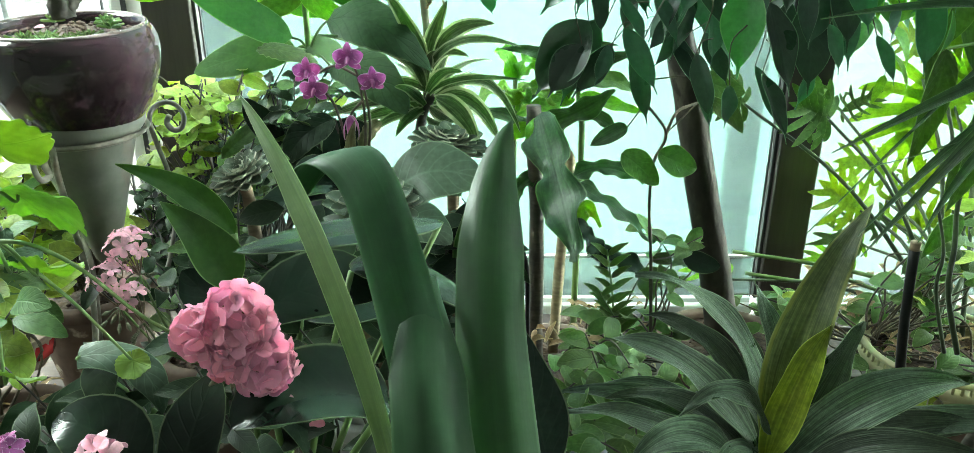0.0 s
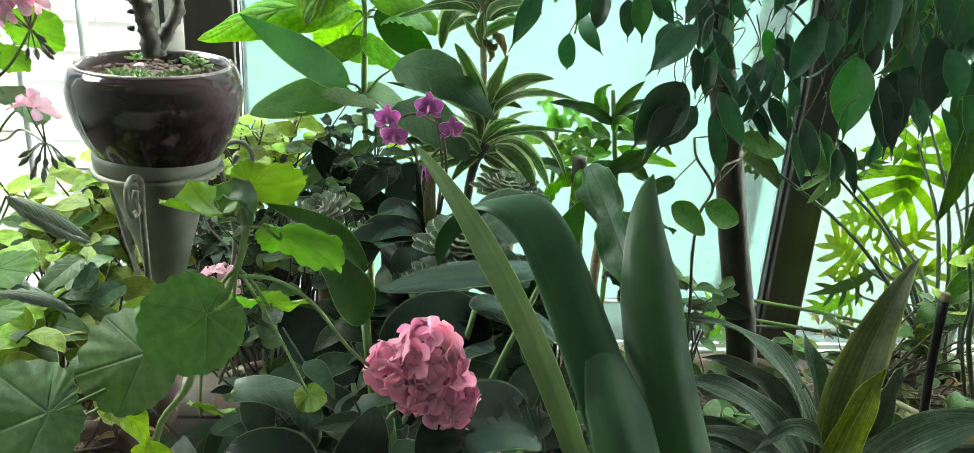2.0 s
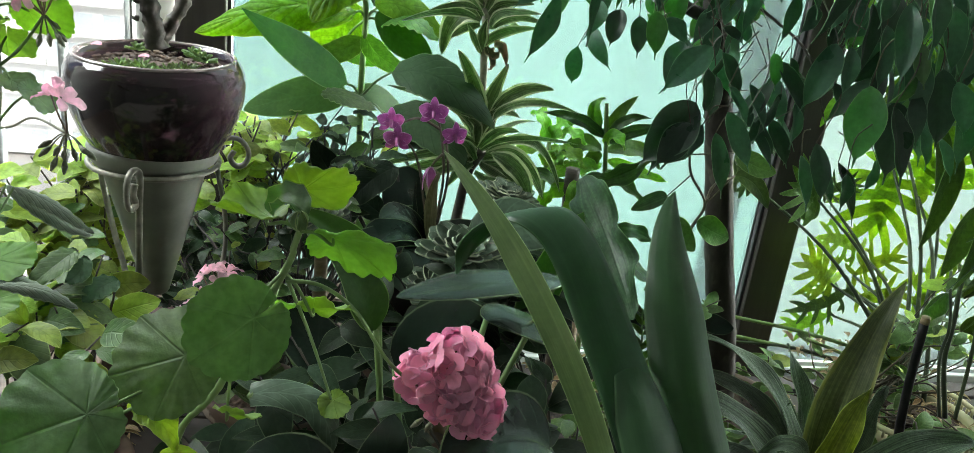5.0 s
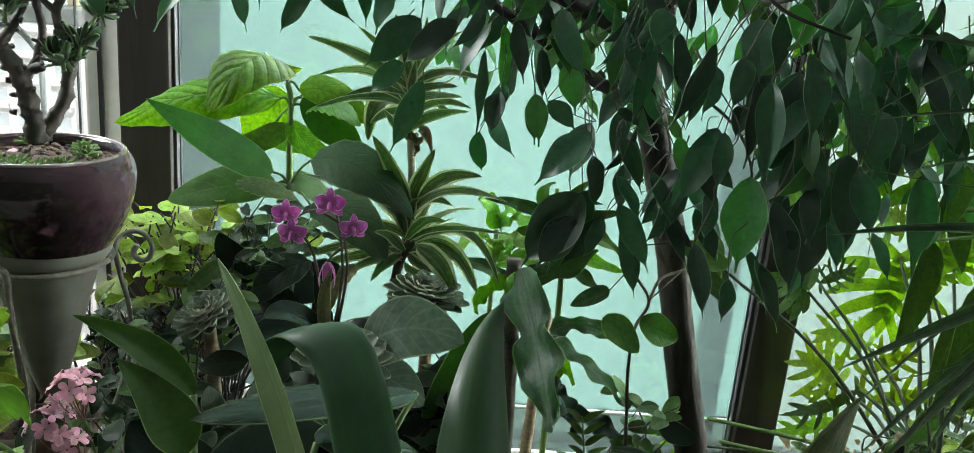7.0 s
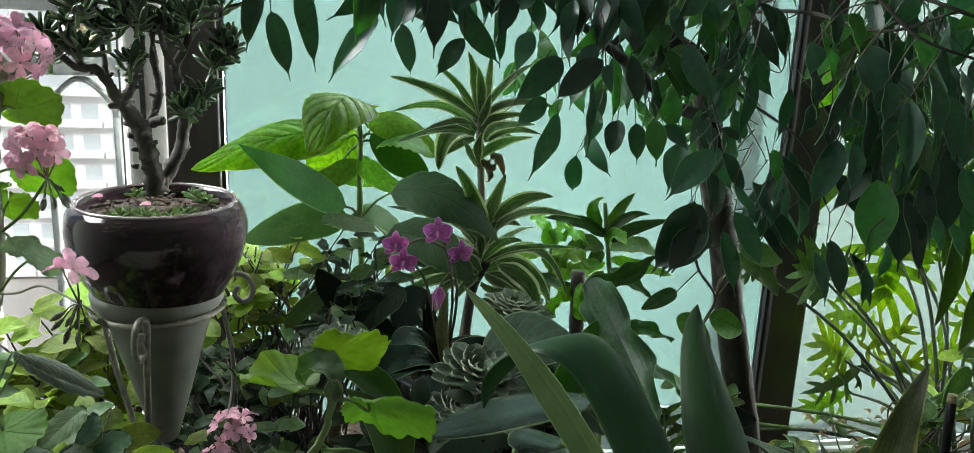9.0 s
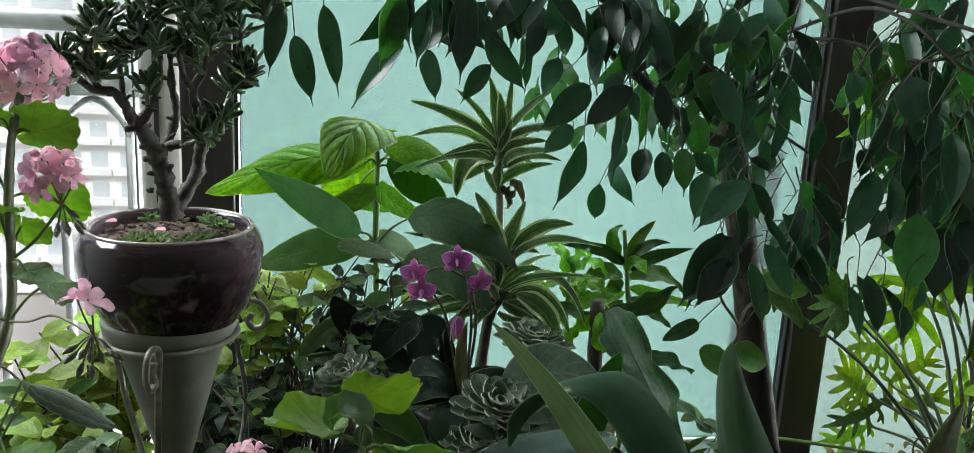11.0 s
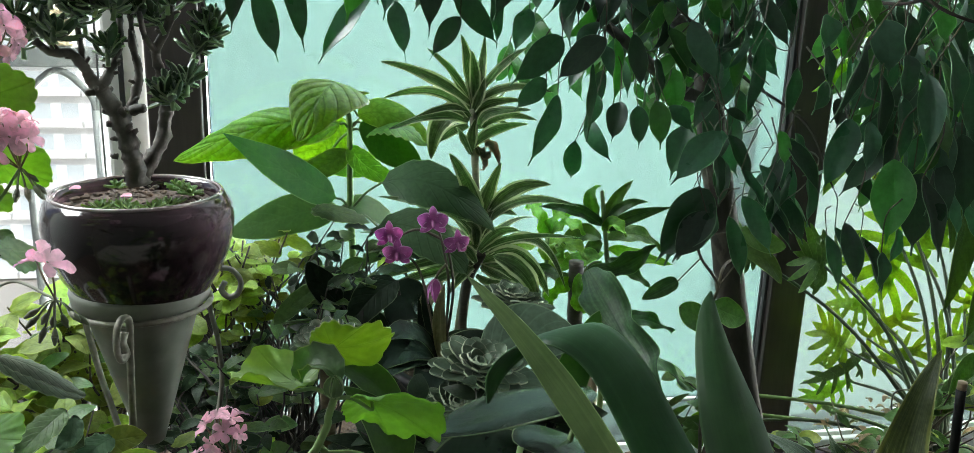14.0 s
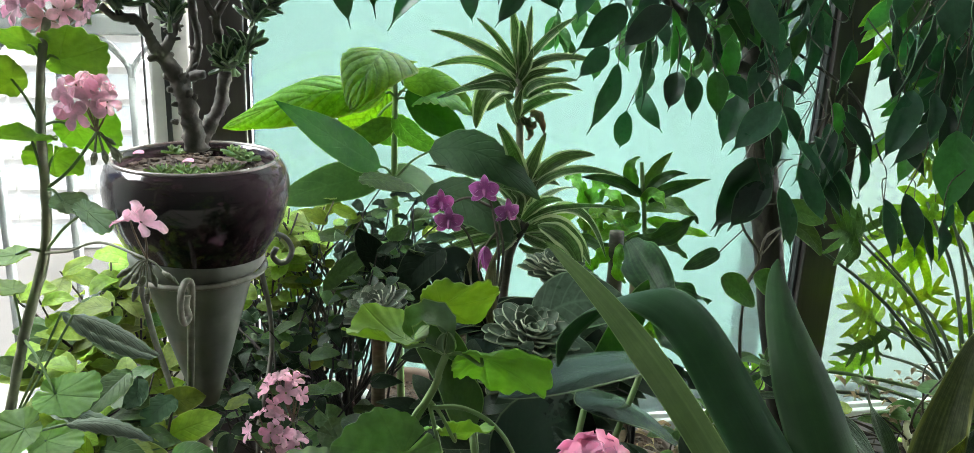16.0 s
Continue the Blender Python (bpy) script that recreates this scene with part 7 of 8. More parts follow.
    H += [((-0.175, 0.900, 1.462), (-0.205, 0.900, 1.419), 40), ((-0.069, 0.900, 1.445), (-0.122, 0.900, 1.394), 70), ((-0.083, 0.900, 1.401), (-0.117, 0.900, 1.368), 44), ((-0.065, 0.920, 1.384), (-0.094, 0.920, 1.307), 54), ((-0.003, 1.000, 1.411), (-0.005, 1.000, 1.320), 28), ((0.015, 0.980, 1.442), (0.018, 0.980, 1.361), 34), ((-0.059, 0.900, 1.506), (-0.069, 0.900, 1.454), 42), ((-0.005, 0.920, 1.502), (-0.025, 0.920, 1.448), 50)]
    H += [((-0.100, 0.920, 1.472), (-0.115, 0.920, 1.425), 44), ((-0.133, 0.950, 1.490), (-0.127, 0.950, 1.429), 34)]
    H2 = [((-0.033, 0.870, 1.447), (-0.084, 0.870, 1.401), 60), ((0.025, 0.950, 1.448), (0.039, 0.950, 1.385), 39), ((0.054, 0.950, 1.422), (0.060, 0.950, 1.366), 39), ((0.015, 0.950, 1.374), (0.008, 0.950, 1.328), 48), ((0.051, 0.930, 1.378), (0.059, 0.930, 1.323), 46), ((0.064, 0.930, 1.371), (0.096, 0.930, 1.343), 41), ((0.105, 0.880, 1.352), (0.054, 0.880, 1.294), 64), ((0.105, 0.893, 1.286), (0.050, 0.893, 1.203), 106)]
    H2 += [((0.098, 0.880, 1.264), (0.064, 0.880, 1.207), 69), ((0.112, 0.900, 1.325), (0.121, 0.900, 1.267), 46), ((0.120, 0.950, 1.277), (0.084, 0.950, 1.179), 76), ((0.138, 0.940, 1.250), (0.096, 0.940, 1.190), 60), ((0.120, 1.000, 1.343), (0.103, 1.000, 1.274), 62), ((0.090, 1.000, 1.409), (0.103, 1.000, 1.350), 53), ((0.055, 1.000, 1.364), (0.060, 1.000, 1.312), 39)]
    H3 = [((0.131, 0.747, 1.476), (0.124, 0.737, 1.443), 47), ((0.155, 0.789, 1.456), (0.163, 0.779, 1.400), 48), ((0.231, 0.958, 1.415), (0.215, 0.948, 1.351), 30), ((0.180, 0.813, 1.411), (0.162, 0.803, 1.380), 38), ((0.179, 0.756, 1.452), (0.147, 0.746, 1.380), 49), ((0.224, 0.801, 1.473), (0.230, 0.791, 1.419), 67), ((0.239, 0.784, 1.480), (0.237, 0.774, 1.424), 39), ((0.232, 0.743, 1.487), (0.241, 0.733, 1.452), 48)]
    H3 += [((0.272, 0.775, 1.484), (0.294, 0.765, 1.427), 23), ((0.235, 0.807, 1.420), (0.232, 0.797, 1.343), 45), ((0.205, 0.803, 1.377), (0.176, 0.793, 1.303), 63), ((0.200, 0.766, 1.379), (0.196, 0.756, 1.329), 38), ((0.236, 0.775, 1.403), (0.238, 0.765, 1.334), 43), ((0.214, 0.714, 1.429), (0.219, 0.704, 1.353), 54), ((0.249, 0.737, 1.451), (0.258, 0.727, 1.379), 59), ((0.317, 0.798, 1.428), (0.330, 0.788, 1.357), 54)]
    H3 += [((0.225, 0.756, 1.345), (0.222, 0.746, 1.261), 82), ((0.237, 0.729, 1.331), (0.261, 0.719, 1.253), 59), ((0.267, 0.770, 1.386), (0.290, 0.760, 1.309), 54), ((0.319, 0.787, 1.365), (0.329, 0.777, 1.278), 64), ((0.312, 0.784, 1.303), (0.324, 0.774, 1.258), 26), ((0.312, 0.751, 1.358), (0.330, 0.741, 1.302), 48), ((0.243, 0.928, 1.293), (0.244, 0.918, 1.234), 47), ((0.189, 0.766, 1.280), (0.205, 0.756, 1.217), 43)]
    H3 += [((0.243, 0.966, 1.338), (0.253, 0.956, 1.292), 28), ((0.206, 0.937, 1.344), (0.212, 0.927, 1.302), 30), ((0.178, 0.923, 1.308), (0.205, 0.913, 1.255), 30), ((0.225, 0.934, 1.298), (0.198, 0.924, 1.236), 33), ((0.135, 0.883, 1.309), (0.164, 0.873, 1.265), 30), ((0.141, 0.885, 1.280), (0.179, 0.875, 1.212), 43), ((0.164, 0.957, 1.238), (0.185, 0.947, 1.156), 41), ((0.163, 0.988, 1.302), (0.161, 0.978, 1.245), 37)]
    H3 += [((0.146, 0.945, 1.338), (0.175, 0.935, 1.280), 39), ((0.163, 0.923, 1.446), (0.149, 0.913, 1.355), 41), ((0.126, 0.899, 1.437), (0.119, 0.889, 1.390), 34), ((0.183, 0.935, 1.508), (0.202, 0.925, 1.445), 37), ((0.172, 0.988, 1.504), (0.156, 0.978, 1.446), 47), ((0.262, 0.795, 1.529), (0.222, 0.785, 1.489), 67), ((0.300, 0.769, 1.525), (0.265, 0.759, 1.503), 48), ((0.177, 0.805, 1.516), (0.183, 0.795, 1.465), 31)]
    H3 += [((0.088, 0.906, 1.527), (0.052, 0.896, 1.488), 62), ((0.135, 0.937, 1.250), (0.119, 0.927, 1.209), 34), ((0.252, 0.815, 1.519), (0.246, 0.805, 1.482), 43), ((0.180, 0.774, 1.504), (0.190, 0.764, 1.467), 37), ((0.298, 0.761, 1.456), (0.307, 0.751, 1.409), 47), ((0.215, 0.740, 1.257), (0.211, 0.730, 1.221), 32), ((0.138, 0.940, 1.367), (0.164, 0.930, 1.350), 23), ((0.204, 0.815, 1.254), (0.220, 0.805, 1.193), 28)]
    H3 += [((0.189, 0.711, 1.445), (0.182, 0.701, 1.404), 43), ((0.193, 0.796, 1.431), (0.184, 0.786, 1.385), 43), ((0.347, 0.800, 1.403), (0.345, 0.790, 1.348), 52), ((0.311, 0.807, 1.334), (0.301, 0.797, 1.277), 49), ((0.273, 0.944, 1.463), (0.273, 0.934, 1.422), 43), ((0.260, 0.911, 1.386), (0.253, 0.901, 1.351), 35), ((0.286, 0.900, 1.463), (0.252, 0.890, 1.378), 45), ((0.325, 0.941, 1.487), (0.342, 0.931, 1.424), 61)]
    H3 += [((0.348, 0.908, 1.503), (0.335, 0.898, 1.438), 36), ((0.344, 0.864, 1.506), (0.370, 0.854, 1.466), 44), ((0.339, 0.915, 1.416), (0.328, 0.905, 1.328), 41), ((0.305, 0.873, 1.351), (0.297, 0.863, 1.293), 35), ((0.310, 0.873, 1.419), (0.316, 0.863, 1.342), 39), ((0.351, 0.874, 1.429), (0.369, 0.864, 1.336), 49), ((0.398, 0.918, 1.448), (0.396, 0.908, 1.358), 54), ((0.314, 0.842, 1.318), (0.320, 0.832, 1.223), 75)]
    H3 += [((0.339, 0.845, 1.337), (0.358, 0.835, 1.247), 54), ((0.476, 0.944, 1.323), (0.485, 0.934, 1.217), 59), ((0.388, 0.852, 1.279), (0.410, 0.842, 1.230), 24), ((0.496, 0.944, 1.356), (0.506, 0.934, 1.286), 44), ((0.287, 0.877, 1.234), (0.320, 0.867, 1.160), 39), ((0.320, 0.860, 1.547), (0.265, 0.850, 1.503), 61), ((0.398, 0.858, 1.513), (0.346, 0.848, 1.488), 44), ((0.328, 0.905, 1.541), (0.332, 0.895, 1.501), 39)]
    H3 += [((0.297, 0.941, 1.535), (0.296, 0.931, 1.489), 34), ((0.449, 0.920, 1.474), (0.477, 0.910, 1.418), 43), ((0.342, 0.888, 1.238), (0.327, 0.878, 1.195), 29), ((0.302, 0.950, 1.225), (0.334, 0.940, 1.153), 25), ((0.274, 0.893, 1.419), (0.258, 0.883, 1.367), 39), ((0.476, 0.949, 1.400), (0.491, 0.939, 1.335), 47), ((0.361, 0.850, 1.341), (0.344, 0.840, 1.281), 45)]
    k = 0
    for group, t in ((H, 0), (H2, 1), (H3, 2)):
        for a, c, w in group:
            d = ((V(a) + V(c)) / 2 - V(-0.2, 0.0, 1.48)).length
            hang(a, c, w * d * 0.80 / 1368, k, L_FIGB if k % 9 == 4 else L_FIG)
            k += 1
    # the dense hanging curtain of leaves
    kinds = leaf_kinds("leaf", 6, 0.076, 0.026, L_FIG, "fig", nu=10, fold=0.15)
    # far and pale_far: lighter leaf colours standing in for backlight
    far = leaf_kinds("leaf", 4, 0.055, 0.023, L_FIGB, "fig", nu=9, fold=0.15)
    pale_far = leaf_kinds("leaf", 4, 0.062, 0.022, L_BRIGHT, "lance", nu=9, fold=0.2)

    def curtain(top, drop, n, sway, meshes, size, along=0.25):
        q = V(top)
        line = [q, q + V(rng.uniform(-sway, sway), rng.uniform(-sway, sway), -drop * 0.5), q + V(rng.uniform(-sway, sway), rng.uniform(-sway, sway), -drop)]
        part("twig", tube(line, 0.0010, 0.0006, n=5, steps=5), M_TWIG, ob)
        for p in spline(line, n // 2)[1:]:
            a = rng.uniform(0, 6.28)
            d = V(math.cos(a) * 0.55, math.sin(a) * 0.55, -1 + rng.uniform(0, 0.5))
            share("leaf", rng.choice(meshes), ob, aim(p, d, V(rng.uniform(-1.6, 1.6), -1, 0.3), rng.uniform(*size)))

    for _ in range(3):
        s = rng.random()
        curtain(V(0.260, 0.950, 1.537).lerp(V(0.310, 0.800, 1.504), s) + V(rng.uniform(-0.03, 0.03), rng.uniform(-0.05, 0.12), rng.uniform(-0.02, 0.03)), rng.uniform(0.10, 0.30), rng.randint(8, 13), 0.04, kinds * 2 + far, (0.75, 1.15))
    for _ in range(14):
        s = rng.random()
        curtain(V(-0.010, 0.980, 1.562).lerp(V(0.174, 0.980, 1.544), s) + V(0, rng.uniform(-0.08, 0.10), rng.uniform(-0.02, 0.03)), rng.uniform(0.04, 0.13), rng.randint(5, 9), 0.04, kinds + far, (0.6, 1.05))
    for _ in range(4):
        s = rng.random()
        curtain(V(0.221, 0.900, 1.559).lerp(V(0.368, 0.850, 1.545), s) + V(0, rng.uniform(-0.08, 0.12), rng.uniform(-0.02, 0.03)), rng.uniform(0.05, 0.12), rng.randint(6, 9), 0.04, kinds + far, (0.7, 1.1))
    for _ in range(2):
        s = rng.random()
        curtain(V(0.174, 0.960, 1.359).lerp(V(0.267, 0.940, 1.353), s) + V(0, rng.uniform(-0.04, 0.05), rng.uniform(-0.02, 0.02)), rng.uniform(0.09, 0.16), rng.randint(6, 9), 0.03, kinds, (0.7, 1.0))
    pale = surface("pale_twig", (0.10, 0.10, 0.085), (0.20, 0.19, 0.165), 0.7, grain=120, bump=0.4)
    for _ in range(20):
        q = rng.choice((V(0.163, 1.060, 1.397), V(0.172, 1.000, 1.449), V(0.202, 0.950, 1.336), V(0.227, 0.850, 1.410), V(0.177, 0.900, 1.460), V(0.176, 0.800, 1.442), V(0.078, 0.980, 1.439)))
        line = [q + V(rng.uniform(-0.04, 0.04), rng.uniform(-0.03, 0.03), rng.uniform(-0.02, 0.05))]
        for _k in range(3):
            line.append(line[-1] + V(rng.uniform(-0.035, 0.035), rng.uniform(-0.02, 0.02), rng.uniform(-0.05, 0.012)))
        part("twig", tube(line, 0.0010, 0.0006, n=5, steps=5, knots=0.12), pale, ob)
    for _ in range(5):
        s = rng.random()
        curtain(V(-0.007, 1.000, 1.508).lerp(V(0.220, 1.020, 1.473), s) + V(0, rng.uniform(-0.05, 0.08), rng.uniform(-0.03, 0.03)), rng.uniform(0.08, 0.20), rng.randint(6, 9), 0.03, kinds, (0.65, 1.0))
    for _ in range(10):
        s = rng.random()
        curtain(V(-0.376, 0.870, 1.555).lerp(V(0.004, 0.950, 1.549), s), rng.uniform(0.02, 0.06), 4, 0.03, kinds, (0.8, 1.1))
    for _ in range(12):
        s = rng.random()
        curtain(V(-0.067, 1.220, 1.471).lerp(V(0.365, 1.250, 1.412), s) + V(0, rng.uniform(-0.04, 0.06), rng.uniform(-0.05, 0.05)), rng.uniform(0.05, 0.14), rng.randint(5, 8), 0.03, far, (0.7, 1.0))
    for _ in range(7):
        s = rng.random()
        curtain(V((0.413, 1.050, 1.498)).lerp(V((0.531, 0.950, 1.479)), s) + V(0, rng.uniform(-0.06, 0.08), rng.uniform(-0.03, 0.05)), rng.uniform(0.08, 0.20), rng.randint(7, 11), 0.04, kinds[:2] + far, (0.65, 1.0))
    for _ in range(6):
        s = rng.random()
        curtain(V((0.366, 0.98, 1.529)).lerp(V((0.508, 0.92, 1.523)), s) + V(0, rng.uniform(-0.05, 0.1), rng.uniform(-0.02, 0.03)), rng.uniform(0.06, 0.20), rng.randint(6, 10), 0.04, kinds, (0.65, 1.0))
    for _ in range(26):
        s = rng.random()
        curtain(V(0.478, 1.200, 1.516).lerp(V(0.735, 1.250, 1.487), s) + V(0, rng.uniform(-0.1, 0.1), rng.uniform(-0.12, 0.05)), rng.uniform(0.10, 0.24), rng.randint(6, 10), 0.05, far + pale_far, (0.7, 1.2))


fig_tree()


def vine():
    b = V(0.242, 1.130, 0.892)
    ob = thing("vine", (b.x, b.y, 0.76), "thin dark vine with heart shaped leaves leaning on the fig trunk", "vine")
    main = [V(b.x + 0.01, b.y, 0.76), b, V(0.233, 1.130, 0.981), V(0.234, 1.130, 1.045), V(0.248, 1.130, 1.088), V(0.217, 1.130, 1.132), V(0.212, 1.140, 1.160)]
    part("stem", tube(main, 0.0028, 0.002, n=7, steps=6, knots=0.15), M_TWIG, ob)
    part("stem", tube([main[4], V(0.265, 1.150, 1.113), V(0.302, 1.180, 1.118)], 0.0025, 0.002, n=7, knots=0.15), M_TWIG, ob)
    for k, (a, m, c, w, mat) in enumerate((((0.186, 1.120, 1.062), (0.212, 1.115, 1.045), (0.239, 1.110, 1.019), 0.042, L_CLIV), ((0.237, 1.120, 1.064), (0.266, 1.120, 1.049), (0.293, 1.120, 1.040), 0.045, L_CLIV), ((0.292, 1.160, 1.164), (0.322, 1.150, 1.149), (0.354, 1.140, 1.143), 0.04, L_CLIV), ((0.300, 1.160, 1.128), (0.329, 1.150, 1.120), (0.360, 1.150, 1.082), 0.035, L_CLIV),
                                           ((0.299, 1.170, 0.882), (0.327, 1.160, 0.872), (0.352, 1.150, 0.873), 0.035, L_DARK), ((0.199, 1.160, 1.088), (0.177, 1.160, 1.078), (0.149, 1.170, 1.057), 0.026, L_WAVY))):
        leaf(ob, a, m, c, w, mat, up=(0.1, -0.8, 0.5), kind="oval", fold=0.15, nu=14, seed=k)
        part("leaf_stalk", tube([min(main, key=lambda q: (q - V(a)).length), V(a)], 0.0012, n=5), M_TWIG, ob)


vine()


# ---- pleated-leaf plant in front on the right ----
def pleated_plant():
    b = V(0.343, 0.830, 0.752)
    pot(b.x, b.y, 0.09, b.z - BENCH - 0.01, M_BLACK, "dark plastic pot of the pleated plant", fill=0.93)
    ob = thing("pleated_leaf_plant", b, "tufted plant with long pleated leaves, two of them yellowing", "plant")
    T = [((0.345, 0.830, 0.766), (0.373, 0.860, 0.944), (0.446, 0.909, 1.074), 0.070, (-0.35, -1, 0.1), L_PLEATE), ((0.334, 0.820, 0.770), (0.359, 0.825, 0.889), (0.396, 0.845, 0.952), 0.050, (-0.3, -1, 0.2), L_PLEATY), ((0.359, 0.840, 0.763), (0.412, 0.870, 0.860), (0.459, 0.900, 0.923), 0.058, (-0.2, -1, 0.2), L_PLEAT), ((0.355, 0.820, 0.774), (0.439, 0.800, 0.883), (0.555, 0.820, 0.887), 0.064, (-0.1, -0.75, 0.8), L_PLEAT)]
    T += [((0.351, 0.860, 0.785), (0.297, 0.930, 0.912), (0.193, 0.990, 0.941), 0.048, (0.35, -0.45, 0.9), L_PLEAT), ((0.344, 0.850, 0.783), (0.281, 0.900, 0.886), (0.202, 0.950, 0.903), 0.042, (0.35, -0.5, 0.9), L_PLEAT), ((0.331, 0.830, 0.780), (0.241, 0.860, 0.885), (0.142, 0.880, 0.911), 0.055, (0.3, -0.55, 0.8), L_PLEAT), ((0.359, 0.870, 0.758), (0.369, 0.930, 0.858), (0.341, 0.970, 0.944), 0.048, (0.15, -1, 0.3), L_PLEAT)]
    T += [((0.327, 0.800, 0.831), (0.273, 0.790, 0.898), (0.210, 0.770, 0.878), 0.034, (0.1, -0.4, 1), L_PLEAT), ((0.320, 0.820, 0.760), (0.189, 0.800, 0.849), (0.085, 0.800, 0.864), 0.040, (0.1, -0.5, 0.9), L_PLEAT), ((0.321, 0.820, 0.751), (0.209, 0.860, 0.831), (0.085, 0.880, 0.833), 0.040, (0.1, -0.5, 0.9), L_PLEAT), ((0.368, 0.810, 0.769), (0.463, 0.790, 0.843), (0.582, 0.800, 0.840), 0.055, (-0.1, -0.6, 0.9), L_PLEAT)]
    T += [((0.365, 0.800, 0.768), (0.436, 0.760, 0.845), (0.549, 0.740, 0.845), 0.05, (-0.1, -0.6, 0.9), L_PLEAT), ((0.305, 0.800, 0.777), (0.221, 0.780, 0.847), (0.151, 0.760, 0.802), 0.05, (0.1, -0.4, 1), L_PLEAT), ((0.364, 0.860, 0.746), (0.326, 0.920, 0.873), (0.277, 0.970, 0.926), 0.04, (0.3, -0.7, 0.7), L_PLEAT), ((0.347, 0.840, 0.761), (0.504, 0.800, 0.847), (0.641, 0.800, 0.840), 0.05, (-0.1, -0.6, 0.9), L_PLEAT)]
    T += [((0.364, 0.840, 0.750), (0.500, 0.780, 0.816), (0.617, 0.760, 0.784), 0.05, (-0.1, -0.6, 0.9), L_PLEAT)]
    for k, (a, m, c, w, up, mat) in enumerate(T):
        leaf(ob, a, m, c, w, mat, up=up, kind="lance", fold=0.24, wave=0.004, waves=2.3, twist=(-18, 8, 22, -6, 14)[k % 5], nu=22, nv=8, seed=k)
    rng = random.Random(21)
    for k in range(13):
        az = rng.uniform(-150, 150)
        d = V(math.sin(radians(az)), -math.cos(radians(az)) * 0.8, 0)
        n = rng.uniform(0.12, 0.24)
        rise = rng.uniform(0.15, 0.75)
        c = b + d * n + V(0, 0, n * rise - 0.02)
        m = b + d * n * 0.5 + V(0, 0, n * rise * 0.5 + 0.035)
        leaf(ob, b + d * 0.012, m, c, rng.uniform(0.026, 0.046), L_PLEAT, up=V(0, -0.3, 1) - d * rise * 0.5, kind="lance", fold=0.22, wave=0.004, waves=2.3, twist=rng.uniform(-30, 30), nu=16, nv=6, seed=k + 40)


pleated_plant()


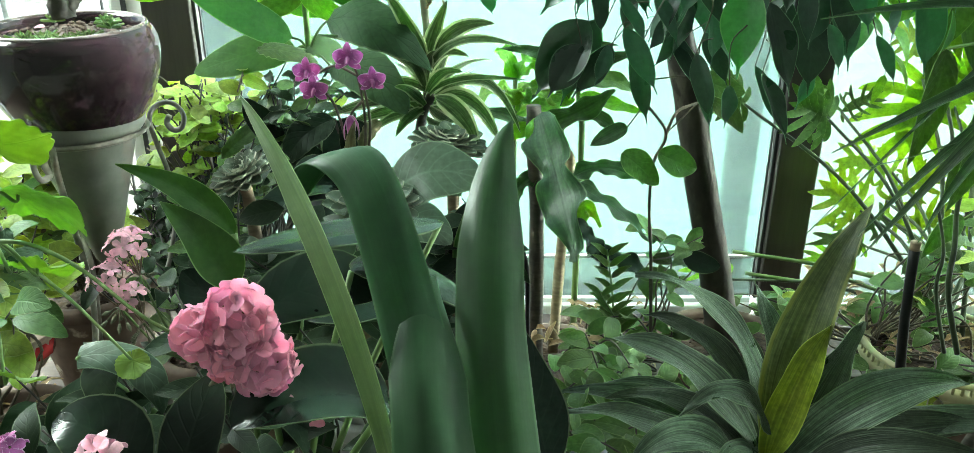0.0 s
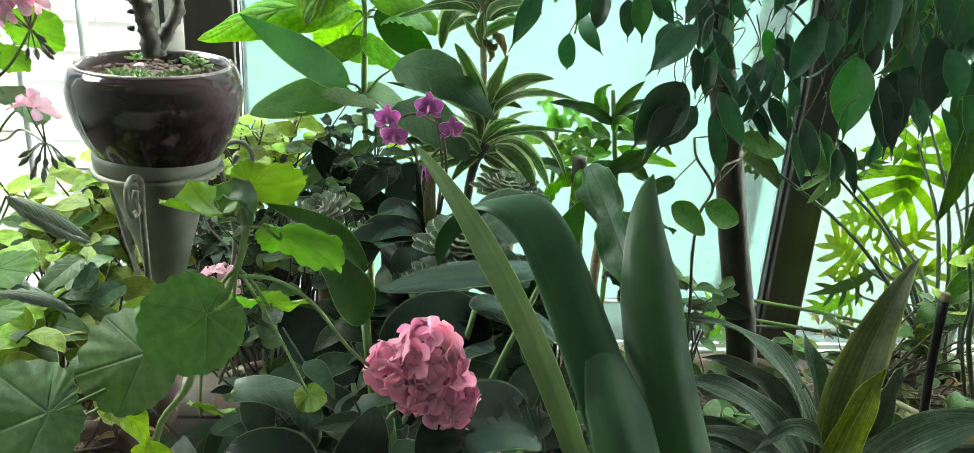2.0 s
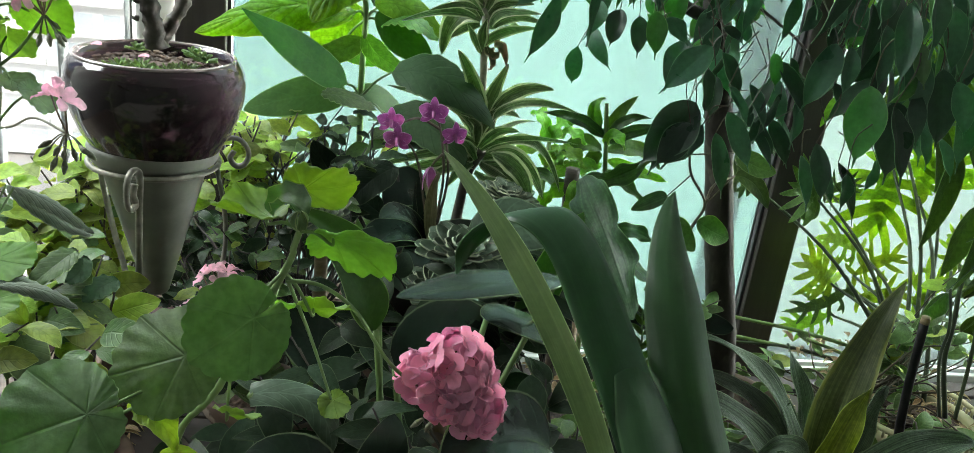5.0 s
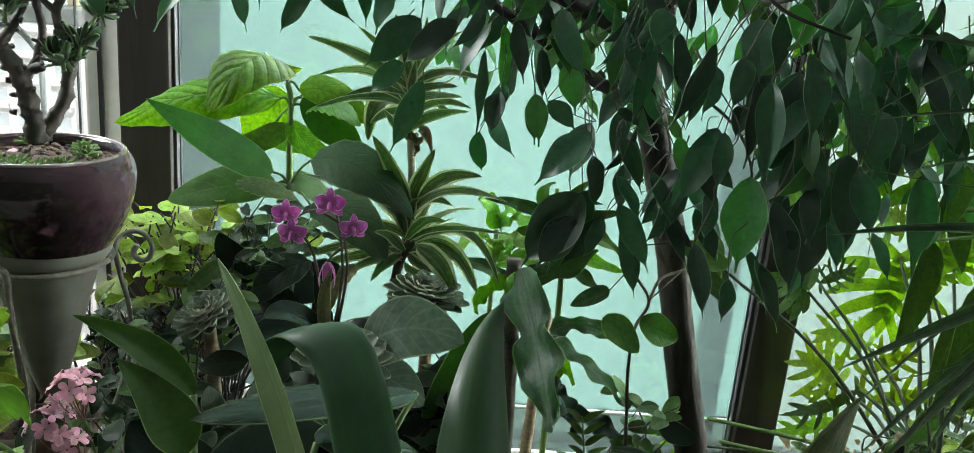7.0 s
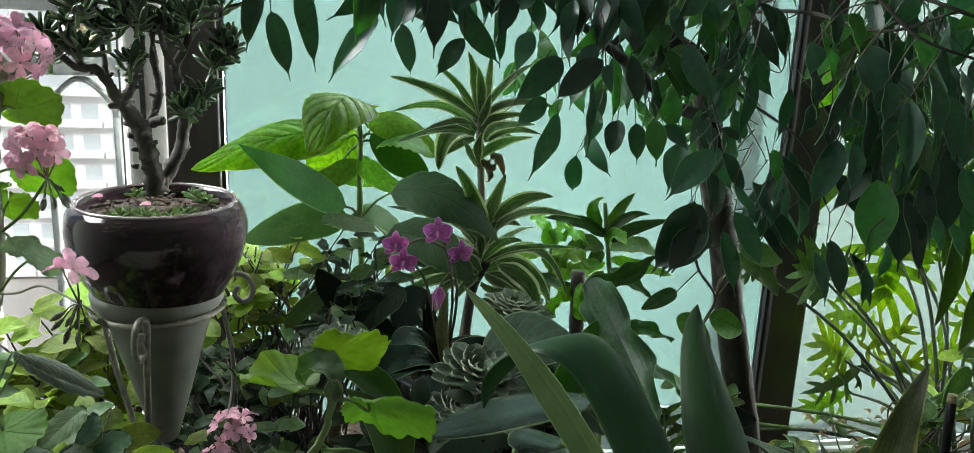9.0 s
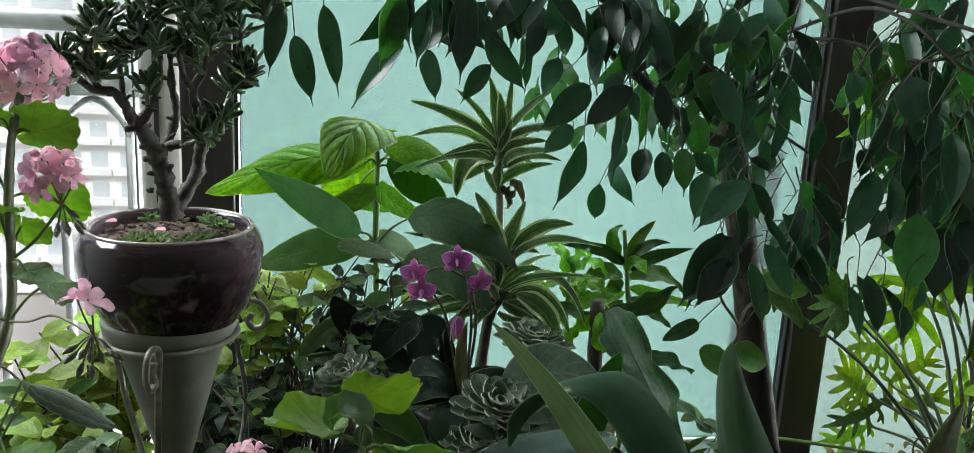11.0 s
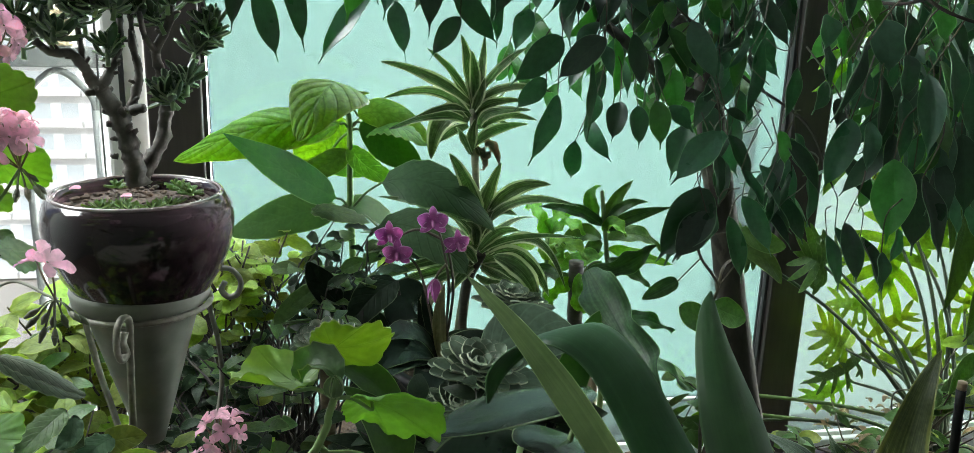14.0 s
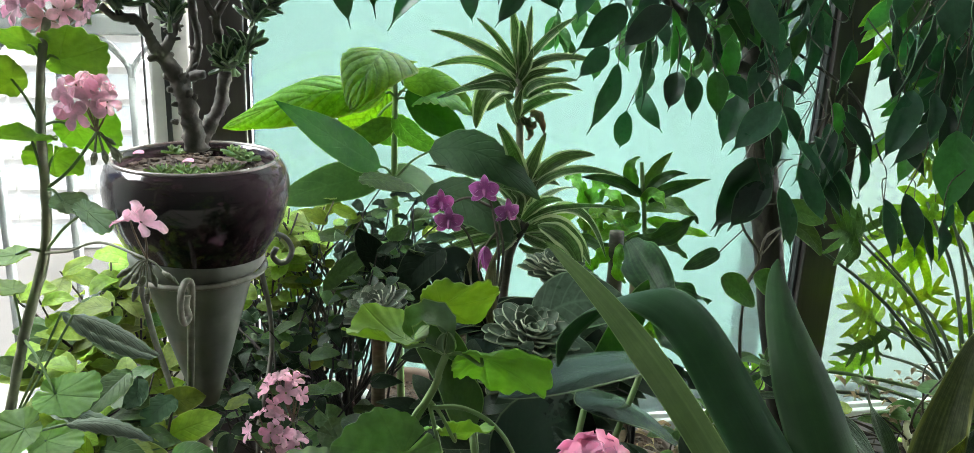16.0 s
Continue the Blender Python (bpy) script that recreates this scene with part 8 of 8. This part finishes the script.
# ---- lobed philodendron against the bright window ----
def philodendron():
    b = V(0.747, 1.200, 0.712)
    rim = V(0.700, 1.130, 0.728)
    basket = pot(rim.x + 0.01, rim.y + 0.01, 0.108, rim.z - BENCH, M_CREAM, "cream basket-weave plastic pot holding the philodendron", name="basket_pot", fill=0.90)
    bm = tube([V(rim.x + 0.01 + 0.118 * math.cos(a), rim.y + 0.01 + 0.118 * math.sin(a), rim.z + 0.014) for a in (2 * math.pi * k / 24 for k in range(25))], 0.005, n=7, steps=3)
    for k in range(60):
        a = 2 * math.pi * k / 60
        p = V(rim.x + 0.01 + 0.118 * math.cos(a), rim.y + 0.01 + 0.118 * math.sin(a), rim.z)
        tube([p + V(0, 0, -0.002), p + V(0, 0, 0.013)], 0.0026, n=5, steps=1, bm=bm)
    part("lattice_rim", bm, M_CREAM, basket, "openwork cream rim")
    ob = thing("philodendron", b, "philodendron with deeply lobed bright green leaves on long stalks", "plant")
    L = [((0.738, 1.42, 1.091), (0.727, 1.408, 1.019), (0.716, 1.396, 0.949), 0.150, 0), ((0.675, 1.42, 0.849), (0.628, 1.408, 0.884), (0.58, 1.396, 0.918), 0.102, 0), ((0.719, 1.42, 0.923), (0.657, 1.408, 0.947), (0.599, 1.396, 0.951), 0.074, 0), ((0.719, 1.42, 0.869), (0.763, 1.408, 0.91), (0.805, 1.396, 0.925), 0.067, 0), ((0.719, 1.42, 0.839), (0.649, 1.408, 0.805), (0.573, 1.396, 0.792), 0.067, 1), ((0.743, 1.42, 0.824), (0.794, 1.408, 0.837), (0.833, 1.396, 0.865), 0.079, 0), ((0.87, 1.42, 0.812), (0.899, 1.408, 0.866), (0.946, 1.396, 0.865), 0.096, 0), ((0.689, 1.42, 0.782), (0.63, 1.408, 0.763), (0.565, 1.396, 0.761), 0.067, 0), ((0.736, 1.42, 1.159), (0.697, 1.408, 1.168), (0.653, 1.396, 1.177), 0.072, 0), ((0.793, 1.42, 1.063), (0.81, 1.408, 1.11), (0.828, 1.396, 1.145), 0.084, 0), ((0.923, 1.42, 0.917), (0.932, 1.408, 0.972), (0.952, 1.396, 1.003), 0.079, 0), ((0.61, 1.42, 1.034), (0.637, 1.408, 1.057), (0.664, 1.396, 1.077), 0.048, 1)]
    L += [((0.561, 1.360, 1.043), (0.530, 1.345, 1.057), (0.488, 1.340, 1.073), 0.099, 1), ((0.421, 1.360, 1.066), (0.382, 1.345, 1.085), (0.340, 1.340, 1.089), 0.073, 1), ((0.438, 1.400, 0.721), (0.400, 1.385, 0.753), (0.351, 1.380, 0.768), 0.080, 0), ((0.848, 1.440, 1.074), (0.853, 1.425, 1.115), (0.860, 1.420, 1.169), 0.132, 0)]
    for k, (a, m, c, w, shaded) in enumerate(L):
        # shaded leaves take the duller mid green, shade put into the colour
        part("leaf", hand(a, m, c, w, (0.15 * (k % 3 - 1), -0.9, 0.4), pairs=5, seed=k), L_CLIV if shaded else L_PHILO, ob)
        s = b + V(0.012 * (k % 5 - 2), 0.01 * (k % 3 - 1), 0.005)
        mid = s.lerp(V(a), 0.55) + V(0.02, 0, 0.03)
        part("leaf_stalk", tube([s, mid, V(a)], 0.0045, 0.0025, n=8, steps=6), M_PETIOLE, ob)
    for k, (a, c) in enumerate((((0.432, 1.350, 0.801), (0.787, 1.330, 0.732)), ((0.463, 1.360, 0.753), (0.784, 1.330, 0.694)), ((0.581, 1.300, 0.784), (0.792, 1.280, 0.698)), ((0.558, 1.250, 0.745), (0.820, 1.300, 0.711)))):
        part("runner", tube([V(a), (V(a) + V(c)) / 2 + V(0, 0, 0.008), V(c)], 0.0035, 0.0045, n=8, steps=5), M_STEM, ob, "long trailing green runner" if k == 0 else "")


philodendron()


# ---- palm leaves hanging in from the right ----
def palm():
    b = V(0.86, 0.86, BENCH)
    pot(b.x, b.y, 0.10, 0.22, M_BLACK, "dark pot of the palm", name="palm_pot")
    ob = thing("palm", (b.x, b.y, 0.78), "palm with long narrow dark green leaflets", "palm")
    crown_at = V(0.84, 0.84, 1.28)
    part("stem", tube([V(b.x, b.y, 0.78), V(0.86, 0.85, 1.0), crown_at], 0.016, 0.010, n=10, knots=0.08), M_STEM, ob)
    part("stem", tube([V(0.559, 0.820, 0.755), V(0.588, 0.820, 0.870), V(0.592, 0.820, 0.957), V(0.606, 0.820, 1.022), V(0.670, 0.840, 1.058)], 0.007, 0.005, n=10, knots=0.1), M_DARKCANE, ob, "dark woody stem")
    for k in range(3):
        part("stem", tube([V(b.x - 0.02 * k, b.y - 0.02, 0.78), V(0.74 - 0.05 * k, 0.95, 1.0), V(0.72 - 0.06 * k, 0.95, 1.22)], 0.005, 0.003, n=8), M_PETIOLE, ob)
    for line, r in (([(0.634, 0.98, 0.826), (0.601, 0.98, 0.921), (0.595, 0.98, 0.985), (0.586, 0.98, 1.046), (0.593, 0.98, 1.107)], 0.0040), ([(0.688, 1.02, 0.799), (0.679, 1.02, 0.899), (0.669, 1.02, 0.966), (0.659, 1.02, 1.039), (0.663, 1.02, 1.111)], 0.0032), ([(0.597, 0.95, 0.847), (0.567, 0.95, 0.938), (0.565, 0.95, 0.991), (0.546, 0.95, 1.051)], 0.0028)):
        part("stem", tube(line, r, r * 0.7, n=9, steps=6, knots=0.06), M_PETIOLE, ob, "green cane")
    P = [((0.411, 0.630, 1.308), (0.339, 0.616, 1.279), (0.258, 0.605, 1.241), 0.0156), ((0.429, 0.650, 1.353), (0.345, 0.636, 1.266), (0.258, 0.625, 1.166), 0.0048), ((0.405, 0.630, 1.278), (0.356, 0.616, 1.230), (0.295, 0.605, 1.154), 0.0144), ((0.426, 0.670, 1.245), (0.388, 0.656, 1.200), (0.360, 0.645, 1.148), 0.0108), ((0.410, 0.630, 1.343), (0.320, 0.616, 1.347), (0.234, 0.605, 1.340), 0.0144), ((0.426, 0.650, 1.262), (0.362, 0.636, 1.237), (0.298, 0.625, 1.223), 0.0024), ((0.396, 0.670, 1.458), (0.328, 0.656, 1.470), (0.260, 0.645, 1.473), 0.0120), ((0.403, 0.670, 1.429), (0.339, 0.656, 1.425), (0.270, 0.645, 1.416), 0.0066)]
    P += [((0.412, 0.670, 1.398), (0.348, 0.656, 1.391), (0.291, 0.645, 1.377), 0.0054), ((0.430, 0.670, 1.366), (0.349, 0.656, 1.370), (0.271, 0.645, 1.380), 0.0030), ((0.442, 0.650, 1.284), (0.370, 0.636, 1.239), (0.299, 0.625, 1.163), 0.0144), ((0.406, 0.690, 1.470), (0.344, 0.676, 1.457), (0.273, 0.665, 1.416), 0.0036)]
    for a, m, c, w in (((0.568, 1.050, 1.223), (0.553, 1.030, 1.157), (0.533, 1.020, 1.078), 0.060), ((0.601, 1.000, 1.180), (0.592, 0.980, 1.117), (0.567, 0.970, 1.038), 0.065), ((0.560, 1.000, 1.329), (0.548, 1.000, 1.279), (0.527, 1.000, 1.227), 0.055), ((0.607, 0.780, 1.010), (0.550, 0.770, 1.129), (0.515, 0.770, 1.242), 0.045), ((0.598, 0.750, 1.070), (0.543, 0.740, 1.188), (0.510, 0.740, 1.283), 0.045), ((0.598, 0.840, 0.963), (0.562, 0.830, 1.052), (0.535, 0.830, 1.137), 0.03), ((0.649, 0.800, 0.897), (0.592, 0.790, 1.006), (0.565, 0.790, 1.099), 0.04), ((0.65, 1.08, 1.132), (0.631, 1.068, 1.074), (0.61, 1.056, 1.024), 0.069), ((0.551, 1.08, 1.251), (0.563, 1.068, 1.199), (0.558, 1.056, 1.155), 0.047), ((0.597, 1.08, 1.258), (0.61, 1.068, 1.22), (0.619, 1.056, 1.181), 0.050), ((0.654, 1.08, 1.202), (0.668, 1.068, 1.172), (0.69, 1.056, 1.142), 0.067), ((0.683, 1.08, 0.981), (0.692, 1.068, 1.027), (0.709, 1.056, 1.071), 0.056), ((0.66, 1.08, 0.98), (0.625, 1.068, 0.965), (0.599, 1.056, 0.931), 0.049), ((0.698, 1.08, 0.923), (0.714, 1.068, 0.941), (0.744, 1.056, 0.939), 0.056)):
        leaf(ob, a, m, c, w * 0.8, L_CLIV, up=(0.2, -1, 0.3), kind="lance", fold=0.3, nu=16, label="broad young leaf")
        part("leaf_stalk", tube([crown_at, (crown_at + V(a)) / 2 + V(0, 0.02, 0.02), V(a)], 0.004, 0.002, n=6, steps=4), M_STEM, ob)
    P += [((0.536, 0.74, 1.271), (0.485, 0.72, 1.227), (0.436, 0.7, 1.18), 0.0109), ((0.544, 0.74, 1.232), (0.498, 0.72, 1.193), (0.461, 0.7, 1.142), 0.0095), ((0.529, 0.74, 1.302), (0.464, 0.72, 1.266), (0.406, 0.7, 1.22), 0.0082), ((0.558, 0.74, 1.197), (0.523, 0.72, 1.165), (0.492, 0.7, 1.12), 0.0095), ((0.558, 0.74, 1.163), (0.52, 0.72, 1.131), (0.494, 0.7, 1.091), 0.0095), ((0.546, 0.74, 1.251), (0.509, 0.72, 1.186), (0.502, 0.7, 1.119), 0.0068)]
    for k, (a, m, c, w) in enumerate(P):
        leaf(ob, a, m, c, w, L_PALM, up=(-0.1, -0.55, 0.9), kind="spear", fold=0.45, nu=18, seed=k)
        part("leaf_stalk", tube([crown_at, (crown_at + V(a)) / 2 + V(0, 0, 0.02), V(a)], 0.004, 0.002, n=6, steps=4), M_STEM, ob)


palm()


# ---- small things ----
def zz_plant():
    ob = thing("feather_leaf_plant", (0.199, 1.100, 0.670), "small plant with feather-like rows of narrow leaflets", "plant")
    for a, m, c in (((0.200, 1.100, 0.670), (0.187, 1.100, 0.825), (0.172, 1.100, 0.924)), ((0.208, 1.100, 0.670), (0.199, 1.090, 0.788), (0.161, 1.080, 0.867))):
        line = spline([V(a), V(m), V(c)], 10)
        part("stem", tube([V(a), V(m), V(c)], 0.0022, 0.0012, n=6), M_STEM, ob)
        for k in range(5, len(line), 2):
            for s in (-1, 1):
                d = V(s * 0.80, -0.3, 0.75)
                leaf(ob, line[k], line[k] + d * 0.016 + V(0, 0, 0.003), line[k] + d * 0.034, 0.0105, L_CLIV, up=(0, -0.7, 0.7), kind="lance", nu=6, name="leaflet", seed=k)


zz_plant()
_stake = thing("plant_stake", (0.565, 0.970, 0.762), "slim black plant stake with a pale cut top", "plant stake")
_rod = part("rod", tube([V(0.576, 0.970, 0.700), V(0.550, 0.967, 0.844), V(0.536, 0.964, 0.989)], 0.0068, 0.0064, n=10, knots=0.04), M_BLACK, _stake)
part("cut_top", tube([V(0.536, 0.964, 0.989), V(0.536, 0.964, 1.000)], 0.0066, 0.0064, n=10), M_CANE, _rod, "pale cut end")
_hoop = thing("plant_hoop", (0.059, 1.080, 0.773), "bent dark green wire hoop stuck in a pot", "plant support")
part("wire", tube([V(0.026, 1.080, 0.773), V(0.025, 1.080, 0.907), V(0.040, 1.080, 0.938), V(0.056, 1.080, 0.907), V(0.060, 1.080, 0.773)], 0.0035, n=8, steps=6), M_BLACK, _hoop)
_tie = thing("plant_tie", (0.177, 1.060, 1.462), "short pale green plastic tie round a fig branch", "plant tie")
M_TIE = surface("green_tie", (0.10, 0.36, 0.28), (0.16, 0.48, 0.38), 0.4)
part("loop", tube([V(0.167, 1.040, 1.430), V(0.156, 1.030, 1.451), V(0.163, 1.035, 1.467), V(0.180, 1.040, 1.469), V(0.170, 1.030, 1.451), V(0.192, 1.040, 1.435)], 0.0016, n=6, steps=6), M_TIE, _tie)
pot(0.135, 1.0, 0.045, 0.10, M_GREYPOT, "grey ceramic pot with small plants")
pot(0.60, 0.80, 0.09, 0.17, M_TERRA, "terracotta pot near the bench's end")
pot(-0.62, 0.88, 0.09, 0.18, M_TERRA, "wide terracotta pot with pebbles on the soil")
pot(-0.85, 1.05, 0.09, 0.18, M_GREYPOT, "grey pot near the clear window")
M_REDGLAZE = surface("red_glaze", (0.30, 0.015, 0.02), (0.42, 0.03, 0.03), 0.25, grain=20, coat=0.5)
_bowl = thing("bowl", (-0.620, 0.980, 0.848), "small worn stoneware bowl with a red band", "bowl")
_c = V(-0.620, 0.980, 0.848)
_shell = part("shell", lathe(_c, [(0.001, -0.04), (0.02, -0.04), (0.034, -0.02), (0.040, 0.012), (0.038, 0.013), (0.032, -0.018), (0.001, -0.034)], 32), M_STONE, _bowl)
part("red_patch", lathe(_c, [(0.0348, -0.02), (0.0385, 0.002), (0.0392, 0.002), (0.0356, -0.02)], 12), M_REDGLAZE, _shell, "red painted band")


def litter(name, label, spots, n, mats, seed):
    """Dry leaves and bits lying about, too many to count."""
    rng = random.Random(seed)
    bm = bmesh.new()
    for c, h in spots:
        for k in range(n):
            p = V(c) + V(rng.uniform(-1, 1) * h[0], rng.uniform(-1, 1) * h[1], rng.uniform(0, 1) * h[2])
            a = rng.uniform(0, 6.28)
            d = V(math.cos(a), math.sin(a), rng.uniform(-0.2, 0.5)) * rng.uniform(0.012, 0.04)
            blade(p, p + d * 0.5 + V(0, 0, 0.004), p + d, rng.uniform(0.005, 0.016), up=(rng.uniform(-0.5, 0.5), rng.uniform(-0.5, 0.5), 1), kind="lance", fold=0.5, nu=4, nv=2, bm=bm, seed=k)
    ob = part(name, bm, mats)
    return tagged(ob, label, "litter", kind="stuff")


bush("low_shrub", "small heart leaved plant creeping in the basket pot", (0.74, 1.12, 0.70),
     [((0.669, 1.120, 0.770), (0.05, 0.04, 0.02)), ((0.715, 1.080, 0.729), (0.05, 0.05, 0.02)), ((0.648, 1.160, 0.723), (0.03, 0.03, 0.02))], 3, K_MID, (0.7, 1.2), seed=22)
litter("dry_litter", "dry tan leaves and straw lying on soil and bench", [((0.15, 1.22, 0.72), (0.12, 0.08, 0.02)), ((0.72, 1.13, 0.722), (0.09, 0.08, 0.015)), ((0.15, 1.30, BENCH + 0.02), (0.14, 0.08, 0.03)), ((0.75, 1.36, BENCH + 0.01), (0.3, 0.04, 0.02)), ((0.3, 1.1, BENCH + 0.01), (0.5, 0.25, 0.03)), ((-0.5, 1.0, BENCH + 0.01), (0.4, 0.3, 0.04)), ((0.70, 1.3, 0.74), (0.12, 0.08, 0.02)), ((-0.62, 0.9, 0.76), (0.08, 0.08, 0.01))], 60, M_DRY, 9)
